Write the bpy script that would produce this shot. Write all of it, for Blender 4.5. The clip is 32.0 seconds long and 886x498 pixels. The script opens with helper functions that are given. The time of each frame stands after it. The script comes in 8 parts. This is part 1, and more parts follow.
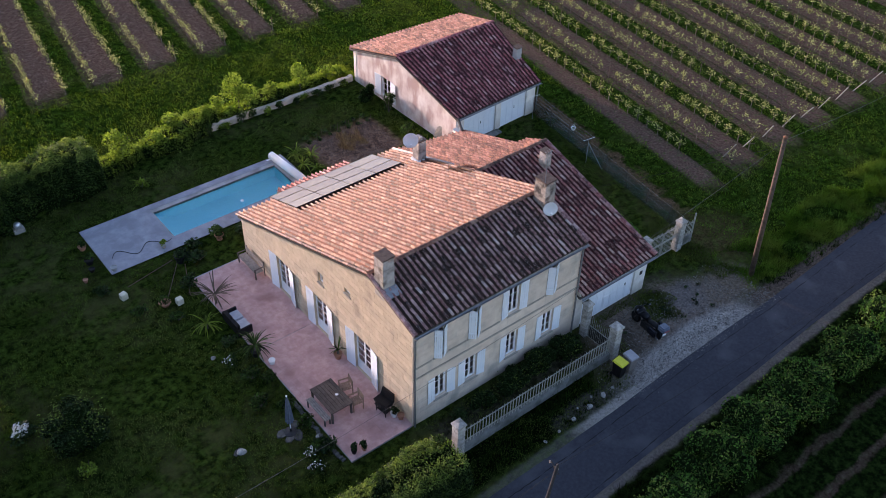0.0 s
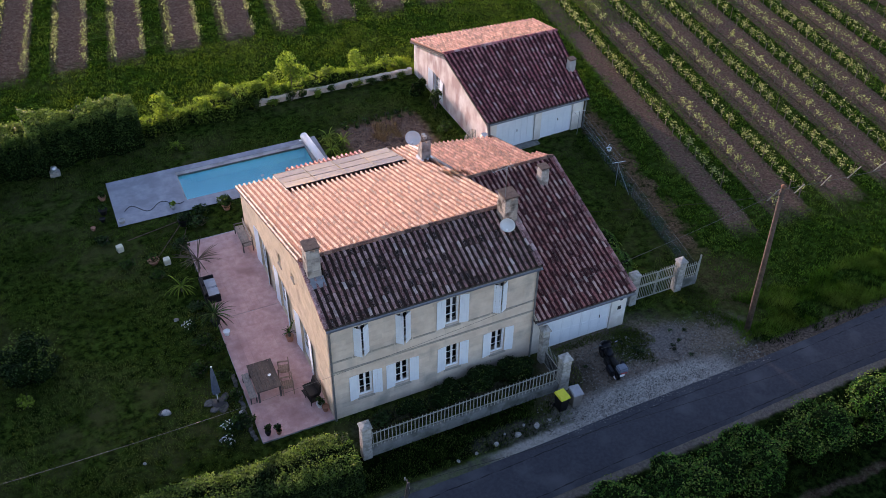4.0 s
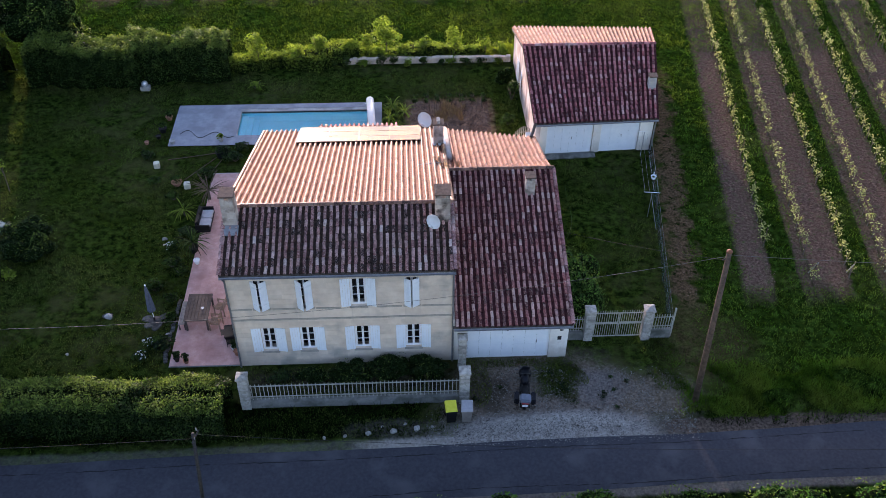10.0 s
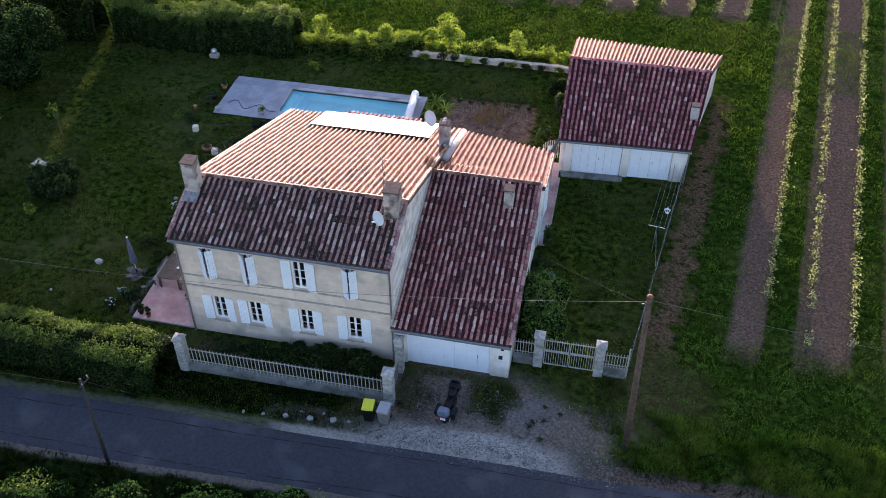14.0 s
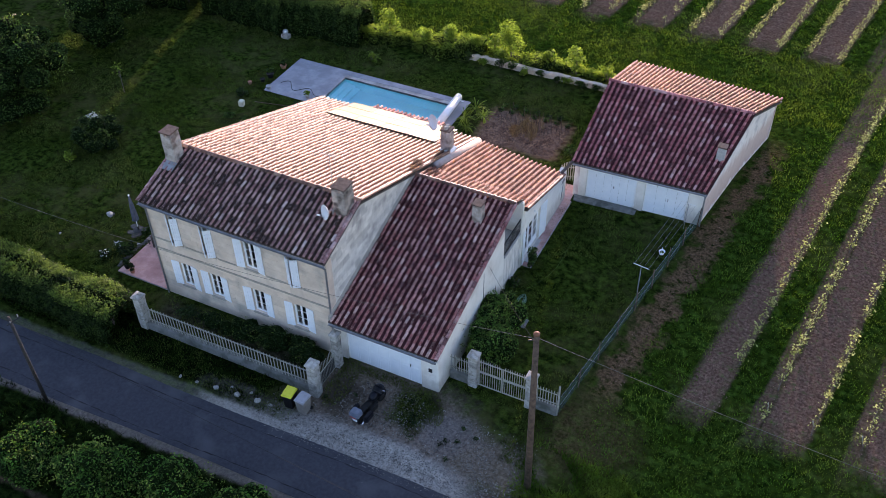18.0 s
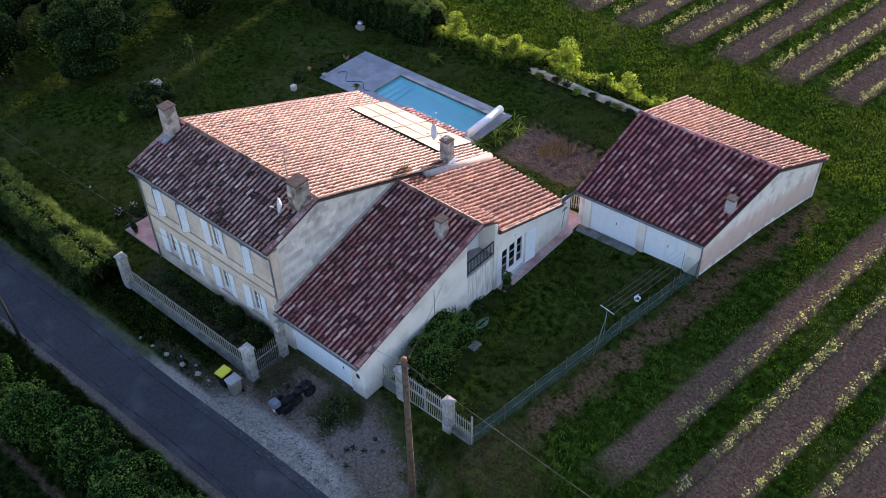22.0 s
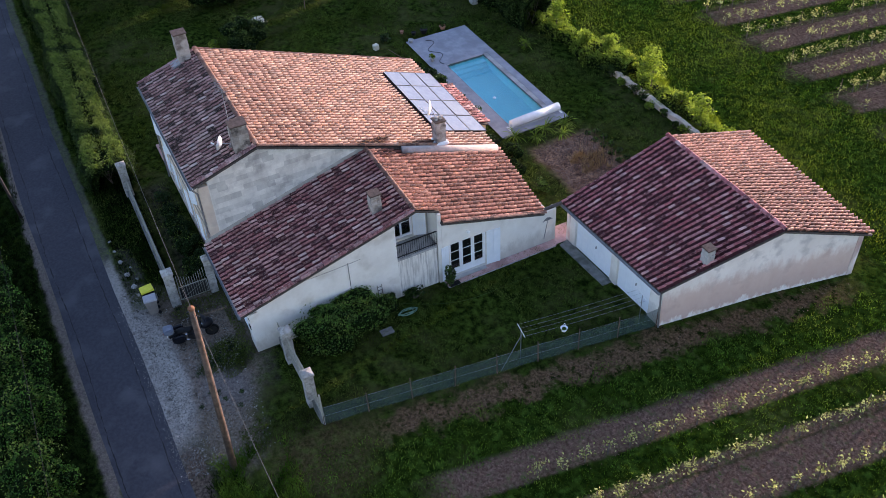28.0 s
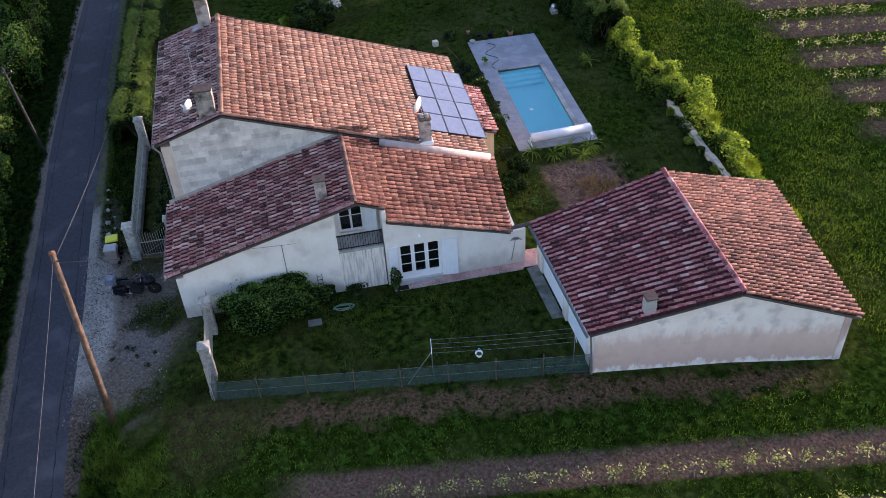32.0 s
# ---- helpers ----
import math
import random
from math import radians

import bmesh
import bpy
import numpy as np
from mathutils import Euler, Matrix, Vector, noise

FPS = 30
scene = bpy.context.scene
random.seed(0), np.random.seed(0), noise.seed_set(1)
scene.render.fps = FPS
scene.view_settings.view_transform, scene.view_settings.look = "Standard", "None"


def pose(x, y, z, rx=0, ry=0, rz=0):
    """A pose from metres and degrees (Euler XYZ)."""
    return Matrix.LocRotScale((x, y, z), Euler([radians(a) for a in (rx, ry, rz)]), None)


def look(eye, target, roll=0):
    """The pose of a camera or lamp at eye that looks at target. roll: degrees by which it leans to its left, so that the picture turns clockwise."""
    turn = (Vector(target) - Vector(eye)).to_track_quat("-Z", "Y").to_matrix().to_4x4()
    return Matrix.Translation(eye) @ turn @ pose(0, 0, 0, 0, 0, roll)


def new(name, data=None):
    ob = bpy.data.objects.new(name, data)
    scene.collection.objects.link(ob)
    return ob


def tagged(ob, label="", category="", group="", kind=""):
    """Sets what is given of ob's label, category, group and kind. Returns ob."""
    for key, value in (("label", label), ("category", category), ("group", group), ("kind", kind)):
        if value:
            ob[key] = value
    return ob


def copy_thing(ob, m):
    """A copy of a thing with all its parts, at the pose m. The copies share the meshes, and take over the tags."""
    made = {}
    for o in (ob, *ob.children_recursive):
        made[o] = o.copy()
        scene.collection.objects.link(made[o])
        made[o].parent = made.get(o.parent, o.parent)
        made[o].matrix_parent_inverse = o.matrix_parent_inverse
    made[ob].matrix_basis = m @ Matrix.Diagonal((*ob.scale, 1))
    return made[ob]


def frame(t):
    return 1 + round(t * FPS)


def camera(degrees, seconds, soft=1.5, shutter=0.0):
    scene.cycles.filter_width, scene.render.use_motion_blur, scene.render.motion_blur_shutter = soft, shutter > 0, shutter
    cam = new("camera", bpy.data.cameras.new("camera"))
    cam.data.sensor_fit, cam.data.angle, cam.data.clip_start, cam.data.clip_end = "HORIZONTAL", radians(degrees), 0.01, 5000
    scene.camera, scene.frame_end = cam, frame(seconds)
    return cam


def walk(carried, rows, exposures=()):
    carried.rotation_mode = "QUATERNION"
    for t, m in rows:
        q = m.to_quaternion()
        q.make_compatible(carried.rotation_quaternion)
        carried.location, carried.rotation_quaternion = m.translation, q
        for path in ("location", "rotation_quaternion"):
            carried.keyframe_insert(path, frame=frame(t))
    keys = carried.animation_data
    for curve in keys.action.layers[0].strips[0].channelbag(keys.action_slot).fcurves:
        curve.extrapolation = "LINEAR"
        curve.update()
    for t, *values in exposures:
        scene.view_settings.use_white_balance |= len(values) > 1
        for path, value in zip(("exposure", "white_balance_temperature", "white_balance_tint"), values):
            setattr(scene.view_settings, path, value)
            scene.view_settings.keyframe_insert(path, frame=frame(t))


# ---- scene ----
cam = camera(51.00, 32.0, soft=0.6)
# seconds, place in metres, turn in degrees
PATH = [
    (0, -16.291, -21.471, 32.870, 50.173, -1.157, -38.634),
    (0.5, -15.196, -22.184, 32.832, 50.152, -1.040, -36.935),
    (1, -14.088, -22.864, 32.800, 50.064, -1.006, -35.252),
    (1.5, -12.968, -23.512, 32.775, 49.983, -1.000, -33.643),
    (2, -11.835, -24.128, 32.757, 49.959, -0.965, -32.110),
    (2.5, -10.690, -24.712, 32.745, 49.939, -0.858, -30.359),
    (3, -9.532, -25.264, 32.740, 49.925, -0.837, -28.419),
    (3.5, -8.362, -25.783, 32.741, 49.932, -0.852, -26.396),
    (4, -7.179, -26.270, 32.749, 49.881, -0.835, -24.515),
    (4.5, -5.984, -26.725, 32.764, 49.772, -0.850, -22.679),
    (5, -4.777, -27.145, 32.782, 49.646, -0.877, -20.890),
    (5.5, -3.557, -27.531, 32.803, 49.541, -0.897, -19.148),
    (6, -2.326, -27.878, 32.825, 49.411, -1.008, -17.554),
    (6.5, -1.084, -28.187, 32.844, 49.358, -0.974, -15.848),
    (7, 0.171, -28.456, 32.858, 49.299, -0.932, -13.996),
    (7.5, 1.436, -28.682, 32.867, 49.216, -0.852, -12.089),
    (8, 2.712, -28.864, 32.866, 49.088, -0.746, -10.248),
    (8.5, 3.998, -29.001, 32.855, 48.936, -0.678, -8.386),
    (9, 5.293, -29.093, 32.835, 48.760, -0.629, -6.546),
    (9.5, 6.593, -29.142, 32.808, 48.606, -0.480, -4.618),
    (10, 7.895, -29.148, 32.776, 48.497, -0.401, -2.574),
    (10.5, 9.198, -29.113, 32.739, 48.416, -0.318, -0.688),
    (11, 10.497, -29.037, 32.701, 48.356, -0.266, 1.219),
    (11.5, 11.791, -28.922, 32.663, 48.318, -0.188, 3.121),
    (12, 13.077, -28.769, 32.626, 48.313, -0.113, 4.986),
    (12.5, 14.353, -28.578, 32.593, 48.344, -0.042, 6.785),
    (13, 15.617, -28.350, 32.564, 48.370, 0.004, 8.517),
    (13.5, 16.870, -28.084, 32.539, 48.395, 0.071, 10.204),
    (14, 18.111, -27.781, 32.519, 48.427, 0.107, 11.937),
    (14.5, 19.340, -27.439, 32.504, 48.455, 0.188, 13.623),
    (15, 20.557, -27.059, 32.494, 48.479, 0.241, 15.348),
    (15.5, 21.761, -26.641, 32.491, 48.492, 0.284, 17.112),
    (16, 22.953, -26.184, 32.494, 48.493, 0.329, 18.907),
    (16.5, 24.131, -25.688, 32.503, 48.477, 0.387, 20.723),
    (17, 25.294, -25.153, 32.520, 48.472, 0.470, 22.572),
    (17.5, 26.441, -24.579, 32.543, 48.427, 0.508, 24.403),
    (18, 27.570, -23.967, 32.572, 48.404, 0.590, 26.193),
    (18.5, 28.679, -23.315, 32.608, 48.390, 0.693, 28.027),
    (19, 29.766, -22.623, 32.650, 48.382, 0.757, 29.870),
    (19.5, 30.830, -21.893, 32.698, 48.370, 0.796, 31.642),
    (20, 31.868, -21.123, 32.752, 48.357, 0.834, 33.402),
    (20.5, 32.881, -20.314, 32.810, 48.342, 0.898, 35.201),
    (21, 33.866, -19.467, 32.868, 48.308, 0.966, 37.014),
    (21.5, 34.825, -18.584, 32.919, 48.261, 1.066, 38.800),
    (22, 35.757, -17.666, 32.957, 48.227, 1.163, 40.577),
    (22.5, 36.662, -16.716, 32.974, 48.211, 1.259, 42.350),
    (23, 37.540, -15.735, 32.965, 48.236, 1.335, 44.175),
    (23.5, 38.390, -14.724, 32.924, 48.282, 1.455, 45.954),
    (24, 39.214, -13.685, 32.843, 48.370, 1.550, 47.697),
    (24.5, 40.010, -12.621, 32.719, 48.420, 1.639, 49.463),
    (25, 40.776, -11.529, 32.555, 48.400, 1.727, 51.308),
    (25.5, 41.510, -10.411, 32.358, 48.344, 1.921, 53.100),
    (26, 42.209, -9.266, 32.132, 48.231, 2.026, 54.980),
    (26.5, 42.870, -8.093, 31.883, 48.018, 2.109, 56.956),
    (27, 43.490, -6.893, 31.618, 47.873, 2.189, 58.935),
    (27.5, 44.068, -5.664, 31.342, 47.960, 2.286, 60.823),
    (28, 44.599, -4.406, 31.061, 48.177, 2.310, 62.659),
    (28.5, 45.083, -3.119, 30.780, 48.430, 2.486, 64.433),
    (29, 45.519, -1.803, 30.500, 48.735, 2.625, 66.259),
    (29.5, 45.906, -0.459, 30.221, 49.045, 2.718, 68.064),
    (30, 46.245, 0.915, 29.942, 49.285, 2.747, 69.958),
    (30.5, 46.535, 2.318, 29.664, 49.381, 2.728, 72.093),
    (31, 46.777, 3.750, 29.387, 49.361, 2.744, 74.358),
    (31.5, 46.971, 5.211, 29.110, 49.426, 2.808, 76.504),
    (32, 47.116, 6.701, 28.835, 49.759, 2.774, 78.528),
]
EXPOSURES = [(0.0, 1.96, 6050, 32), (8.0, 2.10, 6050, 32), (13.5, 2.34, 6050, 32), (20.0, 2.26, 6050, 32), (32.0, 2.22, 6050, 32)]
walk(cam, [(t, pose(x, y, z, rx, ry, rz)) for t, x, y, z, rx, ry, rz in PATH], EXPOSURES)

# ---- light: low evening sun behind the house, clear sky ----
SUN_AZ, SUN_EL = 13.0, 5.0
sun_dir = Vector((-math.sin(radians(SUN_AZ)) * math.cos(radians(SUN_EL)), math.cos(radians(SUN_AZ)) * math.cos(radians(SUN_EL)), math.sin(radians(SUN_EL))))
world = bpy.data.worlds.new("evening_sky")
scene.world = world
world.use_nodes = True
wn = world.node_tree
sky = wn.nodes.new("ShaderNodeTexSky")
sky.sky_type, sky.sun_disc = "NISHITA", False
sky.sun_elevation, sky.sun_rotation = radians(SUN_EL), radians(-SUN_AZ)
sky.altitude, sky.air_density, sky.dust_density, sky.ozone_density = 50, 1.0, 1.0, 1.5
wn.links.new(sky.outputs[0], wn.nodes["Background"].inputs[0])
wn.nodes["Background"].inputs[1].default_value = 0.15
sun = new("sun", bpy.data.lights.new("sun", "SUN"))
sun.data.energy, sun.data.angle, sun.data.color = 2.0, radians(0.8), (1.0, 0.85, 0.70)
sun.matrix_world = look(sun_dir * 60, (0, 0, 0))


# ---- materials ----
def mat(name, c1, c2, scale=4.0, rough=0.85, bump=0.3, bscale=40.0, c3=None, s3=1.0, t3=0.55, w3=0.08, streak=1.0, metal=0.0, spec=0.4, rnd=0.0, bdist=0.01, trans=0.0):
    """Procedural surface: two tones by noise, an optional third in patches, fine relief, and variation from piece to piece."""
    m = bpy.data.materials.new(name)
    m.use_nodes = True
    nt = m.node_tree
    N, L = nt.nodes, nt.links
    b = N["Principled BSDF"]
    b.inputs["Roughness"].default_value, b.inputs["Metallic"].default_value = rough, metal
    b.inputs["Specular IOR Level"].default_value = spec
    g = N.new("ShaderNodeNewGeometry")
    n1 = N.new("ShaderNodeTexNoise")
    n1.inputs["Scale"].default_value, n1.inputs["Detail"].default_value, n1.inputs["Roughness"].default_value = scale, 6, 0.65
    L.new(g.outputs["Position"], n1.inputs["Vector"])
    ramp = N.new("ShaderNodeValToRGB")
    ramp.color_ramp.elements[0].position, ramp.color_ramp.elements[1].position = 0.35, 0.65
    ramp.color_ramp.elements[0].color, ramp.color_ramp.elements[1].color = (*c1, 1), (*c2, 1)
    L.new(n1.outputs["Fac"], ramp.inputs["Fac"])
    col = ramp.outputs["Color"]
    if c3:
        n3 = N.new("ShaderNodeTexNoise")
        n3.inputs["Scale"].default_value, n3.inputs["Detail"].default_value = s3, 5
        if streak != 1.0:
            mp = N.new("ShaderNodeMapping")
            mp.inputs["Scale"].default_value = (1, 1, streak)
            L.new(g.outputs["Position"], mp.inputs["Vector"])
            L.new(mp.outputs["Vector"], n3.inputs["Vector"])
        else:
            L.new(g.outputs["Position"], n3.inputs["Vector"])
        r3 = N.new("ShaderNodeValToRGB")
        r3.color_ramp.elements[0].position, r3.color_ramp.elements[1].position = t3 - w3, t3 + w3
        L.new(n3.outputs["Fac"], r3.inputs["Fac"])
        mx = N.new("ShaderNodeMix")
        mx.data_type = "RGBA"
        L.new(r3.outputs["Color"], mx.inputs["Factor"])
        L.new(col, mx.inputs["A"])
        mx.inputs["B"].default_value = (*c3, 1)
        col = mx.outputs["Result"]
    if rnd:
        oi = N.new("ShaderNodeObjectInfo")
        add = N.new("ShaderNodeMath")
        add.operation = "ADD"
        L.new(oi.outputs["Random"], add.inputs[0])
        L.new(g.outputs["Random Per Island"], add.inputs[1])
        fr = N.new("ShaderNodeMath")
        fr.operation = "FRACT"
        L.new(add.outputs[0], fr.inputs[0])
        mr = N.new("ShaderNodeMapRange")
        mr.inputs["To Min"].default_value, mr.inputs["To Max"].default_value = 1 - rnd, 1 + rnd
        L.new(fr.outputs[0], mr.inputs["Value"])
        hs = N.new("ShaderNodeHueSaturation")
        L.new(mr.outputs["Result"], hs.inputs["Value"])
        L.new(col, hs.inputs["Color"])
        col = hs.outputs["Color"]
    L.new(col, b.inputs["Base Color"])
    if bump:
        n2 = N.new("ShaderNodeTexNoise")
        n2.inputs["Scale"].default_value, n2.inputs["Detail"].default_value = bscale, 5
        L.new(g.outputs["Position"], n2.inputs["Vector"])
        bp = N.new("ShaderNodeBump")
        bp.inputs["Strength"].default_value, bp.inputs["Distance"].default_value = bump, bdist
        L.new(n2.outputs["Fac"], bp.inputs["Height"])
        L.new(bp.outputs["Normal"], b.inputs["Normal"])
    if trans:
        tr = N.new("ShaderNodeBsdfTranslucent")
        mg = N.new("ShaderNodeHueSaturation")
        mg.inputs["Saturation"].default_value, mg.inputs["Value"].default_value = 1.1, 1.5
        L.new(col, mg.inputs["Color"])
        L.new(mg.outputs["Color"], tr.inputs["Color"])
        ms = N.new("ShaderNodeMixShader")
        ms.inputs[0].default_value = trans
        L.new(b.outputs[0], ms.inputs[1])
        L.new(tr.outputs[0], ms.inputs[2])
        L.new(ms.outputs[0], N["Material Output"].inputs["Surface"])
    return m


STONE = mat("limestone", (0.60, 0.485, 0.385), (0.71, 0.60, 0.49), 1.6, 0.92, 0.4, 30, (0.42, 0.37, 0.31), 0.7, 0.64, rnd=0.07)
STONE_G = mat("grey_rough_limestone", (0.54, 0.51, 0.46), (0.70, 0.67, 0.61), 1.9, 0.94, 0.5, 26, (0.40, 0.37, 0.34), 1.2, 0.62, rnd=0.2)
STONE_W = mat("ochre_limestone", (0.50, 0.40, 0.28), (0.60, 0.49, 0.35), 2.2, 0.93, 0.5, 26, (0.35, 0.27, 0.20), 1.1, 0.64, rnd=0.09)
RENDER_W = mat("pale_wall_render", (0.74, 0.70, 0.645), (0.83, 0.795, 0.745), 1.1, 0.9, 0.25, 35, (0.58, 0.53, 0.47), 0.8, 0.64)
RENDER_S = mat("streaked_wall_render", (0.68, 0.64, 0.59), (0.80, 0.76, 0.71), 1.6, 0.9, 0.25, 35, (0.36, 0.33, 0.30), 11.0, 0.58, 0.14, streak=0.09)
RENDER_P = mat("stained_pink_render", (0.60, 0.49, 0.45), (0.78, 0.72, 0.68), 0.8, 0.92, 0.3, 30, (0.46, 0.33, 0.30), 1.3, 0.54, streak=0.45)
RENDER_Q = mat("blotched_pink_render", (0.76, 0.69, 0.64), (0.86, 0.80, 0.75), 0.9, 0.92, 0.3, 30, (0.60, 0.55, 0.52), 1.6, 0.62, 0.08)


def damp_band(m, low, high, tint, most, seed=0.0):
    """A ragged stain between two heights, with runs of bare pale render along its foot."""
    N, L = m.node_tree.nodes, m.node_tree.links
    b = N["Principled BSDF"]
    src = b.inputs["Base Color"].links[0].from_socket
    g = N.new("ShaderNodeNewGeometry")
    sep = N.new("ShaderNodeSeparateXYZ")
    L.new(g.outputs["Position"], sep.inputs[0])
    mp = N.new("ShaderNodeMapping")
    mp.inputs["Location"].default_value, mp.inputs["Scale"].default_value = (seed, 0, 0), (1, 1, 0.45)
    L.new(g.outputs["Position"], mp.inputs["Vector"])
    n = N.new("ShaderNodeTexNoise")
    n.inputs["Scale"].default_value, n.inputs["Detail"].default_value, n.inputs["Roughness"].default_value = 2.2, 7, 0.68
    L.new(mp.outputs["Vector"], n.inputs["Vector"])
    ad = N.new("ShaderNodeMath")
    ad.operation = "MULTIPLY_ADD"
    ad.inputs[1].default_value = 1.9
    L.new(n.outputs["Fac"], ad.inputs[0])
    L.new(sep.outputs["Z"], ad.inputs[2])
    ramp = N.new("ShaderNodeValToRGB")
    e = ramp.color_ramp.elements
    lo, hi = (low + 0.95) / 4, (high + 0.95) / 4
    e[0].position, e[0].color = max(0.0, lo - 0.035), (0, 0, 0, 1)
    e[1].position, e[1].color = min(1.0, hi + 0.16), (0, 0, 0, 1)
    for p, v in ((lo + 0.03, most), (hi, most * 0.75)):
        q = e.new(p)
        q.color = (v, v, v, 1)
    dv = N.new("ShaderNodeMath")
    dv.operation = "DIVIDE"
    dv.inputs[1].default_value = 4.0
    L.new(ad.outputs[0], dv.inputs[0])
    L.new(dv.outputs[0], ramp.inputs["Fac"])
    mx = N.new("ShaderNodeMix")
    mx.data_type = "RGBA"
    L.new(ramp.outputs["Color"], mx.inputs["Factor"])
    L.new(src, mx.inputs["A"])
    mx.inputs["B"].default_value = (*tint, 1)
    L.new(mx.outputs["Result"], b.inputs["Base Color"])
    return m


damp_band(RENDER_Q, 0.20, 1.50, (0.53, 0.345, 0.285), 0.82)
damp_band(RENDER_W, -0.25, 0.35, (0.42, 0.37, 0.32), 0.7, 3.0)
TRIM = mat("string_course_stone", (0.30, 0.27, 0.23), (0.42, 0.38, 0.32), 3, 0.9, 0.4, 40)
SHUT = mat("white_blue_paint", (0.76, 0.80, 0.85), (0.82, 0.85, 0.89), 3, 0.55, 0.1, 60)
FRAME = mat("white_frame_paint", (0.80, 0.81, 0.82), (0.85, 0.85, 0.86), 5, 0.5, 0.05, 60)
# near-black that paints unlit rooms; pot soil and floor slab use it too
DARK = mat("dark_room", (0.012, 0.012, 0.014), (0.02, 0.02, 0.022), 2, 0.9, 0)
WOOD_D = mat("weathered_dark_wood", (0.055, 0.045, 0.04), (0.11, 0.09, 0.08), 8, 0.8, 0.4, 60)
METAL_D = mat("dark_iron", (0.03, 0.03, 0.032), (0.05, 0.05, 0.05), 9, 0.5, 0.1, 60, metal=0.6)
ZINC = mat("zinc_gutter", (0.25, 0.25, 0.26), (0.36, 0.36, 0.37), 5, 0.5, 0.1, 60, metal=0.7)
CONC = mat("grey_concrete", (0.33, 0.32, 0.31), (0.45, 0.44, 0.42), 2, 0.9, 0.4, 40, (0.24, 0.23, 0.22), 0.8, 0.6)
PILLAR = mat("pale_cut_stone", (0.31, 0.295, 0.27), (0.44, 0.42, 0.385), 5, 0.9, 0.4, 40, (0.25, 0.235, 0.21), 6.0, 0.56, rnd=0.16)
CHIM = mat("sooty_chimney_stone", (0.24, 0.205, 0.175), (0.40, 0.35, 0.305), 3.5, 0.92, 0.5, 40, (0.09, 0.075, 0.065), 2.6, 0.55, rnd=0.25)
CHIM_CAP = mat("rusty_brown_slab", (0.075, 0.050, 0.040), (0.14, 0.095, 0.075), 6, 0.9, 0.4, 50)
LOWWALL = mat("mossy_low_wall", (0.13, 0.13, 0.12), (0.23, 0.23, 0.215), 2.5, 0.95, 0.5, 40, (0.09, 0.095, 0.08), 1.6, 0.58)
FENCE_P = mat("chalky_fence_paint", (0.26, 0.255, 0.22), (0.37, 0.365, 0.32), 6, 0.7, 0.1, 60)


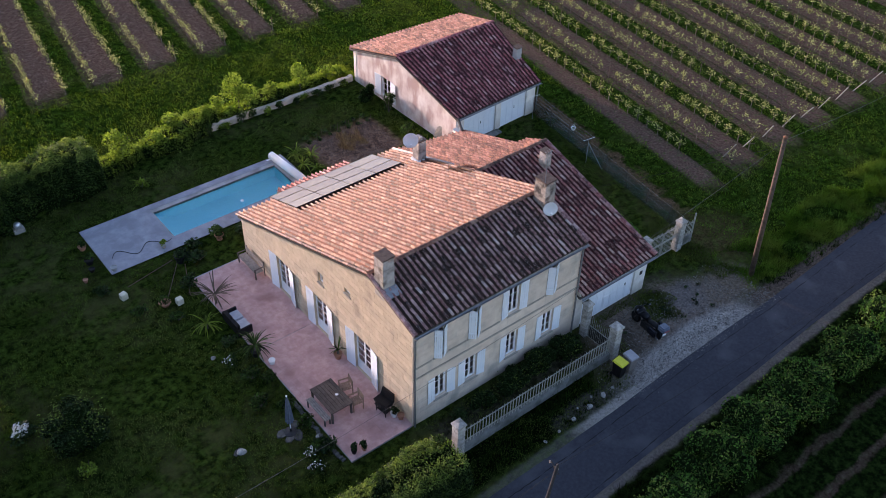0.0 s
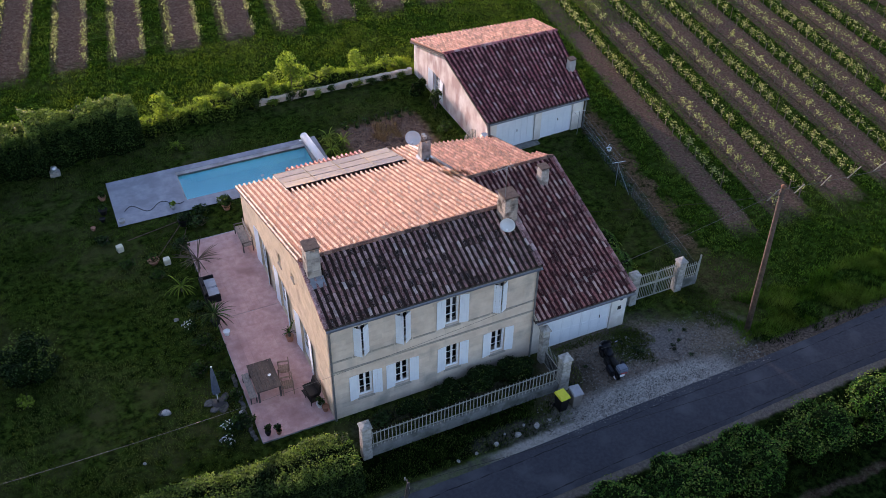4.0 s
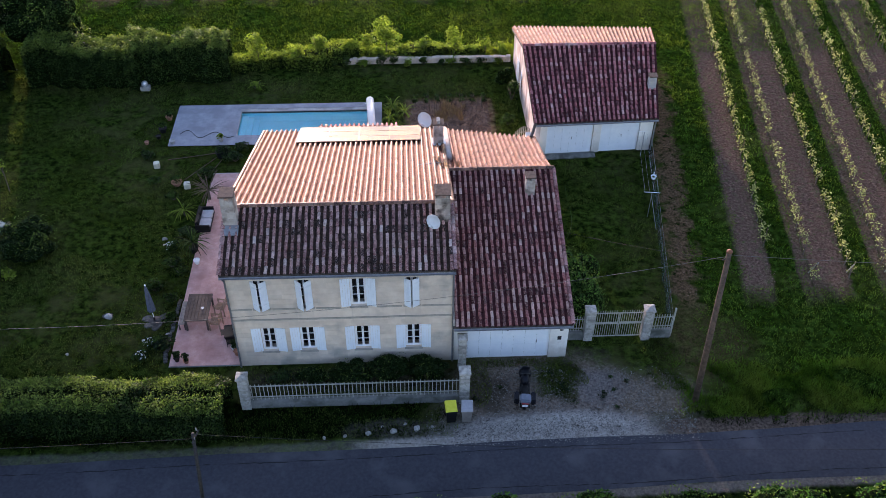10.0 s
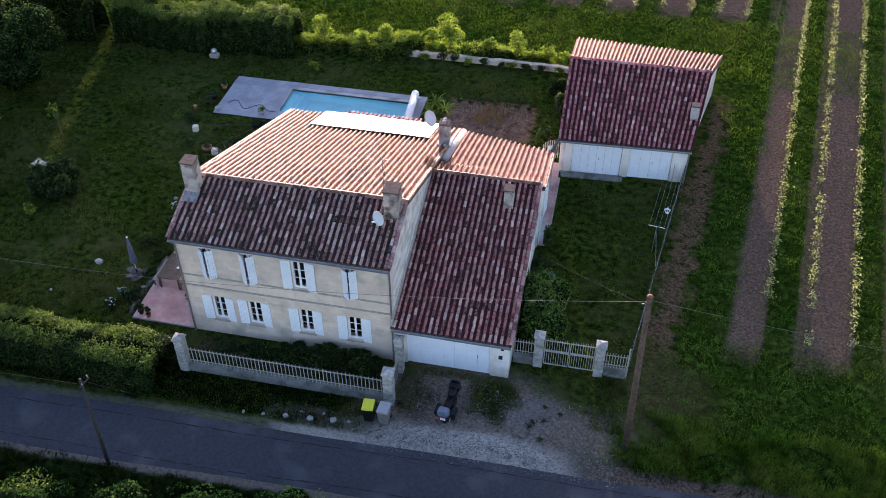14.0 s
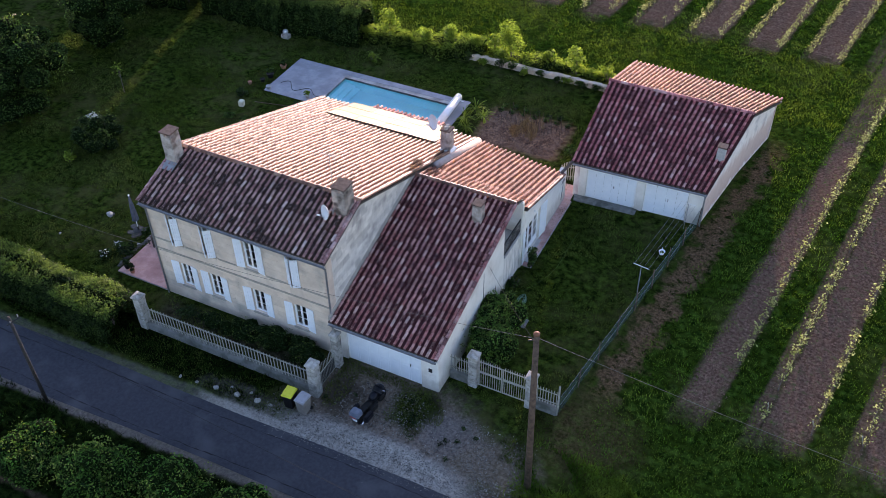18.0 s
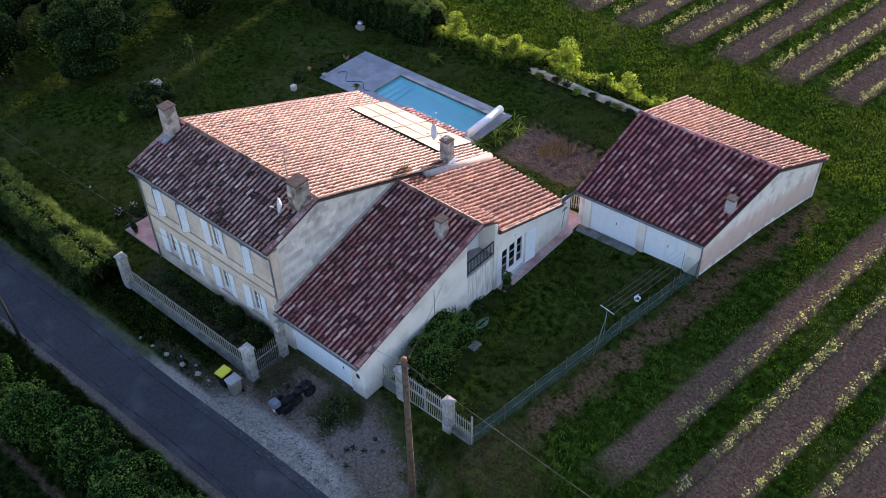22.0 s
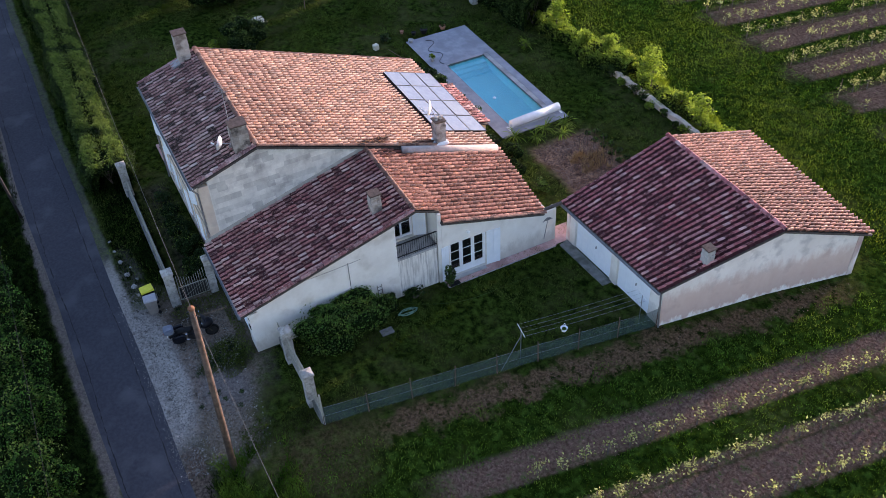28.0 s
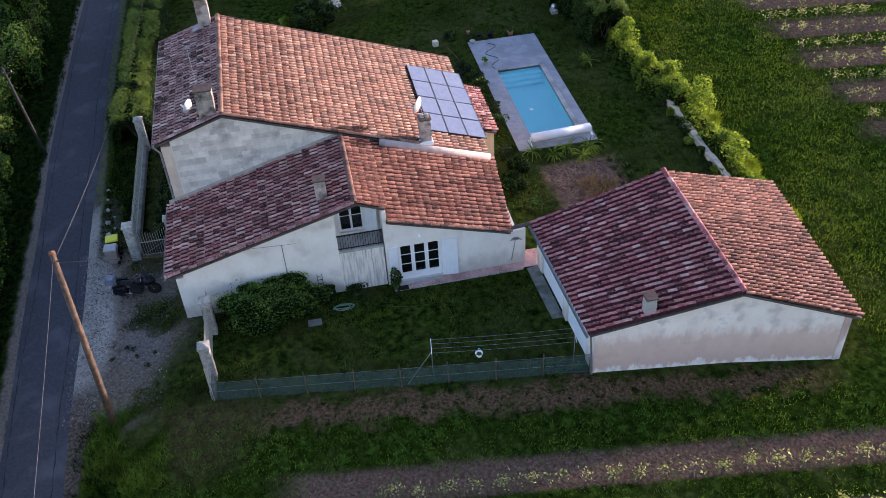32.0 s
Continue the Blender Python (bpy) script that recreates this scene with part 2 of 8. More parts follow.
def tile_mat(name, dark, base, light, pale, lichen, amount, rough=0.7, spec=0.3, worn=0.11):
    """Fired clay: each tile takes a tone of its own, with lichen and soot in patches and a fine grain."""
    m = mat(name, base, light, 14.0, rough, 0.5, 70, lichen, 7.5, amount, 0.05, spec=spec)
    N, L = m.node_tree.nodes, m.node_tree.links
    b = N["Principled BSDF"]
    src = b.inputs["Base Color"].links[0].from_socket
    oi = N.new("ShaderNodeObjectInfo")
    g = N.new("ShaderNodeNewGeometry")
    add = N.new("ShaderNodeMath")
    add.operation = "ADD"
    L.new(oi.outputs["Random"], add.inputs[0])
    L.new(g.outputs["Random Per Island"], add.inputs[1])
    fr = N.new("ShaderNodeMath")
    fr.operation = "FRACT"
    L.new(add.outputs[0], fr.inputs[0])
    ramp = N.new("ShaderNodeValToRGB")
    e = ramp.color_ramp.elements
    e[0].position, e[0].color = 0.0, (*dark, 1)
    e[1].position, e[1].color = 1.0, (*pale, 1)
    for p, c in ((worn, dark), (worn + 0.07, base), (0.48, base), (0.66, light), (0.84, light)):
        q = e.new(p)
        q.color = (*c, 1)
    L.new(fr.outputs[0], ramp.inputs["Fac"])
    mx = N.new("ShaderNodeMix")
    mx.data_type = "RGBA"
    mx.inputs["Factor"].default_value = 0.66
    L.new(src, mx.inputs["A"])
    L.new(ramp.outputs["Color"], mx.inputs["B"])
    # broad weathering over several courses, and small crusts of pale lichen and dark moss within a tile
    nb = N.new("ShaderNodeTexNoise")
    nb.inputs["Scale"].default_value, nb.inputs["Detail"].default_value, nb.inputs["Roughness"].default_value = 1.25, 6, 0.72
    L.new(g.outputs["Position"], nb.inputs["Vector"])
    rb = N.new("ShaderNodeMapRange")
    rb.inputs["From Min"].default_value, rb.inputs["From Max"].default_value = 0.32, 0.68
    rb.inputs["To Min"].default_value, rb.inputs["To Max"].default_value = 0.50, 1.38
    L.new(nb.outputs["Fac"], rb.inputs["Value"])
    hv = N.new("ShaderNodeHueSaturation")
    L.new(rb.outputs["Result"], hv.inputs["Value"])
    L.new(mx.outputs["Result"], hv.inputs["Color"])
    col = hv.outputs["Color"]
    for scale, lo, hi, tint, most in ((24.0, 0.545, 0.66, pale, 0.72), (13.0, 0.55, 0.68, dark, 0.78)):
        ns = N.new("ShaderNodeTexNoise")
        ns.inputs["Scale"].default_value, ns.inputs["Detail"].default_value, ns.inputs["Roughness"].default_value = scale, 4, 0.75
        L.new(g.outputs["Position"], ns.inputs["Vector"])
        rs = N.new("ShaderNodeMapRange")
        rs.inputs["From Min"].default_value, rs.inputs["From Max"].default_value, rs.inputs["To Max"].default_value = lo, hi, most
        L.new(ns.outputs["Fac"], rs.inputs["Value"])
        ms = N.new("ShaderNodeMix")
        ms.data_type = "RGBA"
        L.new(rs.outputs["Result"], ms.inputs["Factor"])
        L.new(col, ms.inputs["A"])
        ms.inputs["B"].default_value = (*tint, 1)
        col = ms.outputs["Result"]
    L.new(col, b.inputs["Base Color"])
    return m


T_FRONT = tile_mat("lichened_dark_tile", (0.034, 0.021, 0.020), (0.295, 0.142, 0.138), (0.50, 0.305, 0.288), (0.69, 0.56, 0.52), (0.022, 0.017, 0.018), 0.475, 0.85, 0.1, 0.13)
T_BACK = tile_mat("orange_clay_tile", (0.038, 0.017, 0.013), (0.189, 0.082, 0.055), (0.252, 0.134, 0.095), (0.345, 0.240, 0.180), (0.059, 0.025, 0.018), 0.52, 0.52, 0.24, 0.21)
T_WING = tile_mat("weathered_orange_tile", (0.050, 0.020, 0.018), (0.151, 0.057, 0.045), (0.244, 0.113, 0.088), (0.285, 0.170, 0.135), (0.042, 0.017, 0.013), 0.52, 0.66, 0.12, 0.21)
T_ANX = tile_mat("red_brown_clay_tile", (0.045, 0.017, 0.019), (0.29, 0.098, 0.095), (0.47, 0.255, 0.235), (0.68, 0.50, 0.45), (0.05, 0.020, 0.022), 0.545, 0.8, 0.1, 0.15)
T_OUT = tile_mat("maroon_clay_tile", (0.060, 0.018, 0.022), (0.33, 0.088, 0.098), (0.50, 0.205, 0.205), (0.74, 0.51, 0.47), (0.05, 0.017, 0.022), 0.58, 0.8, 0.1, 0.14)
# channel tiles between the rolls: soot, moss and leaf mould, plus groove shade put into the colour
CHANNEL = {T_FRONT: mat("channel_moss_and_shade", (0.026, 0.017, 0.014), (0.064, 0.042, 0.034), 9, 0.9, 0.4, 60, spec=0.1), T_BACK: mat("channel_stain_and_shade", (0.068, 0.030, 0.021), (0.17, 0.076, 0.053), 9, 0.85, 0.4, 60, spec=0.2),
           T_ANX: mat("channel_soot_and_shade", (0.034, 0.012, 0.014), (0.090, 0.032, 0.034), 9, 0.9, 0.4, 60, spec=0.1)}
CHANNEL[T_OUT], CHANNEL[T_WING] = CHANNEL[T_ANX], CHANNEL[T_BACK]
ASPH = mat("worn_asphalt", (0.046, 0.046, 0.055), (0.064, 0.064, 0.074), 7.0, 0.9, 0.6, 50, (0.084, 0.083, 0.092), 0.5, 0.62, spec=0.12)
PAVER = mat("terracotta_paving", (0.49, 0.285, 0.262), (0.61, 0.395, 0.37), 3.5, 0.8, 0.3, 40, (0.38, 0.21, 0.19), 0.6, 0.60, rnd=0.045)
DECK = mat("grey_pool_paving", (0.27, 0.27, 0.30), (0.36, 0.36, 0.39), 2.0, 0.85, 0.2, 40, (0.25, 0.25, 0.275), 0.9, 0.56, rnd=0.03)
LINER = mat("pale_blue_liner", (0.36, 0.80, 0.88), (0.44, 0.85, 0.91), 1.0, 0.5, 0)
LEAF_H = mat("hedge_leaf", (0.007, 0.020, 0.005), (0.062, 0.110, 0.024), 1.9, 0.6, 0, rnd=0.7, spec=0.12, trans=0.36)
LEAF_D = mat("dark_leaf", (0.006, 0.017, 0.006), (0.042, 0.076, 0.022), 1.4, 0.55, 0, rnd=0.7, spec=0.14, trans=0.25)
LEAF_Y = mat("fresh_leaf", (0.066, 0.118, 0.014), (0.245, 0.325, 0.052), 1.6, 0.6, 0, rnd=0.6, spec=0.12, trans=0.55)
# paler leaf whose colour carries sun on the outer foliage
LEAF_LIT = mat("painted_sunlit_tip", (0.056, 0.104, 0.014), (0.200, 0.262, 0.056), 1.6, 0.5, 0, rnd=0.6, spec=0.22, trans=0.42)
LEAF_V = mat("young_vine_leaf", (0.165, 0.195, 0.045), (0.46, 0.45, 0.19), 2.5, 0.7, 0, rnd=0.5, spec=0.06, trans=0.36)
# near-black: the shade inside foliage is put into this colour
LEAF_SHADE = mat("leaf_shade_core", (0.002, 0.006, 0.002), (0.012, 0.022, 0.005), 6.0, 0.9, 0.8, 9, spec=0.02, bdist=0.15)
BARK = mat("bark", (0.07, 0.055, 0.045), (0.15, 0.12, 0.095), 10, 0.95, 0.6, 30)
POLE = mat("weathered_pole_wood", (0.058, 0.038, 0.027), (0.150, 0.098, 0.068), 5, 0.9, 0.4, 40)


# ---- mesh helpers ----
def part(name, bm, material, parent=None, label="", smooth=False):
    if isinstance(bm, bpy.types.Mesh):
        me = bm
    else:
        me = bpy.data.meshes.new(name)
        bm.normal_update()
        bm.to_mesh(me)
        bm.free()
    if material and not me.materials:
        me.materials.append(material)
    if smooth:
        me.polygons.foreach_set("use_smooth", [True] * len(me.polygons))
    ob = new(name, me)
    if parent:
        ob.parent = parent
    if label:
        ob["label"] = label
    return ob


def thing(name, label, category, m=None, group="", kind=""):
    ob = new(name)
    ob.empty_display_size = 0.2
    if m is not None:
        ob.matrix_basis = m
    return tagged(ob, label, category, group, kind)


def box(bm, x0, y0, z0, x1, y1, z1, m=None, bevel=0.0):
    vs = [bm.verts.new((x, y, z)) for x in (x0, x1) for y in (y0, y1) for z in (z0, z1)]
    if m is not None:
        for v in vs:
            v.co = m @ v.co
    fs = [bm.faces.new([vs[i] for i in q]) for q in ((0, 1, 3, 2), (4, 6, 7, 5), (0, 4, 5, 1), (2, 3, 7, 6), (0, 2, 6, 4), (1, 5, 7, 3))]
    if bevel:
        bmesh.ops.bevel(bm, geom=list({e for f in fs for e in f.edges}), offset=bevel, segments=2, affect="EDGES")
    return bm


def B(*a, **k):
    return box(bmesh.new(), *a, **k)


def hexa(bm, p):
    """A solid from eight corners: four below, four above, both in the same order round."""
    v = [bm.verts.new(q) for q in p]
    for q in ((3, 2, 1, 0), (4, 5, 6, 7), (0, 1, 5, 4), (1, 2, 6, 5), (2, 3, 7, 6), (3, 0, 4, 7)):
        bm.faces.new([v[i] for i in q])
    return bm


def tube(bm, p0, p1, r0, r1=None, n=8):
    p0, p1 = Vector(p0), Vector(p1)
    r1 = r0 if r1 is None else r1
    q = (p1 - p0).to_track_quat("Z", "Y").to_matrix()
    a = [bm.verts.new(p0 + q @ Vector((math.cos(k * 2 * math.pi / n) * r0, math.sin(k * 2 * math.pi / n) * r0, 0))) for k in range(n)]
    b = [bm.verts.new(p1 + q @ Vector((math.cos(k * 2 * math.pi / n) * r1, math.sin(k * 2 * math.pi / n) * r1, 0))) for k in range(n)]
    for k in range(n):
        bm.faces.new((a[k], a[(k + 1) % n], b[(k + 1) % n], b[k]))
    bm.faces.new(a[::-1])
    bm.faces.new(b)
    return bm


def lathe(bm, prof, n=16, c=(0, 0, 0)):
    """A turned body from (radius, height) pairs."""
    rings = [[bm.verts.new((c[0] + r * math.cos(k * 2 * math.pi / n), c[1] + r * math.sin(k * 2 * math.pi / n), c[2] + z)) for k in range(n)] for r, z in prof]
    for a, b in zip(rings, rings[1:]):
        for k in range(n):
            bm.faces.new((a[k], a[(k + 1) % n], b[(k + 1) % n], b[k]))
    bm.faces.new(rings[0][::-1])
    bm.faces.new(rings[-1])
    return bm


def wire(name, pts, r, material, parent=None):
    cu = bpy.data.curves.new(name, "CURVE")
    cu.dimensions, cu.bevel_depth, cu.bevel_resolution = "3D", r, 1
    sp = cu.splines.new("POLY")
    sp.points.add(len(pts) - 1)
    for q, p in zip(sp.points, pts):
        q.co = (*p, 1)
    cu.materials.append(material)
    ob = new(name, cu)
    if parent:
        ob.parent = parent
    return ob


def sag(p0, p1, d, n=24):
    return [tuple(Vector(p0).lerp(Vector(p1), k / n) - Vector((0, 0, 4 * d * (k / n) * (1 - k / n)))) for k in range(n + 1)]


def wall(bm, axis, pos, th, us, top, base, openings=()):
    """A wall along x or y from us[0] to us[-1]; top(u) is its height; openings are (u0, u1, z0, z1) and go right through."""
    cuts = sorted({*us, *[u for o in openings for u in o[:2]]})
    for a, b in zip(cuts, cuts[1:]):
        mid = (a + b) / 2
        segs, z = [], (base, base)
        for o in sorted((o for o in openings if o[0] < mid < o[1]), key=lambda o: o[2]):
            segs.append((z, (o[2], o[2])))
            z = (o[3], o[3])
        segs.append((z, (top(a + 1e-6), top(b - 1e-6))))
        for lo, hi in segs:
            q = [(a, 0, lo[0]), (b, 0, lo[1]), (b, 1, lo[1]), (a, 1, lo[0]), (a, 0, hi[0]), (b, 0, hi[1]), (b, 1, hi[1]), (a, 1, hi[0])]
            pts = [(u, pos + s * th, zz) if axis == "x" else (pos + s * th, u, zz) for u, s, zz in q]
            hexa(bm, pts)
    bmesh.ops.recalc_face_normals(bm, faces=bm.faces)
    return bm


def ashlar(parent, axis, face, out, us, base, top, openings, bl, bh, material, seed):
    """Stone blocks laid in courses on a wall's face, each a piece of its own, 8 mm proud, cut at the openings and under the roof line."""
    rng = random.Random(seed)
    bm = B(0, 0, 0, 1, 1, 1)
    me = bpy.data.meshes.new("stone_block")
    bm.to_mesh(me)
    bm.free()
    me.materials.append(material)
    z = base
    while z < 8:
        h = bh * rng.uniform(0.88, 1.12)
        u = us[0] - rng.uniform(0, bl)
        while u < us[-1]:
            w = bl * rng.uniform(0.7, 1.35)
            spans = [(max(u, us[0]) + 0.006, min(u + w, us[-1]) - 0.006)]
            for o in openings:
                if o[2] - 0.02 < z + h and o[3] + 0.02 > z:
                    spans = [q for a, b in spans for q in ((a, min(b, o[0] - 0.02)), (max(a, o[1] + 0.02), b)) if q[1] - q[0] > 0.08]
            for a, b in spans:
                if b - a < 0.08 or z + h > min(top(a), top(b)) - 0.02:
                    continue
                d = 0.008 + rng.uniform(-0.003, 0.003)
                o = new("stone_block", me)
                o.parent = parent
                if axis == "x":
                    lo = face - d if out < 0 else face - 0.02
                    o.matrix_basis = Matrix.Translation((a, lo, z + 0.006)) @ Matrix.Diagonal((b - a, d + 0.02, h - 0.012, 1))
                else:
                    lo = face - d if out < 0 else face - 0.02
                    o.matrix_basis = Matrix.Translation((lo, a, z + 0.006)) @ Matrix.Diagonal((d + 0.02, b - a, h - 0.012, 1))
            u += w
        z += h


# ---- ground ----
def ground_material():
    m = bpy.data.materials.new("lawn_soil_and_gravel")
    m.use_nodes = True
    nt = m.node_tree
    N, L = nt.nodes, nt.links
    b = N["Principled BSDF"]
    b.inputs["Roughness"].default_value, b.inputs["Specular IOR Level"].default_value = 0.95, 0.0
    g = N.new("ShaderNodeNewGeometry")
    sep = N.new("ShaderNodeSeparateXYZ")
    L.new(g.outputs["Position"], sep.inputs[0])

    def noise_(scale, detail=6, rough=0.6):
        n = N.new("ShaderNodeTexNoise")
        n.inputs["Scale"].default_value, n.inputs["Detail"].default_value, n.inputs["Roughness"].default_value = scale, detail, rough
        L.new(g.outputs["Position"], n.inputs["Vector"])
        return n.outputs["Fac"]

    def mth(op, a, c=None, d=None):
        n = N.new("ShaderNodeMath")
        n.operation = op
        for i, v in enumerate((a, c, d)):
            if v is None:
                continue
            if isinstance(v, (int, float)):
                n.inputs[i].default_value = v
            else:
                L.new(v, n.inputs[i])
        return n.outputs[0]

    def mix(f, a, c):
        n = N.new("ShaderNodeMix")
        n.data_type = "RGBA"
        L.new(f, n.inputs["Factor"])
        for s, v in (("A", a), ("B", c)):
            if isinstance(v, tuple):
                n.inputs[s].default_value = (*v, 1)
            else:
                L.new(v, n.inputs[s])
        return n.outputs["Result"]

    def step(v, lo, hi):
        n = N.new("ShaderNodeMapRange")
        n.interpolation_type = "SMOOTHSTEP"
        L.new(v, n.inputs["Value"])
        n.inputs["From Min"].default_value, n.inputs["From Max"].default_value = lo, hi
        return n.outputs["Result"]

    def voro(scale):
        n = N.new("ShaderNodeTexVoronoi")
        n.inputs["Scale"].default_value = scale
        L.new(g.outputs["Position"], n.inputs["Vector"])
        return n.outputs["Distance"]

    X, Y = sep.outputs["X"], sep.outputs["Y"]
    big, mid_, fine, tuft = noise_(0.16, 4), noise_(0.9, 6), noise_(7, 8, 0.75), noise_(2.6, 7, 0.7)
    wob = mth("MULTIPLY_ADD", mid_, 2.4, -1.2)

    def rect(x0, x1, y0, y1, soft, w=1.0):
        """A ragged-edged patch."""
        dx = mth("SUBTRACT", mth("ABSOLUTE", mth("SUBTRACT", X, (x0 + x1) / 2)), (x1 - x0) / 2)
        dy = mth("SUBTRACT", mth("ABSOLUTE", mth("SUBTRACT", Y, (y0 + y1) / 2)), (y1 - y0) / 2)
        d = mth("MAXIMUM", dx, dy)
        d = mth("MULTIPLY_ADD", wob, w, d)
        return step(d, soft, -soft)

    def blob(x, y, rx, ry, soft, w=1.0):
        dx = mth("DIVIDE", mth("SUBTRACT", X, x), rx)
        dy = mth("DIVIDE", mth("SUBTRACT", Y, y), ry)
        d = mth("SQRT", mth("ADD", mth("MULTIPLY", dx, dx), mth("MULTIPLY", dy, dy)))
        d = mth("MULTIPLY_ADD", wob, w * 0.35, d)
        return step(d, 1 + soft, 1 - soft)

    YL = mth("MULTIPLY_ADD", mth("MAXIMUM", mth("ADD", X, 5.0), 0.0), -0.0235, Y)
    clod = voro(5.5)
    clump = voro(2.2)
    grass = mix(step(tuft, 0.36, 0.66), (0.005, 0.011, 0.002), (0.046, 0.077, 0.012))
    grass = mix(mth("MULTIPLY", mth("MULTIPLY", step(big, 0.42, 0.62), step(mid_, 0.35, 0.65)), 0.8), grass, (0.066, 0.069, 0.024))
    grass = mix(mth("MULTIPLY", step(fine, 0.55, 0.8), 0.55), grass, (0.058, 0.072, 0.026))
    soil = mix(step(fine, 0.38, 0.62), (0.080, 0.046, 0.035), (0.225, 0.144, 0.113))
    soil = mix(step(tuft, 0.48, 0.70), soil, (0.27, 0.186, 0.149))
    soil = mix(mth("MULTIPLY", step(clod, 0.32, 0.6), 0.35), soil, (0.075, 0.045, 0.030))
    gravel = mix(step(fine, 0.36, 0.66), (0.30, 0.265, 0.235), (0.50, 0.455, 0.41))
    gravel = mix(mth("MULTIPLY", step(tuft, 0.54, 0.70), 0.5), gravel, (0.15, 0.128, 0.108))
    straw = mix(step(fine, 0.38, 0.62), (0.055, 0.033, 0.019), (0.185, 0.112, 0.068))
    lush = mix(step(tuft, 0.38, 0.62), (0.005, 0.014, 0.002), (0.044, 0.086, 0.012))
    lush = mix(mth("MULTIPLY", step(big, 0.5, 0.62), 0.5), lush, (0.080, 0.090, 0.026))
    lush = mix(mth("MULTIPLY", step(clump, 0.3, 0.6), 0.6), lush, (0.014, 0.026, 0.003))
    # the strip of meadow behind the garden and beside the vines is lusher than the lawn
    col = grass
    meadow = mth("MAXIMUM", step(mth("MULTIPLY_ADD", wob, 0.6, Y), 27.6, 28.4), step(mth("MULTIPLY_ADD", wob, 0.6, mth("MULTIPLY_ADD", Y, -0.13, X)), 20.4, 21.4))
    col = mix(meadow, col, lush)
    u = mth("MULTIPLY_ADD", mth("SUBTRACT", Y, 13.8), -0.135, mth("SUBTRACT", X, 27.8))
    uw = mth("MULTIPLY_ADD", wob, 0.16, u)
    brown = step(mth("PINGPONG", mth("SUBTRACT", uw, 3.03), 2.02), 1.08, 0.72)
    under = mth("MULTIPLY", step(mth("PINGPONG", mth("ADD", uw, 0.22), 1.01), 0.42, 0.18), 0.8)
    inr = mth("MULTIPLY", step(uw, -1.75, -1.25), step(mth("MULTIPLY_ADD", wob, 1.2, Y), 2.6, 5.0))
    vr = mth("MULTIPLY", mth("MAXIMUM", brown, under), inr)
    col = mix(mth("MULTIPLY", mth("MULTIPLY", vr, step(tuft, 0.72, 0.5)), 0.95), col, soil)
    inb = mth("MULTIPLY", step(mth("MULTIPLY_ADD", wob, 1.6, Y), 35.4, 38.8), step(uw, -1.6, -1.9))
    brown_b = mth("MAXIMUM", step(mth("PINGPONG", mth("SUBTRACT", uw, 3.03), 2.02), 1.25, 0.85), mth("MULTIPLY", under, 0.6))
    col = mix(mth("MULTIPLY", mth("MULTIPLY", brown_b, inb), 0.92), col, soil)
    # bare, dry ground outside the wire fence and round the pole
    fx = mth("MULTIPLY_ADD", Y, -0.145, X)
    dry = mth("MULTIPLY", step(mth("ABSOLUTE", mth("SUBTRACT", mth("MULTIPLY_ADD", wob, 1.5, fx), 21.4)), 0.95, 0.25), mth("MULTIPLY", step(Y, 1.5, 4.5), step(Y, 27, 23)))
    col = mix(mth("MULTIPLY", mth("MULTIPLY", dry, step(tuft, 0.36, 0.50)), 0.92), col, straw)
    col = mix(mth("MULTIPLY", blob(22, 0.4, 2.2, 2.0, 0.5), 0.35), col, straw)
    # kitchen garden
    col = mix(rect(8.2, 13.4, 18.6, 22.4, 0.5, 0.6), col, mix(step(tuft, 0.35, 0.65), (0.150, 0.078, 0.050), (0.40, 0.245, 0.155)))
    # forecourt: gravel, worn soil and weeds
    col = mix(mth("MULTIPLY", blob(13.8, -2.6, 4.3, 2.8, 0.35, 0.8), 0.95), col, mix(step(fine, 0.4, 0.62), mix(step(tuft, 0.45, 0.6), (0.165, 0.122, 0.096), (0.070, 0.054, 0.042)), (0.27, 0.212, 0.175)))
    col = mix(blob(13.9, -4.3, 4.9, 1.0, 0.35, 0.7), col, gravel)
    col = mix(mth("MULTIPLY", blob(14.7, -1.3, 1.15, 1.15, 0.35, 1.4), 0.95), col, grass)
    col = mix(mth("MULTIPLY", blob(11.4, -2.1, 0.9, 1.1, 0.5, 1.6), 0.8), col, (0.055, 0.047, 0.033))
    col = mix(mth("MULTIPLY", blob(16.6, -1.9, 1.2, 1.0, 0.5, 1.2), 0.85), col, mix(step(fine, 0.35, 0.65), (0.12, 0.10, 0.094), (0.25, 0.215, 0.20)))
    col = mix(mth("MULTIPLY", blob(15.0, -4.15, 3.2, 0.8, 0.4, 1.1), 0.9), col, mix(step(fine, 0.35, 0.65), (0.36, 0.325, 0.285), (0.52, 0.475, 0.425)))
    col = mix(mth("MULTIPLY", blob(19.0, -2.6, 1.9, 1.3, 0.5, 1.3), 0.75), col, mix(step(fine, 0.36, 0.64), (0.105, 0.078, 0.060), (0.27, 0.215, 0.175)))
    # gravel shoulder of the lane
    col = mix(mth("MULTIPLY", step(mth("ABSOLUTE", mth("SUBTRACT", mth("MULTIPLY_ADD", wob, 0.22, YL), -5.05)), 0.45, 0.2), mth("MULTIPLY_ADD", mth("MULTIPLY", step(mth("MULTIPLY_ADD", wob, 1.2, X), 4.5, 7.5), step(mth("MULTIPLY_ADD", wob, 1.0, X), 19.2, 17.8)), 0.72, 0.18)), col, gravel)
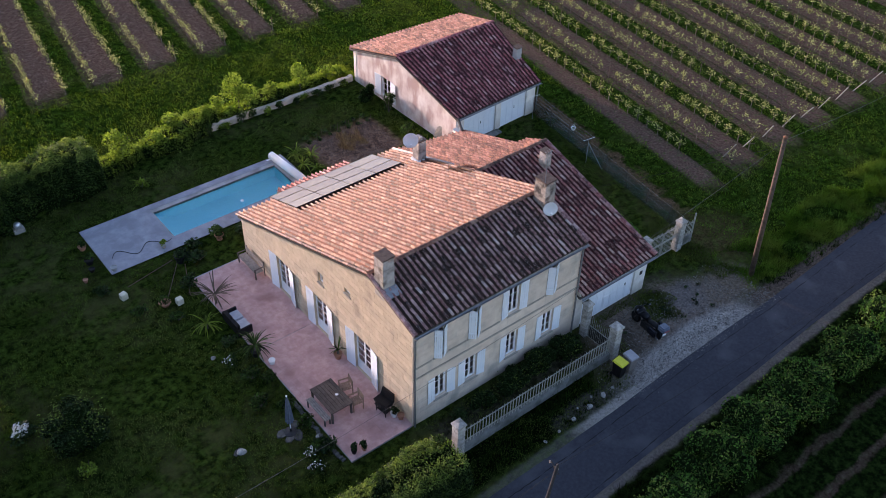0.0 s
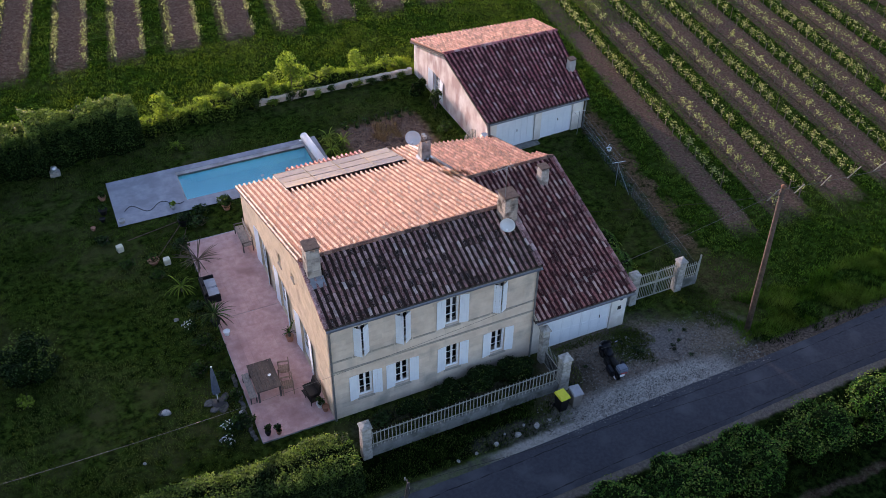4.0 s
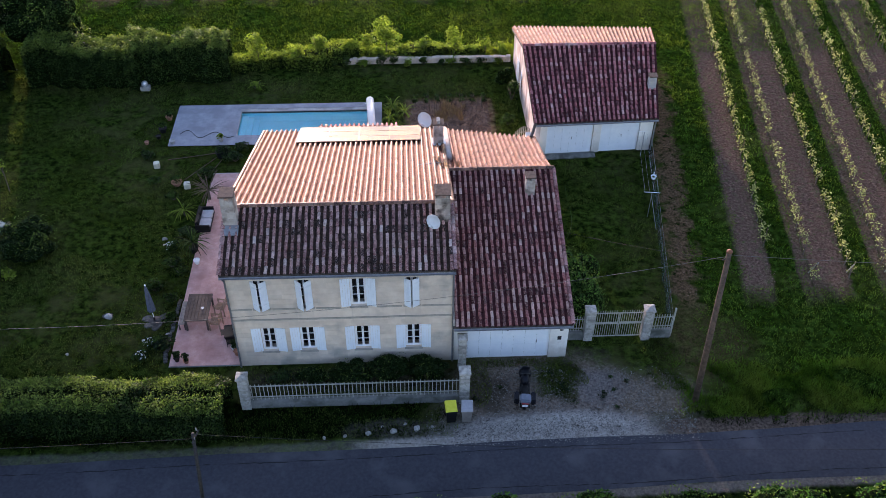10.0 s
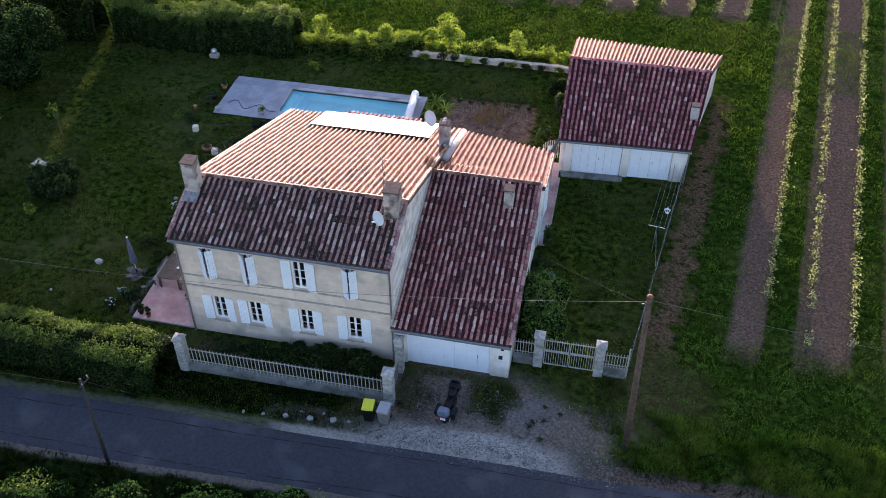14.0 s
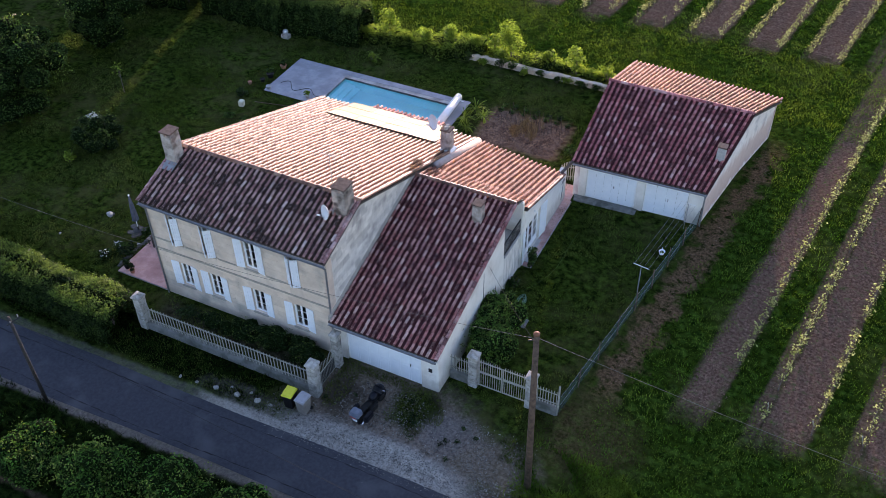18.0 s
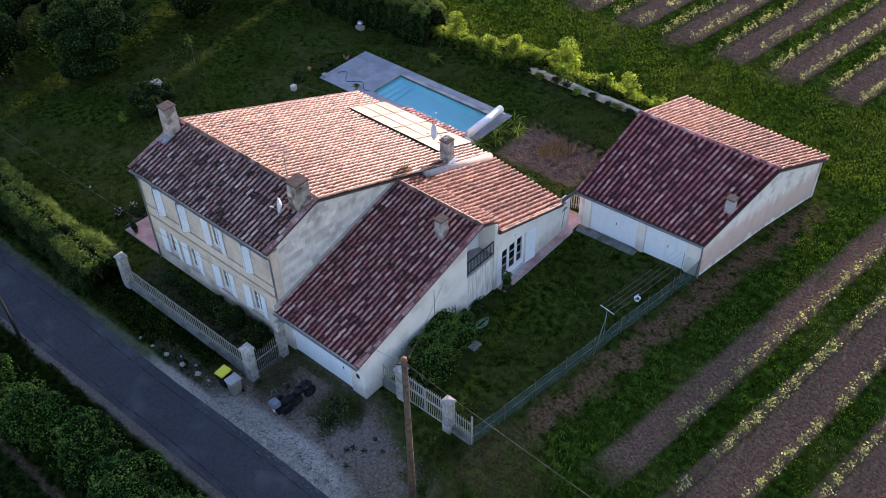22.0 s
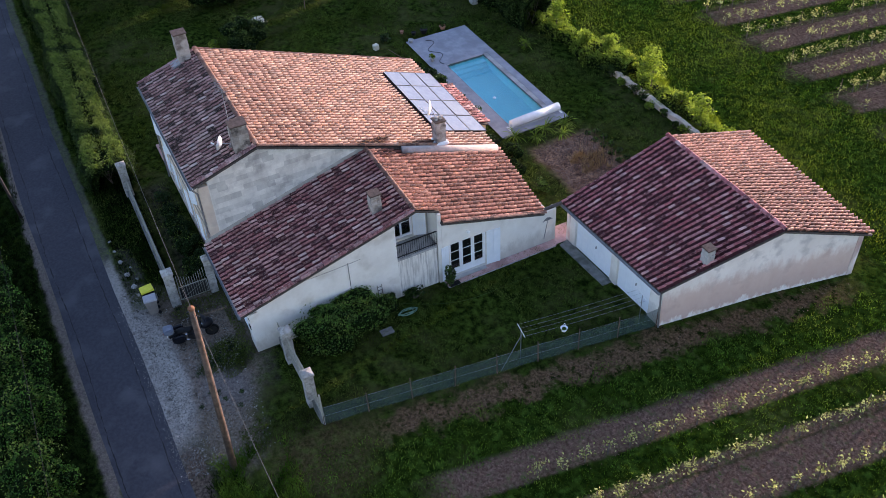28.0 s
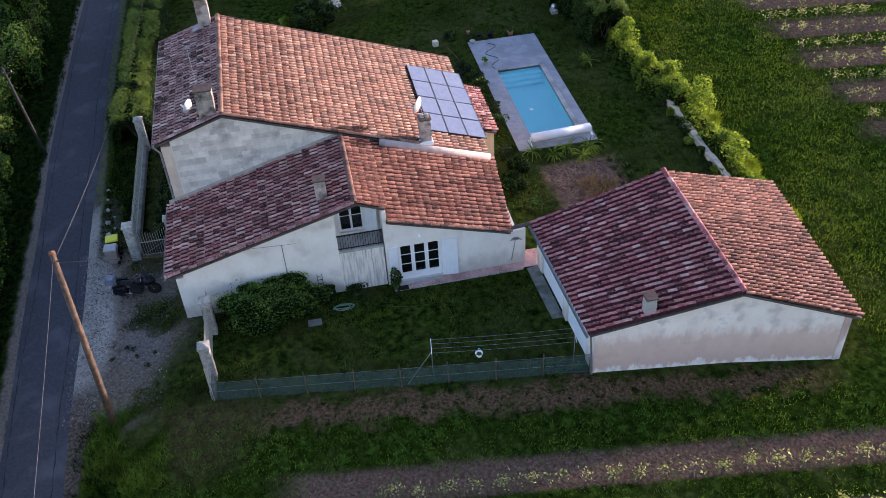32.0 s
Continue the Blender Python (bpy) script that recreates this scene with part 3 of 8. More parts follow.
    col = mix(mth("MULTIPLY", mth("MULTIPLY", step(mth("ABSOLUTE", mth("SUBTRACT", mth("MULTIPLY_ADD", wob, 0.35, YL), -4.9)), 0.6, 0.3), step(X, 18.2, 19.4)), 0.9), col, mix(step(fine, 0.38, 0.64), (0.062, 0.042, 0.034), (0.19, 0.135, 0.105)))
    col = mix(mth("MULTIPLY", step(mth("ABSOLUTE", mth("SUBTRACT", mth("MULTIPLY_ADD", wob, 0.22, YL), -8.0)), 0.42, 0.15), 0.7), col, mix(step(fine, 0.36, 0.66), (0.17, 0.135, 0.125), (0.29, 0.24, 0.22)))
    # rough field with bare strips across the lane
    fld = step(mth("MULTIPLY_ADD", wob, 0.4, Y), -11.4, -12.0)
    col = mix(step(mth("MULTIPLY_ADD", wob, 0.3, YL), -8.1, -8.5), col, mix(step(tuft, 0.4, 0.66), (0.003, 0.007, 0.002), (0.020, 0.036, 0.008)))
    col = mix(mth("MULTIPLY", mth("MULTIPLY", step(mth("PINGPONG", mth("MULTIPLY_ADD", wob, 0.35, Y), 0.85), 0.30, 0.08), fld), 0.42), col, soil)
    # rank dark grass on the verge between fence and lane
    vg = mth("MULTIPLY", step(mth("ABSOLUTE", mth("SUBTRACT", mth("MULTIPLY_ADD", wob, 0.3, Y), -3.2)), 1.25, 0.95), step(mth("MULTIPLY_ADD", wob, 0.6, X), 9.0, 8.0))
    pale = mth("MULTIPLY", blob(7.2, -3.95, 1.9, 0.5, 0.5, 1.5), 0.75)
    col = mix(vg, col, mix(step(tuft, 0.42, 0.68), (0.003, 0.006, 0.002), (0.014, 0.025, 0.005)))
    col = mix(pale, col, mix(step(fine, 0.4, 0.62), (0.05, 0.05, 0.036), (0.17, 0.155, 0.125)))
    # trodden earth before the house front
    col = mix(mth("MULTIPLY", rect(0.5, 9.6, -1.7, -0.4, 0.4, 0.6), 0.7), col, mix(step(tuft, 0.4, 0.6), (0.022, 0.018, 0.013), (0.085, 0.066, 0.052)))
    L.new(col, b.inputs["Base Color"])
    bp = N.new("ShaderNodeBump")
    bp.inputs["Strength"].default_value, bp.inputs["Distance"].default_value = 1.0, 0.09
    L.new(mth("ADD", fine, mth("SUBTRACT", tuft, mth("MULTIPLY", clod, 0.5))), bp.inputs["Height"])
    L.new(bp.outputs["Normal"], b.inputs["Normal"])
    return m


POOL = (-2.4, 18.75, 5.55, 21.45)
GROUND = ground_material()
bm = bmesh.new()
xs = [-900, -120, POOL[0], POOL[2], 120, 900]
ys = [-900, -90, POOL[1], POOL[3], 140, 900]
vs = [[bm.verts.new((x, y, 0)) for y in ys] for x in xs]
for i in range(5):
    for j in range(5):
        if (i, j) != (2, 2):
            bm.faces.new((vs[i][j], vs[i + 1][j], vs[i + 1][j + 1], vs[i][j + 1]))
tagged(part("ground", bm, GROUND), "patchy lawn, meadow, bare soil and gravel ground", "ground", kind="structure")

# lane, which swings a little towards the yard
def lane_y(x):
    return -6.5 + 0.0235 * max(0.0, x + 5)


bm = bmesh.new()
rows_ = []
for k in range(81):
    x = -160 + 4 * k
    w = 0.06 * math.sin(k * 1.7) + 0.05 * math.sin(k * 0.6)
    rows_.append([bm.verts.new((x, y, z)) for y, z in ((lane_y(x) - 1.36 + w, 0.006), (lane_y(x) - 0.7, 0.03), (lane_y(x), 0.04), (lane_y(x) + 0.7, 0.03), (lane_y(x) + 1.33 - w, 0.006))])
for a, b_ in zip(rows_, rows_[1:]):
    for k in range(4):
        bm.faces.new((a[k], b_[k], b_[k + 1], a[k + 1]))
tagged(part("road", bm, ASPH), "narrow worn grey asphalt country lane", "road", kind="structure")
TAR = mat("dark_tar_seam", (0.012, 0.012, 0.014), (0.022, 0.022, 0.025), 6, 0.9, 0)
for y0, amp, sd in ((0.85, 0.05, 1), (-1.05, 0.07, 2)):
    bm = bmesh.new()
    rr = random.Random(sd)
    prev = None
    for k in range(500):
        x = -60 + 0.25 * k
        y = y0 + amp * math.sin(k * 0.11 + sd) + rr.uniform(-0.025, 0.025)
        w = rr.choice((0.004, 0.012, 0.022, 0.03))
        z = 0.03 + 0.01 * (1 - abs(y) / 0.7) + 0.004 if abs(y) < 0.7 else (0.006 + 0.024 * max(0, 1 - (abs(y) - 0.7) / 0.65) + 0.006)
        y += lane_y(x)
        cur = (bm.verts.new((x, y - w, z)), bm.verts.new((x, y + w, z)))
        if prev:
            bm.faces.new((prev[0], cur[0], cur[1], prev[1]))
        prev = cur
    tagged(part("tar_seam", bm, TAR), "thin ragged dark tar seam along the lane", "road seam", kind="structure")


# ---- roofs ----
def tile_mesh(name, material):
    """One clay tile: a half-round roll with a dished pan beside it, 1 wide (x), 1 long (y up the slope), open below."""
    prof = [(-0.5, -0.02), (-0.45, 0.14), (-0.34, 0.31), (-0.2, 0.37), (-0.06, 0.31), (0.05, 0.14), (0.1, -0.02), (0.3, -0.10), (0.5, -0.02)]
    vs, fs = [], []
    n = len(prof)
    for y, lift in ((-0.08, 0.11), (1.0, 0.0)):
        for x, z in prof:
            vs.append((x, y, z * (1.0 if y < 0 else 0.82) + lift))
    for x, z in prof:
        vs.append((x * 0.94, -0.04, z * 0.74 + 0.0))
    for k in range(n - 1):
        fs.append((k, k + 1, n + k + 1, n + k))
        fs.append((2 * n + k, 2 * n + k + 1, k + 1, k))
    me = bpy.data.meshes.new(name)
    me.from_pydata(vs, [], fs)
    me.polygons.foreach_set("use_smooth", [True] * len(fs))
    me.materials.append(material)
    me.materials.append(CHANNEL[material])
    # roll flanks and lips take the channel colour too, painting the shade beside them
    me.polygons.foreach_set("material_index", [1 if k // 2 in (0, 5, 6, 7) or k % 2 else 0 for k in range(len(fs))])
    return me


def slope(roof, el, er, rl, rr, material, near, pitch=0.27, course=0.38, deck=True, seed=1):
    """Clay tiles over a four-cornered slope from its eave (left, right) to its ridge. Tiles for which near() holds are pieces of their own, up to 300."""
    rng = random.Random(seed)
    el, er, rl, rr = (Vector(p) for p in (el, er, rl, rr))
    nc = max(1, round((er - el).length / pitch))
    nr = max(1, round(((rl - el).length + (rr - er).length) / 2 / course))
    base = tile_mesh("tile", material)
    co = np.array([v.co[:] for v in base.vertices])
    fs = [tuple(p.vertices) for p in base.polygons]
    allv, allf, cnt = [], [], 0

    def at(a, b):
        return (el.lerp(er, a)).lerp(rl.lerp(rr, a), b)

    for i in range(nc):
        slip = rng.uniform(-0.04, 0.04)
        for j in range(nr):
            a = (i + 0.5) / nc
            b0, b1 = j / nr, (j + 1) / nr
            o = at(a, max(0, b0 + (slip + rng.uniform(-0.02, 0.02)) / nr if j else 0))
            ax = (at(a + 0.5 / nc, b0) - at(a - 0.5 / nc, b0))
            ay = (at(a, b1) - o)
            n = ax.cross(ay).normalized()
            w = ax.length
            az = n * 0.29 * rng.uniform(0.9, 1.1) + ax * rng.uniform(-0.06, 0.06)
            o = o + n * (0.02 + rng.uniform(-0.008, 0.012))
            ax = ax + ay.normalized() * rng.uniform(-0.035, 0.035)
            m = Matrix(((ax.x, ay.x * 1.02, az.x, o.x), (ax.y, ay.y * 1.02, az.y, o.y), (ax.z, ay.z * 1.02, az.z, o.z), (0, 0, 0, 1)))
            if cnt < 300 and near(o):
                cnt += 1
                t = new("tile", base)
                t.parent = roof
                t.matrix_basis = m
            else:
                M = np.array(m)
                k = len(allv) * len(co)
                allv.append(co @ M[:3, :3].T + M[:3, 3])
                allf.extend([tuple(v + k for v in f) for f in fs])
    if allv:
        me = bpy.data.meshes.new("tiles")
        me.from_pydata(np.concatenate(allv).tolist(), [], allf)
        me.polygons.foreach_set("use_smooth", [True] * len(allf))
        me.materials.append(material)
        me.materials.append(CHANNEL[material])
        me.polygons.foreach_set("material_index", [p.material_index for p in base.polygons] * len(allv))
        tagged(part("tiles", me, material, roof), kind="stuff")


def deck_slab(el, er, rl, rr, drop=0.05, th=0.10):
    n = (Vector(er) - Vector(el)).cross(Vector(rl) - Vector(el)).normalized()
    lo = [Vector(p) - n * (drop + th) for p in (el, er, rr, rl)]
    hi = [Vector(p) - n * drop for p in (el, er, rr, rl)]
    return hexa(bmesh.new(), lo + hi)


def ridge_caps(roof, p0, p1, material, name="ridge_tile", r=0.13, length=0.38):
    p0, p1 = Vector(p0), Vector(p1)
    n = max(1, round((p1 - p0).length / length))
    d = (p1 - p0) / n
    q = d.to_track_quat("Y", "Z").to_matrix().to_4x4()
    me = bpy.data.meshes.new(name)
    vs, fs = [], []
    L_ = d.length
    for y, s in ((-0.03, 1.0), (L_, 0.86)):
        for k in range(7):
            a = math.pi * k / 6
            vs.append((math.cos(a) * r * s, y, math.sin(a) * r * s * 0.8 + (0.015 if y < 0 else 0)))
    for k in range(6):
        fs.append((k, k + 7, k + 8, k + 1))
    me.from_pydata(vs, [], fs)
    me.polygons.foreach_set("use_smooth", [True] * len(fs))
    me.materials.append(material)
    for k in range(n):
        t = new(name, me)
        t.parent = roof
        t.matrix_basis = Matrix.Translation(p0 + d * k) @ q


# ---- the farmhouse ----
house = thing("farmhouse", "two-storey limestone farmhouse with clay-tiled roofs and pale blue shutters", "house")
R0, R1, R2 = (-0.25, 5.95), (3.0, 7.03), (15.2, 2.66)   # (y, z) of front eave, ridge and back eave


def top_main(y):
    return (5.86 + (6.94 - 5.86) * (y - R0[0]) / (R1[0] - R0[0])) if y < R1[0] else (6.94 + (2.57 - 6.94) * (y - R1[0]) / (R2[0] - R1[0]))


W_G = [(1.21, 1.89, 0.98, 2.46), (2.95, 3.65, 0.98, 2.46), (5.42, 6.13, 0.98, 2.46), (7.72, 8.44, 0.98, 2.46)]
W_U = [(1.12, 1.78, 3.74, 5.38), (3.03, 3.70, 3.74, 5.38), (5.36, 6.05, 3.74, 5.38), (7.72, 8.36, 3.74, 5.38)]
D_T = [(10.3, 11.45, 0.1, 2.35), (6.85, 8.0, 0.1, 2.35), (3.2, 4.5, 0.1, 2.4)]
S_T = [(6.95, 7.4, 3.5, 4.15), (4.65, 5.1, 4.47, 4.75)]
w_front = part("wall", wall(bmesh.new(), "x", 0.0, 0.45, [0.0, 9.85], lambda u: 5.72, -0.3, W_G + W_U), STONE, house, "pale limestone street front")
w_left = part("wall", wall(bmesh.new(), "y", 0.0, 0.45, [0.45, 3.0, 15.0], top_main, -0.3, D_T + S_T), STONE_W, house, "ochre limestone block gable wall")
w_right = part("wall", wall(bmesh.new(), "y", 9.40, 0.45, [0.45, 3.0, 15.0], top_main, -0.3), STONE_G, house, "rough pale limestone gable wall")
part("wall", wall(bmesh.new(), "x", 14.55, 0.45, [0.45, 9.40], lambda u: 2.70, -0.3), STONE_W, house)
part("floor_slab", B(0.45, 0.45, 2.75, 9.4, 14.5, 2.76), DARK, house)

roof_f = part("roof", deck_slab((-0.1, R0[0], R0[1]), (9.95, R0[0], R0[1]), (-0.1, *R1), (9.95, *R1)), WOOD_D, house, "lichen-darkened front roof slope")
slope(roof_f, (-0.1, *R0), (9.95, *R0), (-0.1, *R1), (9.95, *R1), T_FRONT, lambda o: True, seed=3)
roof_b = part("roof", deck_slab((9.98, *R2), (-0.1, *R2), (9.98, *R1), (-0.1, *R1)), WOOD_D, house, "long orange clay-tiled rear roof slope")
slope(roof_b, (9.98, *R2), (-0.1, *R2), (9.98, *R1), (-0.1, *R1), T_BACK, lambda o: o.y < 6.5, seed=4)
ridge_caps(roof_b, (-0.1, 3.0, 7.1), (9.98, 3.0, 7.1), T_BACK)
# verge tiles
for x, a, b_ in ((9.95, R2, R1), (-0.08, R2, R1)):
    ridge_caps(roof_b, (x, a[0], a[1] + 0.05), (x, b_[0], b_[1] + 0.05), T_BACK, "verge_tile", 0.10)
for x in (9.92, -0.08):
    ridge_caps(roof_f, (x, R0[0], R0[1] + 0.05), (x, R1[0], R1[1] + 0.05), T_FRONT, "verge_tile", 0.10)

# low roof over the store behind the house
bm = wall(bmesh.new(), "x", 15.95, 0.2, [3.0, 7.4], lambda u: 2.20, -0.3)
wall(bm, "y", 3.0, 0.2, [15.0, 15.95], lambda u: 2.25, -0.3)
wall(bm, "y", 7.2, 0.2, [15.0, 15.95], lambda u: 2.25, -0.3)
part("wall", bm, STONE_W, house)
lean = part("roof", deck_slab((7.5, 16.3, 2.25), (2.9, 16.3, 2.25), (7.5, 15.25, 2.60), (2.9, 15.25, 2.60)), WOOD_D, house, "short tiled lean-to roof")
slope(lean, (7.5, 16.3, 2.25), (2.9, 16.3, 2.25), (7.5, 15.25, 2.60), (2.9, 15.25, 2.60), T_ANX, lambda o: True, seed=5)

# annex: garage and living wing
AE, AR, AB = (-0.37, 2.55), (8.13, 4.97), (15.45, 2.42)


def top_anx(y):
    return (2.46 + (4.88 - 2.46) * (y - AE[0]) / (AR[0] - AE[0])) if y < AR[0] else (4.88 + (2.33 - 4.88) * (y - AR[0]) / (AB[0] - AR[0]))


part("wall", wall(bmesh.new(), "x", 0.0, 0.35, [9.85, 15.2], lambda u: 2.36, -0.3, [(10.5, 14.35, -0.3, 2.1)]), RENDER_W, house, "whitewashed garage front")
part("wall", wall(bmesh.new(), "y", 14.85, 0.35, [0.35, 7.15], top_anx, -0.3), RENDER_W, house, "whitewashed gable wall with hairline cracks")
part("wall", wall(bmesh.new(), "y", 14.85, 0.35, [7.15, 9.15], lambda u: 2.30, -0.3), RENDER_S, house, "stained wall under the balcony")
part("wall", wall(bmesh.new(), "y", 13.8, 0.30, [6.95, 8.13, 9.35], top_anx, 2.3, [(7.35, 8.5, 2.5, 4.2)]), RENDER_W, house)
part("wall", wall(bmesh.new(), "x", 6.95, 0.2, [14.1, 14.85], lambda u: 4.4, 2.3), RENDER_W, house)
part("wall", wall(bmesh.new(), "x", 9.2, 0.2, [14.1, 15.28], lambda u: 4.22, -0.3), RENDER_W, house, "whitewashed pier beside the balcony")
part("wall", wall(bmesh.new(), "y", 14.95, 0.35, [9.401, 14.9, 15.68], lambda y: 3.62 - (min(y, 14.9) - 9.42) * 0.315 + (0.12 if y > 15.5 else 0), -0.3, [(9.75, 11.75, 0.1, 2.2)]), RENDER_W, house, "whitewashed wall of the living wing")
part("wall", wall(bmesh.new(), "x", 15.0, 0.3, [9.85, 14.95], lambda u: 1.9, -0.3), RENDER_W, house)
roof_g = part("roof", deck_slab((9.85, *AE), (15.3, *AE), (9.85, *AR), (15.33, *AR)), WOOD_D, house, "red-brown tiled garage roof")
slope(roof_g, (9.95, *AE), (15.3, *AE), (9.95, *AR), (15.33, *AR), T_ANX, lambda o: o.y < 5.6, seed=6)
# behind the ridge a short slope over the balcony, then the lower, wider slope of the wing, which falls towards the garden
LA, LB = [(15.22, 9.42, 4.40), (9.95, 9.42, 4.52)], [(15.26, AR[0], AR[1]), (9.95, AR[0], AR[1])]
roof_s = part("roof", deck_slab(LA[0], LA[1], LB[0], LB[1]), WOOD_D, house, "narrow tiled slope above the balcony")
slope(roof_s, LA[0], LA[1], LB[0], LB[1], T_WING, lambda o: True, seed=17)
WA, WB = [(15.38, 15.0, 2.02), (9.95, 15.45, 2.42)], [(15.46, 9.40, 3.82), (9.95, 9.40, 4.47)]
roof_l = part("roof", deck_slab(WA[0], WA[1], WB[0], WB[1]), WOOD_D, house, "orange-red tiled roof of the living wing")
slope(roof_l, WA[0], WA[1], WB[0], WB[1], T_WING, lambda o: o.x > 11.6, seed=7)
part("wall", hexa(bmesh.new(), [(9.95, 9.30, 4.0), (15.2, 9.30, 3.4), (15.2, 9.38, 3.4), (9.95, 9.38, 4.0), (9.95, 9.30, 4.36), (15.2, 9.30, 4.24), (15.2, 9.38, 4.24), (9.95, 9.38, 4.36)]), RENDER_W, house)
ridge_caps(roof_l, (9.95, AR[0], AR[1] + 0.06), (15.33, AR[0], AR[1] + 0.06), T_BACK)
ridge_caps(roof_g, (15.28, AE[0], AE[1] + 0.05), (15.31, AR[0], AR[1] + 0.05), T_ANX, "verge_tile", 0.10)
ridge_caps(roof_l, (WA[0][0], WA[0][1], WA[0][2] + 0.04), (WB[0][0], WB[0][1], WB[0][2] + 0.04), T_BACK, "verge_tile", 0.09)
part("fascia", hexa(bmesh.new(), [(15.30, 9.42, 3.55), (15.34, 9.42, 3.55), (15.34, 14.95, 1.80), (15.30, 14.95, 1.80), (15.30, 9.42, 3.72), (15.34, 9.42, 3.72), (15.34, 14.95, 1.97), (15.30, 14.95, 1.97)]), RENDER_W, roof_l)
bm = tube(bmesh.new(), (15.2, 15.05, 2.1), (15.55, 15.95, 2.48), 0.09, 0.09, 8)
part("gateway_lintel", bm, WOOD_D, house, "dark beam over the garden passage")

# ---- the outbuilding: a skewed plan, wider at the back ----
out = thing("outbuilding", "low whitewashed barn with a maroon tiled roof and garage doors", "outbuilding")
CE = [(15.45, 15.85, 2.42), (22.85, 16.2, 2.42)]
CR = [(15.35, 22.05, 4.05), (23.68, 22.05, 4.05)]
CB = [(15.32, 27.5, 2.42), (24.62, 26.75, 2.55)]
roof_cf = part("roof", deck_slab(CE[0], CE[1], CR[0], CR[1]), WOOD_D, out, "maroon tiled front slope")
slope(roof_cf, CE[0], CE[1], CR[0], CR[1], T_OUT, lambda o: o.y < 20.4, seed=8)
roof_cb = part("roof", deck_slab(CB[1], CB[0], CR[1], CR[0]), WOOD_D, out, "orange tiled rear slope")
slope(roof_cb, CB[1], CB[0], CR[1], CR[0], T_WING, lambda o: o.x > 18, seed=9)
ridge_caps(roof_cb, (CR[0][0], 22.05, 4.12), (CR[1][0], 22.05, 4.12), T_OUT)
bm = bmesh.new()
pl = [(15.6, 16.15), (22.7, 16.5), (23.5, 22.05), (24.4, 26.5), (15.5, 27.2), (15.5, 22.05)]
zt = [2.36, 2.36, 3.94, 2.42, 2.30, 3.94]
for k in range(6):
    a, b_ = pl[k], pl[(k + 1) % 6]
    if k == 4:
        part("wall", wall(bmesh.new(), "y", 15.5, 0.3, [22.05, 27.2], lambda y: 3.94 - (y - 22.05) * 0.318, -0.3, [(22.9, 24.0, 0.3, 1.8)]), RENDER_P, out, "stained pinkish render wall")
        continue
    za, zb = zt[k], zt[(k + 1) % 6]
    d = Vector((b_[0] - a[0], b_[1] - a[1], 0)).normalized()
    n = Vector((-d.y, d.x, 0)) * 0.3
    if k == 0:
        continue
    bm2 = bmesh.new()
    q = [Vector((*a, -0.3)), Vector((*b_, -0.3)), Vector((*b_, -0.3)) + n, Vector((*a, -0.3)) + n, Vector((*a, za)), Vector((*b_, zb)), Vector((*b_, zb)) + n, Vector((*a, za)) + n]
    part("wall", hexa(bm2, q), RENDER_Q if k in (1, 2) else RENDER_P, out, "stained pinkish render wall")
q = lambda x, z, s=0.0: (x, 16.15 + (x - 15.6) * 0.0493 + s, z)
for x0, x1, z0, z1 in ((15.6, 16.3, -0.3, 2.36), (16.3, 22.7, 2.1, 2.36), (19.1, 19.55, -0.3, 2.1), (21.9, 22.7, -0.3, 2.1)):
    part("wall", hexa(bmesh.new(), [q(x0, z0), q(x1, z0), q(x1, z0, 0.3), q(x0, z0, 0.3), q(x0, z1), q(x1, z1), q(x1, z1, 0.3), q(x0, z1, 0.3)]), RENDER_W, out, "whitewashed front wall")
bm.free()


# ---- pool ----
px0, py0, px1, py1 = POOL
pool = thing("swimming_pool", "rectangular swimming pool with pale blue liner and entry steps", "pool")
bm = bmesh.new()
for q in ([(px0, py0, -1.3), (px1, py0, -1.3), (px1, py1, -1.3), (px0, py1, -1.3)], [(px0, py0, 0.0), (px1, py0, 0.0), (px1, py0, -1.3), (px0, py0, -1.3)],
          [(px1, py0, 0.0), (px1, py1, 0.0), (px1, py1, -1.3), (px1, py0, -1.3)], [(px1, py1, 0.0), (px0, py1, 0.0), (px0, py1, -1.3), (px1, py1, -1.3)],
          [(px0, py1, 0.0), (px0, py0, 0.0), (px0, py0, -1.3), (px0, py1, -1.3)]):
    bm.faces.new([bm.verts.new(p) for p in q])
part("basin", bm, LINER, pool)
for k in range(3):
    part("step", B(px0 + 0.002, py0 + 0.002, -1.29, px0 + 0.35 * (3 - k), py1 - 0.002, -1.0 + 0.28 * k), LINER, pool)
WATER = bpy.data.materials.new("pool_water")
WATER.use_nodes = True
wb = WATER.node_tree.nodes["Principled BSDF"]
wb.inputs["Base Color"].default_value = (0.62, 0.95, 0.99, 1)
wb.inputs["Roughness"].default_value, wb.inputs["IOR"].default_value, wb.inputs["Transmission Weight"].default_value = 0.03, 1.33, 1.0
n = WATER.node_tree.nodes.new("ShaderNodeTexNoise")
n.inputs["Scale"].default_value = 2.5
bp = WATER.node_tree.nodes.new("ShaderNodeBump")
bp.inputs["Strength"].default_value, bp.inputs["Distance"].default_value = 0.12, 0.02
WATER.node_tree.links.new(n.outputs["Fac"], bp.inputs["Height"])
WATER.node_tree.links.new(bp.outputs["Normal"], wb.inputs["Normal"])
bm = bmesh.new()
bm.faces.new([bm.verts.new(p) for p in ((px0, py0, -0.12), (px1, py0, -0.12), (px1, py1, -0.12), (px0, py1, -0.12))])
water = tagged(part("water", bm, WATER), "clear turquoise pool water", "water", kind="structure")
water.visible_shadow = False

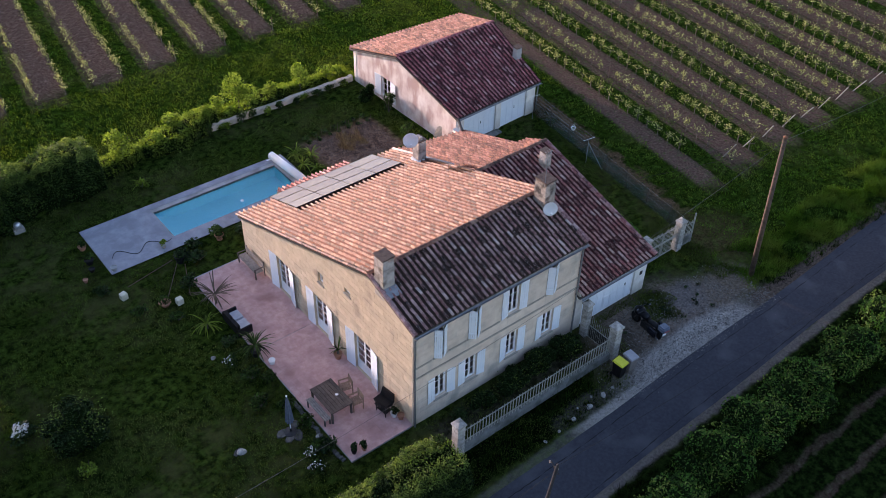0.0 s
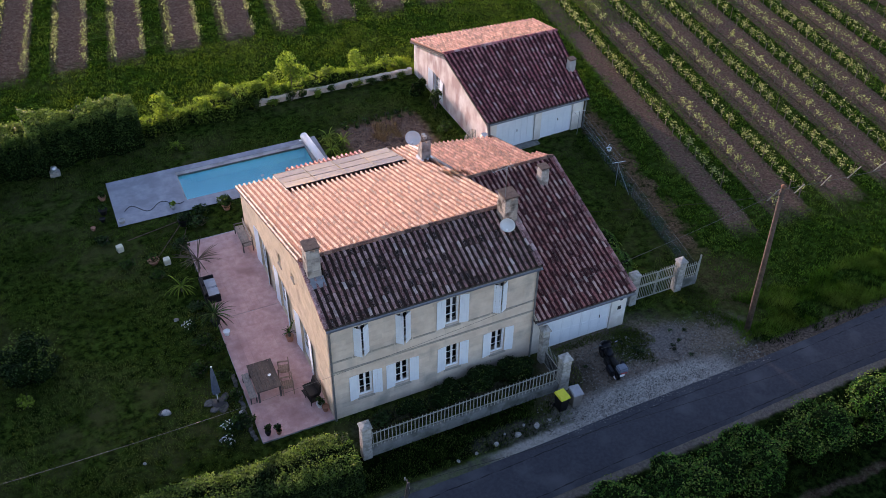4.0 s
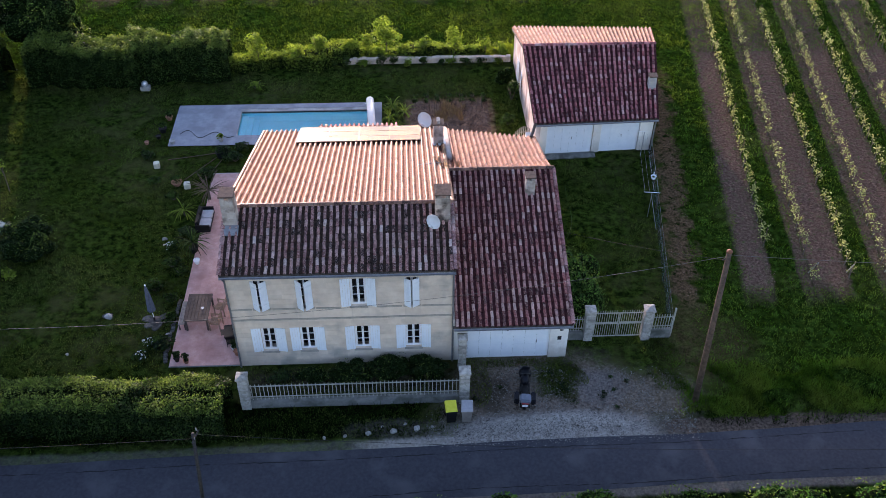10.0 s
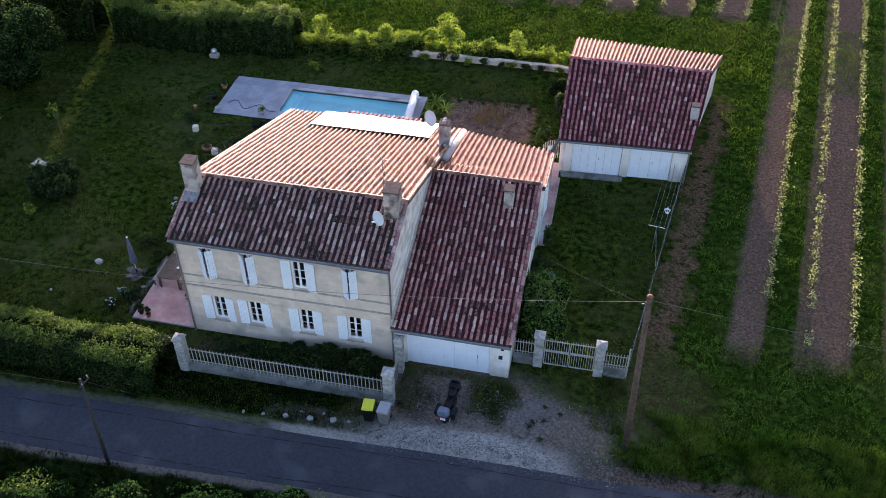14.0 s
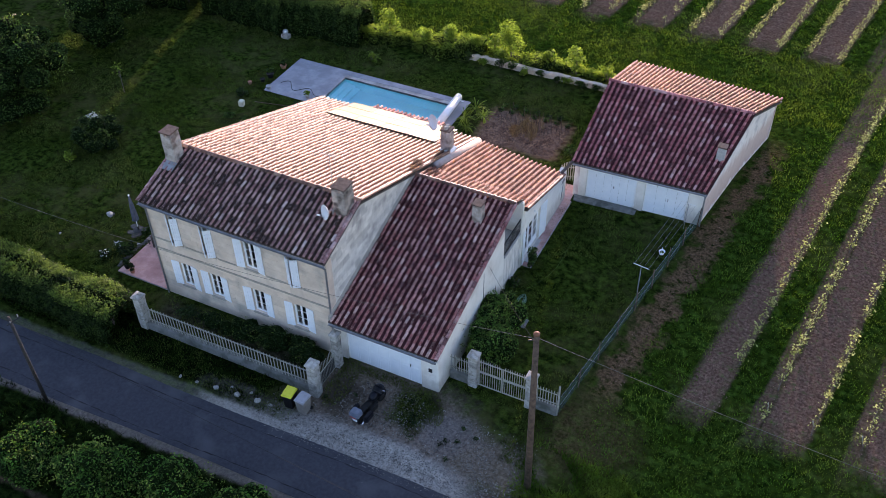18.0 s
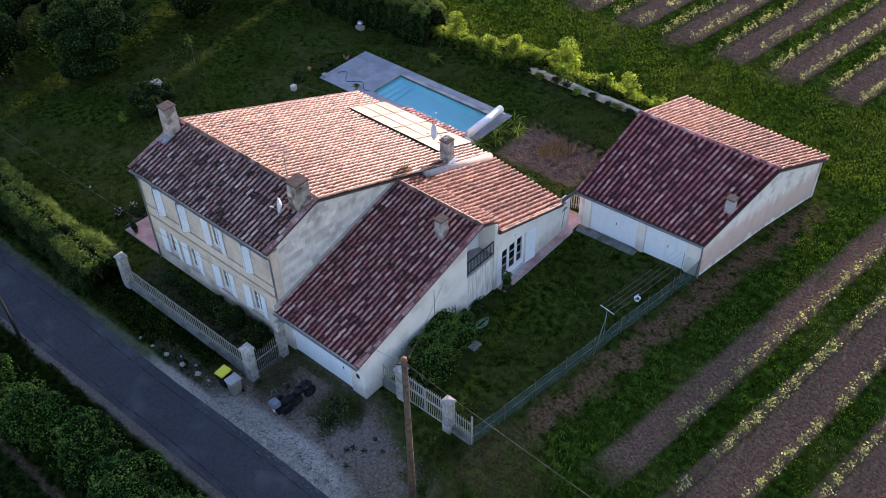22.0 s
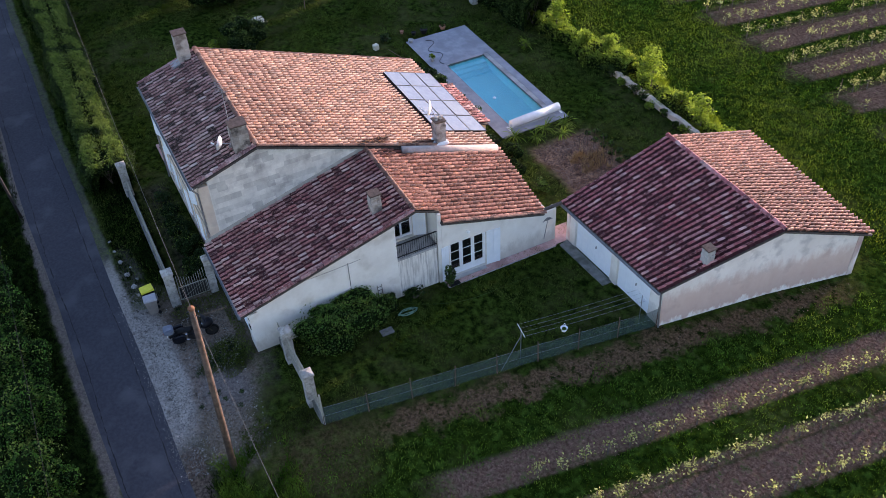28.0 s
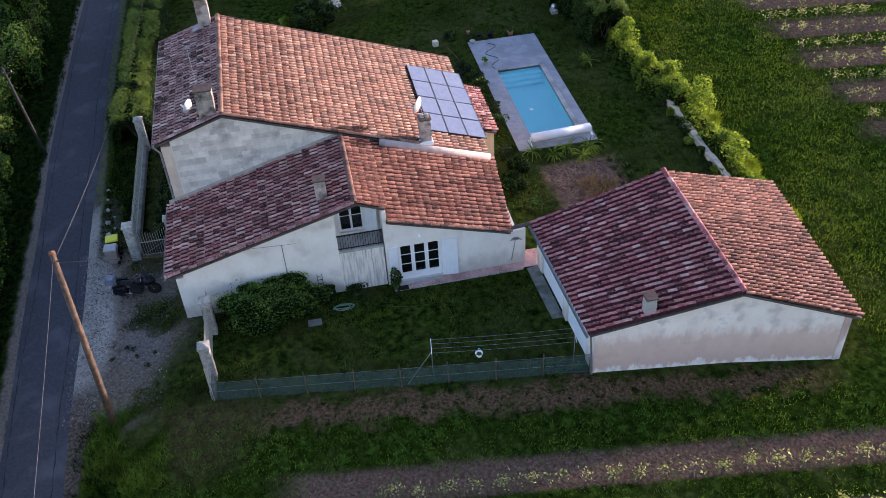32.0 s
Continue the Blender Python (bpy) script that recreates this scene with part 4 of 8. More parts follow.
# pool surround: paving slabs
surround = tagged(part("pool_terrace", B(-6.45, 17.9, -0.1, px0, 22.1, 0.05), CONC), "grey paved pool surround", "paving", kind="structure")
part("bed", B(px0, 17.9, -0.1, 6.5, py0, 0.05), CONC, surround)
part("bed", B(px0, py1, -0.1, 6.4, 22.2, 0.05), CONC, surround)
part("bed", B(px1, py0, -0.1, 6.45, py1, 0.05), CONC, surround)
slab = B(-0.2475, -0.2475, 0, 0.2475, 0.2475, 0.022)
sme = bpy.data.meshes.new("slab")
slab.to_mesh(sme)
slab.free()
sme.materials.append(DECK)
for i in range(26):
    for j in range(9):
        x, y = -6.2 + 0.497 * i, 18.12 + 0.497 * j - 0.1
        if px0 - 0.25 < x < px1 + 0.25 and py0 - 0.22 < y < py1 + 0.22:
            continue
        o = part("slab", sme, DECK, surround)
        o.matrix_basis = pose(x, y, 0.051, random.uniform(-0.2, 0.2), random.uniform(-0.2, 0.2), random.uniform(-0.1, 0.1))

# house terrace
terr = tagged(part("terrace", B(-3.3, 0.0, -0.2, -0.002, 14.95, 0.06), CONC), "pinkish terracotta paved house terrace", "terrace", kind="structure")
pv = B(-0.1635, -0.1635, 0, 0.1635, 0.1635, 0.02)
pme = bpy.data.meshes.new("paver")
pv.to_mesh(pme)
pv.free()
pme.materials.append(PAVER)
for i in range(10):
    for j in range(45):
        if j == 25:
            continue
        o = new("paver", pme)
        o.parent = terr
        o.matrix_basis = pose(-3.12 + 0.33 * i, 0.18 + 0.33 * j, 0.061, random.uniform(-0.2, 0.2), random.uniform(-0.2, 0.2), 0)
# a row of cut pavers leaves an open joint across the terrace
pv = B(-0.1635, -0.13, 0, 0.1635, 0.1635, 0.02)
cut_me = bpy.data.meshes.new("paver")
pv.to_mesh(cut_me)
pv.free()
cut_me.materials.append(PAVER)
for i in range(10):
    o = new("paver", cut_me)
    o.parent = terr
    o.matrix_basis = pose(-3.12 + 0.33 * i, 0.18 + 0.33 * 25, 0.061, 0, 0, 0)


# ---- foliage ----
def leaf_cloud(points, size, rng, flat=0.35):
    """Small folded leaves at the given places, as one mesh."""
    n = len(points)
    P = np.asarray(points)
    d = rng.normal(size=(n, 3))
    d[:, 2] *= 0.6
    d /= np.linalg.norm(d, axis=1)[:, None]
    e = rng.normal(size=(n, 3))
    e -= (e * d).sum(1)[:, None] * d
    e /= np.linalg.norm(e, axis=1)[:, None]
    f = np.cross(d, e)
    s = size * rng.uniform(0.6, 1.35, (n, 1))
    v = np.empty((n, 4, 3))
    v[:, 0] = P - d * s
    v[:, 1] = P + e * s * 0.55 + f * s * flat * 0.5
    v[:, 2] = P + d * s
    v[:, 3] = P - e * s * 0.55 + f * s * flat * 0.5
    idx = np.arange(4 * n).reshape(n, 4)
    tri = np.concatenate([idx[:, [0, 1, 2]], idx[:, [0, 2, 3]]], 1).reshape(-1, 3)
    me = bpy.data.meshes.new("leaves")
    me.vertices.add(4 * n)
    me.vertices.foreach_set("co", v.reshape(-1))
    me.loops.add(6 * n)
    me.loops.foreach_set("vertex_index", tri.reshape(-1).astype(np.int32))
    me.polygons.add(2 * n)
    me.polygons.foreach_set("loop_start", np.arange(0, 6 * n, 3, dtype=np.int32))
    me.polygons.foreach_set("loop_total", np.full(2 * n, 3, dtype=np.int32))
    me.update()
    return me


LUMPS = []


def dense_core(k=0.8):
    """A crown's inner shade as dark cores: a rough body in each of its lumps."""
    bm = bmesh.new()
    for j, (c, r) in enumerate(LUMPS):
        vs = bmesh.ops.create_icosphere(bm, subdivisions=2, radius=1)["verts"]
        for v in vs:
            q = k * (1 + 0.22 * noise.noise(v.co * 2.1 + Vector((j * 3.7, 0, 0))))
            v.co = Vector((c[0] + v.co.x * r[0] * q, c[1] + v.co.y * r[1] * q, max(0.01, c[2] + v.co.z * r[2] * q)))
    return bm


def lump_points(rng, n, centre, radii, lumps=9, spread=0.75, shell=0.35):
    """Places in an uneven crown made of overlapping lumps; a large crown has more and smaller ones."""
    lumps = max(lumps, min(46, n // 130))
    c = np.array(centre, float)
    r = np.array(radii, float)
    L_ = rng.normal(size=(lumps, 3))
    L_ /= np.linalg.norm(L_, axis=1)[:, None]
    L_ = L_ * rng.uniform(0.25, spread, (lumps, 1))
    R_ = rng.uniform(0.32, 0.58, lumps) * (1 if lumps < 16 else 0.68)
    if lumps > 15:
        L_ *= 1.22
    LUMPS[:] = [(c + L_[i] * r, r * R_[i]) for i in range(lumps)]
    k = rng.integers(0, lumps, n)
    d = rng.normal(size=(n, 3))
    d[:, 2] = np.where(rng.random(n) < 0.6, np.abs(d[:, 2]), d[:, 2])
    d /= np.linalg.norm(d, axis=1)[:, None]
    rad = R_[k] * (1 - shell * rng.random(n) ** 1.5)
    p = L_[k] + d * rad[:, None]
    p = c + p * r
    p[:, 2] = np.maximum(p[:, 2], 0.03 + 0.1 * rng.random(n))
    return p


def tree(name, label, x, y, h, r, material, leaves=3500, size=0.11, trunk=0.1, seed=1, crown=0.62, category="tree"):
    rng = np.random.default_rng(seed)
    if leaves > 2000:
        leaves, size = int(leaves * 2.2), size * 0.55
    t = thing(name, label, category, pose(x, y, 0))
    cz, rz = h * (1 - crown / 2), h * crown / 2
    bm = bmesh.new()
    tube(bm, (0, 0, -0.1), (0.05 * h * (rng.random() - 0.5), 0.05 * h * (rng.random() - 0.5), cz), trunk, trunk * 0.55, 8)
    for k in range(6):
        a = k * 1.05 + rng.random()
        z0 = cz * rng.uniform(0.55, 0.95)
        tube(bm, (0, 0, z0), (math.cos(a) * r * 0.65, math.sin(a) * r * 0.65, cz + rz * rng.uniform(-0.2, 0.6)), trunk * 0.4, trunk * 0.12, 5)
    part("trunk", bm, BARK, t)
    pts = lump_points(rng, leaves, (0, 0, cz), (r, r, rz), lumps=13, spread=0.8)
    part("crown", leaf_cloud(pts, size, rng), material, t)
    if leaves > 2000:
        part("crown_shade_core", dense_core(), LEAF_SHADE, t, "near-black core, inner shade put into its colour")
    # extra pale leaves on the outer crown paint its sunlit highlights
    if material is not LEAF_Y and leaves > 2000:
        tips = lump_points(np.random.default_rng(seed), leaves // 12, (0, 0, cz), (r * 1.04, r * 1.04, rz * 1.05), lumps=max(13, min(46, leaves // 130)), spread=0.8, shell=0.08)
        tagged(part("new_growth", leaf_cloud(tips, size * 0.9, rng), LEAF_LIT, t, "pale leaf tips with sunlight put into their colour"), kind="stuff")
    return t


def bush(name, label, x, y, rx, ry, h, material, leaves=1500, size=0.08, seed=1, rz=0.0, category="shrub", kind=""):
    rng = np.random.default_rng(seed)
    if leaves > 600:
        leaves, size = int(leaves * 2.3), size * 0.55
    t = thing(name, label, category, pose(x, y, 0, 0, 0, rz), kind=kind)
    bm = bmesh.new()
    for k in range(7):
        a = k * 0.9 + rng.random()
        tube(bm, (0, 0, -0.05), (math.cos(a) * rx * 0.6, math.sin(a) * ry * 0.6, h * rng.uniform(0.5, 0.85)), 0.03, 0.008, 5)
    tagged(part("twig_mass", bm, BARK, t), kind="stuff")
    pts = lump_points(rng, leaves, (0, 0, h * 0.45), (rx, ry, h * 0.62), lumps=11, spread=0.7)
    part("foliage", leaf_cloud(pts, size, rng), material, t)
    if leaves > 600:
        part("foliage_shade_core", dense_core(), LEAF_SHADE, t, "near-black core, inner shade put into its colour")
    # extra pale leaves on the outer bush paint its sunlit highlights
    if material is not LEAF_Y and leaves > 2000:
        tips = lump_points(np.random.default_rng(seed), leaves // 7, (0, 0, h * 0.5), (rx * 1.05, ry * 1.05, h * 0.64), lumps=max(11, min(46, leaves // 130)), spread=0.7, shell=0.08)
        tagged(part("new_growth", leaf_cloud(tips, size * 0.9, rng), LEAF_LIT, t, "pale leaf tips with sunlight put into their colour"), kind="stuff")
    return t


def hedge(name, label, p0, p1, width, h, material, density=330, size=0.075, seed=1, rough=0.25, top_var=0.2, tips=0.5):
    """A hedge from p0 to p1: leaves over a lumpy body with twigs inside."""
    rng = np.random.default_rng(seed)
    p0, p1 = np.array(p0, float), np.array(p1, float)
    ln = np.linalg.norm(p1 - p0)
    d = (p1 - p0) / ln
    nrm = np.array([-d[1], d[0]])
    density, size = density * 2.4, size * 0.58
    n = int(density * ln * (width + 2 * h) / 2)
    u = rng.random(n) * ln
    a = rng.random(n)
    ph = rng.random(8) * 6.28
    lump = sum(np.sin(u * f + ph[i]) * w for i, (f, w) in enumerate(((0.43, 0.55), (1.13, 0.40), (2.9, 0.2), (7.7, 0.12))))
    lump2 = sum(np.sin(u * f + ph[i + 4]) * w for i, (f, w) in enumerate(((0.53, 0.55), (1.37, 0.40), (3.7, 0.2), (8.7, 0.12))))
    hh = h * (1 + top_var * 0.6 * lump)
    ww = width / 2 * (1 + rough * lump2)
    ang = a * math.pi
    c, s = np.cos(ang), np.sin(ang)
    k = (1 - 0.4 * rng.random(n) ** 2)
    off = np.sign(c) * np.abs(c) ** 0.55 * ww * k + rng.normal(size=n) * 0.06
    z = s ** 0.6 * hh * k + rng.normal(size=n) * 0.07
    P = np.empty((n, 3))
    P[:, :2] = p0 + d * u[:, None] + nrm * off[:, None]
    P[:, 2] = np.maximum(z, 0.05)
    t = thing(name, label, "hedge")
    part("foliage", leaf_cloud(P, size, rng), material, t)
    # solid core under the leaves, the hedge's inner shade painted in its colour
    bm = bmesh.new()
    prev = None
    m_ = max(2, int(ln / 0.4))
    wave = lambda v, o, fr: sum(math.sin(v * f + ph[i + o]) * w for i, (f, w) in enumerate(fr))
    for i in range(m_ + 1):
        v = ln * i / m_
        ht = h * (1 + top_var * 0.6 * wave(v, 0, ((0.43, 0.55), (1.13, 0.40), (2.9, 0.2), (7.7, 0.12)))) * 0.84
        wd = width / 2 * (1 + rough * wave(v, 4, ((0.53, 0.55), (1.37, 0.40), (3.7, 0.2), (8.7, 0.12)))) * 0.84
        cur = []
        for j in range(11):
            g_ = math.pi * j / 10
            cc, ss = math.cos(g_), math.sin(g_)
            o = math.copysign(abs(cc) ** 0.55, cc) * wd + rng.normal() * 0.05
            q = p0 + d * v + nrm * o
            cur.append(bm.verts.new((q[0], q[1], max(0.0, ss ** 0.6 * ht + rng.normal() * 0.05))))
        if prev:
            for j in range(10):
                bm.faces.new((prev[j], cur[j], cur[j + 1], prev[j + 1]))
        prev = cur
    part("foliage_shade_core", bm, LEAF_SHADE, t, "near-black core, inner shade put into its colour")
    # extra pale leaves along the top paint the hedge's sunlit crest
    if tips:
        hot = (k > 0.9) & (s > 0.8) & (np.sin(u * 2.3 + a * 9) + np.sin(u * 0.83 + 1.7 * np.sin(u * 0.31)) > -1.1) & (rng.random(n) < tips)
        ends = np.repeat(P[hot], 4, axis=0)
        tagged(part("new_growth", leaf_cloud(ends + rng.normal(size=ends.shape) * 0.05 + (0, 0, 0.07), size * 0.8, rng), LEAF_LIT if material is not LEAF_Y else LEAF_Y, t, "pale leaf tips with sunlight put into their colour"), kind="stuff")
    bm = bmesh.new()
    for i in range(int(ln / 0.6)):
        q = p0 + d * (i + 0.5) * 0.6
        for _ in range(3):
            e = q + d * rng.uniform(-0.3, 0.3) + nrm * rng.uniform(-0.3, 0.3) * width
            tube(bm, (*q, -0.05), (*e, h * rng.uniform(0.55, 0.85)), 0.025, 0.008, 4)
    tagged(part("twig_mass", bm, BARK, t), kind="stuff")
    return t


# ---- windows, doors and shutters ----
GLASS = bpy.data.materials.new("window_glass")
GLASS.use_nodes = True
gb = GLASS.node_tree.nodes["Principled BSDF"]
gb.inputs["Base Color"].default_value = (0.9, 0.93, 0.95, 1)
gb.inputs["Roughness"].default_value, gb.inputs["Transmission Weight"].default_value, gb.inputs["IOR"].default_value = 0.02, 1.0, 1.45


def frame_ring(bm, x0, z0, x1, z1, t, y0, y1):
    box(bm, x0, y0, z0, x0 + t, y1, z1)
    box(bm, x1 - t, y0, z0, x1, y1, z1)
    box(bm, x0 + t, y0, z0, x1 - t, y1, z0 + t)
    box(bm, x0 + t, y0, z1 - t, x1 - t, y1, z1)
    return bm


def plank_leaf(w, h, n=4):
    """A shutter leaf of upright boards with two ledges; hinged at x = 0, its outer face towards -y."""
    bm = bmesh.new()
    for k in range(n):
        box(bm, w * k / n + 0.004, -0.03, 0, w * (k + 1) / n - 0.004, 0, h)
    for z in (0.16 * h, 0.8 * h):
        box(bm, 0.01, -0.048, z, w - 0.01, -0.031, z + 0.09)
    return bm


def window(parent, m, w, h, leaves=2, rows=3, shutters=(172, 172), sill=True, kick=0.0, leaf_w=None, name="window", stile=0.045):
    """A glazed opening in local x (width) and z (height), outside towards -y, with its shutters swung by the given angles."""
    fr = part(name, frame_ring(bmesh.new(), 0.0, 0.0, w, h, 0.05, 0.12, 0.19), FRAME, parent)
    fr.matrix_basis = m
    lw = (w - 0.1) / leaves
    for k in range(leaves):
        x0 = 0.05 + k * lw
        part("casement", frame_ring(bmesh.new(), x0 + 0.003, 0.053 + kick, x0 + lw - 0.003, h - 0.053, stile, 0.125, 0.17), FRAME, fr)
        ph = (h - 0.2 - kick) / rows
        for r in range(rows):
            z0 = 0.1 + kick + r * ph
            p = part("pane", B(x0 + 0.05, 0.145, z0 + 0.012, x0 + lw - 0.05, 0.149, z0 + ph - 0.012), GLASS, fr)
            p.visible_shadow = False
            if r:
                part("glazing_bar", B(x0 + 0.05, 0.13, z0 - 0.012, x0 + lw - 0.05, 0.165, z0 + 0.011), FRAME, fr)
    if kick:
        part("kick_panel", B(0.055, 0.13, 0.055, w - 0.055, 0.165, 0.05 + kick), FRAME, fr)
    if sill:
        part("sill", B(-0.06, -0.06, -0.09, w + 0.06, 0.118, -0.003), TRIM if name == "window" else CONC, fr)
    lw = leaf_w or (w / 2 + 0.03)
    for side, ang in enumerate(shutters):
        if ang is None:
            continue
        s = part("shutter", plank_leaf(lw, h + 0.02), SHUT, fr, "pale blue plank shutter")
        if side == 0:
            s.matrix_basis = pose(0.0, -0.012, -0.01, 0, 0, -ang)
        else:
            s.matrix_basis = Matrix.Translation((w, -0.012, -0.01)) @ pose(0, 0, 0, 0, 0, ang) @ Matrix.Diagonal((-1, 1, 1, 1))
    return fr


for k, (x0, x1, z0, z1) in enumerate(W_G):
    window(house, pose(x0, 0, z0), x1 - x0, z1 - z0, shutters=((172, 170), (174, 172), (170, 174), (172, 172))[k], leaf_w=0.43)
for k, (x0, x1, z0, z1) in enumerate(W_U):
    window(house, pose(x0, 0, z0), x1 - x0, z1 - z0, shutters=((38, 33), (40, 34), (172, 170), (34, 30))[k], leaf_w=0.43 if k == 2 else None)
# terrace doors, outside towards -x
for k, (y0, y1, z0, z1) in enumerate(D_T):
    window(house, pose(0, y1, z0, 0, 0, -90), y1 - y0, z1 - z0, rows=4, shutters=((172, 168), (176, 170), (172, 172))[k], sill=False, kick=0.45, name="terrace_door", leaf_w=0.62)
for y0, y1, z0, z1 in S_T:
    window(house, pose(0, y1, z0, 0, 0, -90), y1 - y0, z1 - z0, leaves=1, rows=2, shutters=(None, None))
# living wing, outside towards +x
window(house, pose(15.3, 9.75, 0.1, 0, 0, 90), 2.0, 2.1, leaves=3, rows=3, shutters=(None, 172), sill=False, kick=0.24, leaf_w=0.72, name="french_door", stile=0.085)
sh = part("shutter", plank_leaf(0.4, 2.1), SHUT, house, "folded pale blue plank shutter")
sh.matrix_basis = pose(15.32, 9.72, 0.1, 0, 0, -84)
window(house, pose(14.1, 7.35, 2.5, 0, 0, 90), 1.15, 1.7, leaves=2, rows=2, shutters=(None, 155), sill=False, name="balcony_door")
part("threshold", B(15.3, 9.7, 0.0, 15.5, 11.65, 0.08), CONC, house)
part("balcony_floor", B(13.8, 7.15, 2.3, 15.26, 9.15, 2.40), CONC, house, "grey concrete balcony floor")
rail = part("balcony_railing", B(15.18, 7.12, 3.22, 15.23, 9.18, 3.26), METAL_D, house, "dark iron balcony railing")
part("bottom_rail", B(15.185, 7.12, 2.50, 15.22, 9.18, 2.53), METAL_D, rail)
for k in range(19):
    part("baluster", B(15.195, 7.16 + k * 0.111, 2.42, 15.212, 7.175 + k * 0.111, 3.22), METAL_D, rail)

lamp = part("wall_lamp", lathe(bmesh.new(), ((0.03, 0), (0.07, 0.02), (0.08, 0.1), (0.05, 0.15)), 14), FRAME, house, "small white lamp over the french door")
lamp.matrix_basis = pose(15.303, 10.74, 2.66, 0, 90, 0)
orn = part("wall_ornament", tube(bmesh.new(), (15.315, 15.02, 0.3), (15.315, 15.2, 1.45), 0.022, 0.016, 6), ZINC, house, "grey metal palm tree on the wall")
for k in range(7):
    a = math.pi * (0.02 + 0.16 * k)
    bm = tube(bmesh.new(), (15.315, 15.2, 1.45), (15.318, 15.2 + 0.16 * math.cos(a), 1.47 + 0.16 * math.sin(a)), 0.02, 0.025, 5)
    tube(bm, (15.318, 15.2 + 0.16 * math.cos(a), 1.47 + 0.16 * math.sin(a)), (15.318, 15.2 + 0.30 * math.cos(a), 1.40 + 0.14 * math.sin(a)), 0.025, 0.006, 5)
    part("frond", bm, ZINC, orn)
# sheets added behind the glass; the rooms' darkness is put into their colour
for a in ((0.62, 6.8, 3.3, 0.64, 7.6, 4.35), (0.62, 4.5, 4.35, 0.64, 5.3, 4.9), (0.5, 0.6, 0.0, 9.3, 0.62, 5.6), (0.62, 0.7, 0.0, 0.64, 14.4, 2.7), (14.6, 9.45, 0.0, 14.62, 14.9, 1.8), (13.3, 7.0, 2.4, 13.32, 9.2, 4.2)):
    part("unlit_room_sheet", B(*a), DARK, house)

# garage door: seven hinged leaves with raised panels
gd = part("garage_door", frame_ring(bmesh.new(), 10.5, 0.0, 14.35, 2.1, 0.06, 0.10, 0.16), FRAME, house, "white folding wooden garage door")
for k in range(7):
    x0 = 10.565 + k * 0.5315
    lf = part("leaf", B(x0 + 0.004, 0.105, 0.03, x0 + 0.5275, 0.14, 2.03, bevel=0.006), SHUT, gd)
    for z0, z1 in ((0.15, 0.95), (1.08, 1.9)):
        part("raised_panel", B(x0 + 0.08, 0.088, z0, x0 + 0.45, 0.1045, z1, bevel=0.01), SHUT, lf)
part("handle", B(13.75, 0.06, 0.95, 13.78, 0.10, 1.12), METAL_D, gd)
part("round_vent", lathe(bmesh.new(), ((0.06, 0), (0.06, 0.02), (0.04, 0.03)), 12), METAL_D, gd).matrix_basis = pose(12.4, 0.083, 1.85, 90)
part("meter_box", B(14.72, -0.03, 1.2, 14.9, 0.0, 1.42), METAL_D, house)
part("letter_slot", B(14.8, -0.02, 1.78, 14.95, 0.0, 1.86), METAL_D, house)

# string courses, gutters and downpipes
for z, d in ((3.62, 0.04), (2.98, 0.05)):
    if z > 3.2:
        segs = [(0, 1.0), (1.92, 2.92), (3.82, 4.9), (6.5, 7.6), (8.45, 9.85)]
    else:
        segs = [(0, 9.85)]
    for x0, x1 in segs:
        part("string_course", B(x0, -d, z, x1, 0, z + 0.09, bevel=0.01), TRIM, house)


def gutter(parent, p0, p1, r=0.07):
    p0, p1 = Vector(p0), Vector(p1)
    d = (p1 - p0)
    q = d.to_track_quat("Y", "Z").to_matrix()
    bm = bmesh.new()
    rows = []
    for p in (p0, p1):
        rows.append([bm.verts.new(p + q @ Vector((math.cos(a) * rr, 0, math.sin(a) * rr))) for rr, rng_ in ((r, range(9)), (r * 0.88, range(8, -1, -1))) for a in [math.pi + math.pi * k / 8 for k in rng_]])
    n = len(rows[0])
    for k in range(n):
        bm.faces.new((rows[0][k], rows[0][(k + 1) % n], rows[1][(k + 1) % n], rows[1][k]))
    return part("gutter", bm, ZINC, parent)


gutter(house, (-0.1, -0.32, 5.87), (9.95, -0.32, 5.84))
gutter(house, (9.9, -0.45, 2.48), (15.3, -0.45, 2.46))
for x in (0.06, 9.86):
    bm = tube(bmesh.new(), (x, -0.32, 5.82), (x, -0.07, 5.45), 0.045)
    tube(bm, (x, -0.07, 5.45), (x, -0.07, 0.0), 0.045)
    part("downpipe", bm, ZINC, house)
# hood mould where the garage roof meets the gable
part("flashing", hexa(bmesh.new(), [(9.853, -0.3, 2.58), (9.98, -0.3, 2.58), (9.98, 8.1, 4.97), (9.853, 8.1, 4.97), (9.853, -0.3, 2.78), (9.90, -0.3, 2.74), (9.90, 8.1, 5.13), (9.853, 8.1, 5.17)]), TRIM, house)
# mortar roll along the join of the two rear roofs
MORTAR = mat("pinkish_mortar", (0.44, 0.34, 0.30), (0.56, 0.46, 0.41), 3, 0.95, 0.4, 30, (0.30, 0.22, 0.19), 1.4, 0.6)
bm = tube(bmesh.new(), (10.15, 9.9, 4.42), (10.15, 15.25, 2.58), 0.2, 0.2, 14)
part("mortar_roll", bm, MORTAR, house, "pale mortar roll on the roof join", smooth=True)
part("crack_pipe", tube(bmesh.new(), (15.22, 4.75, 0.9), (15.22, 4.75, 3.3), 0.012), METAL_D, house)


CHIM_P = mat("pale_rendered_chimney", (0.36, 0.31, 0.27), (0.52, 0.46, 0.41), 3.5, 0.92, 0.5, 40, (0.20, 0.165, 0.14), 2.4, 0.56, rnd=0.12)


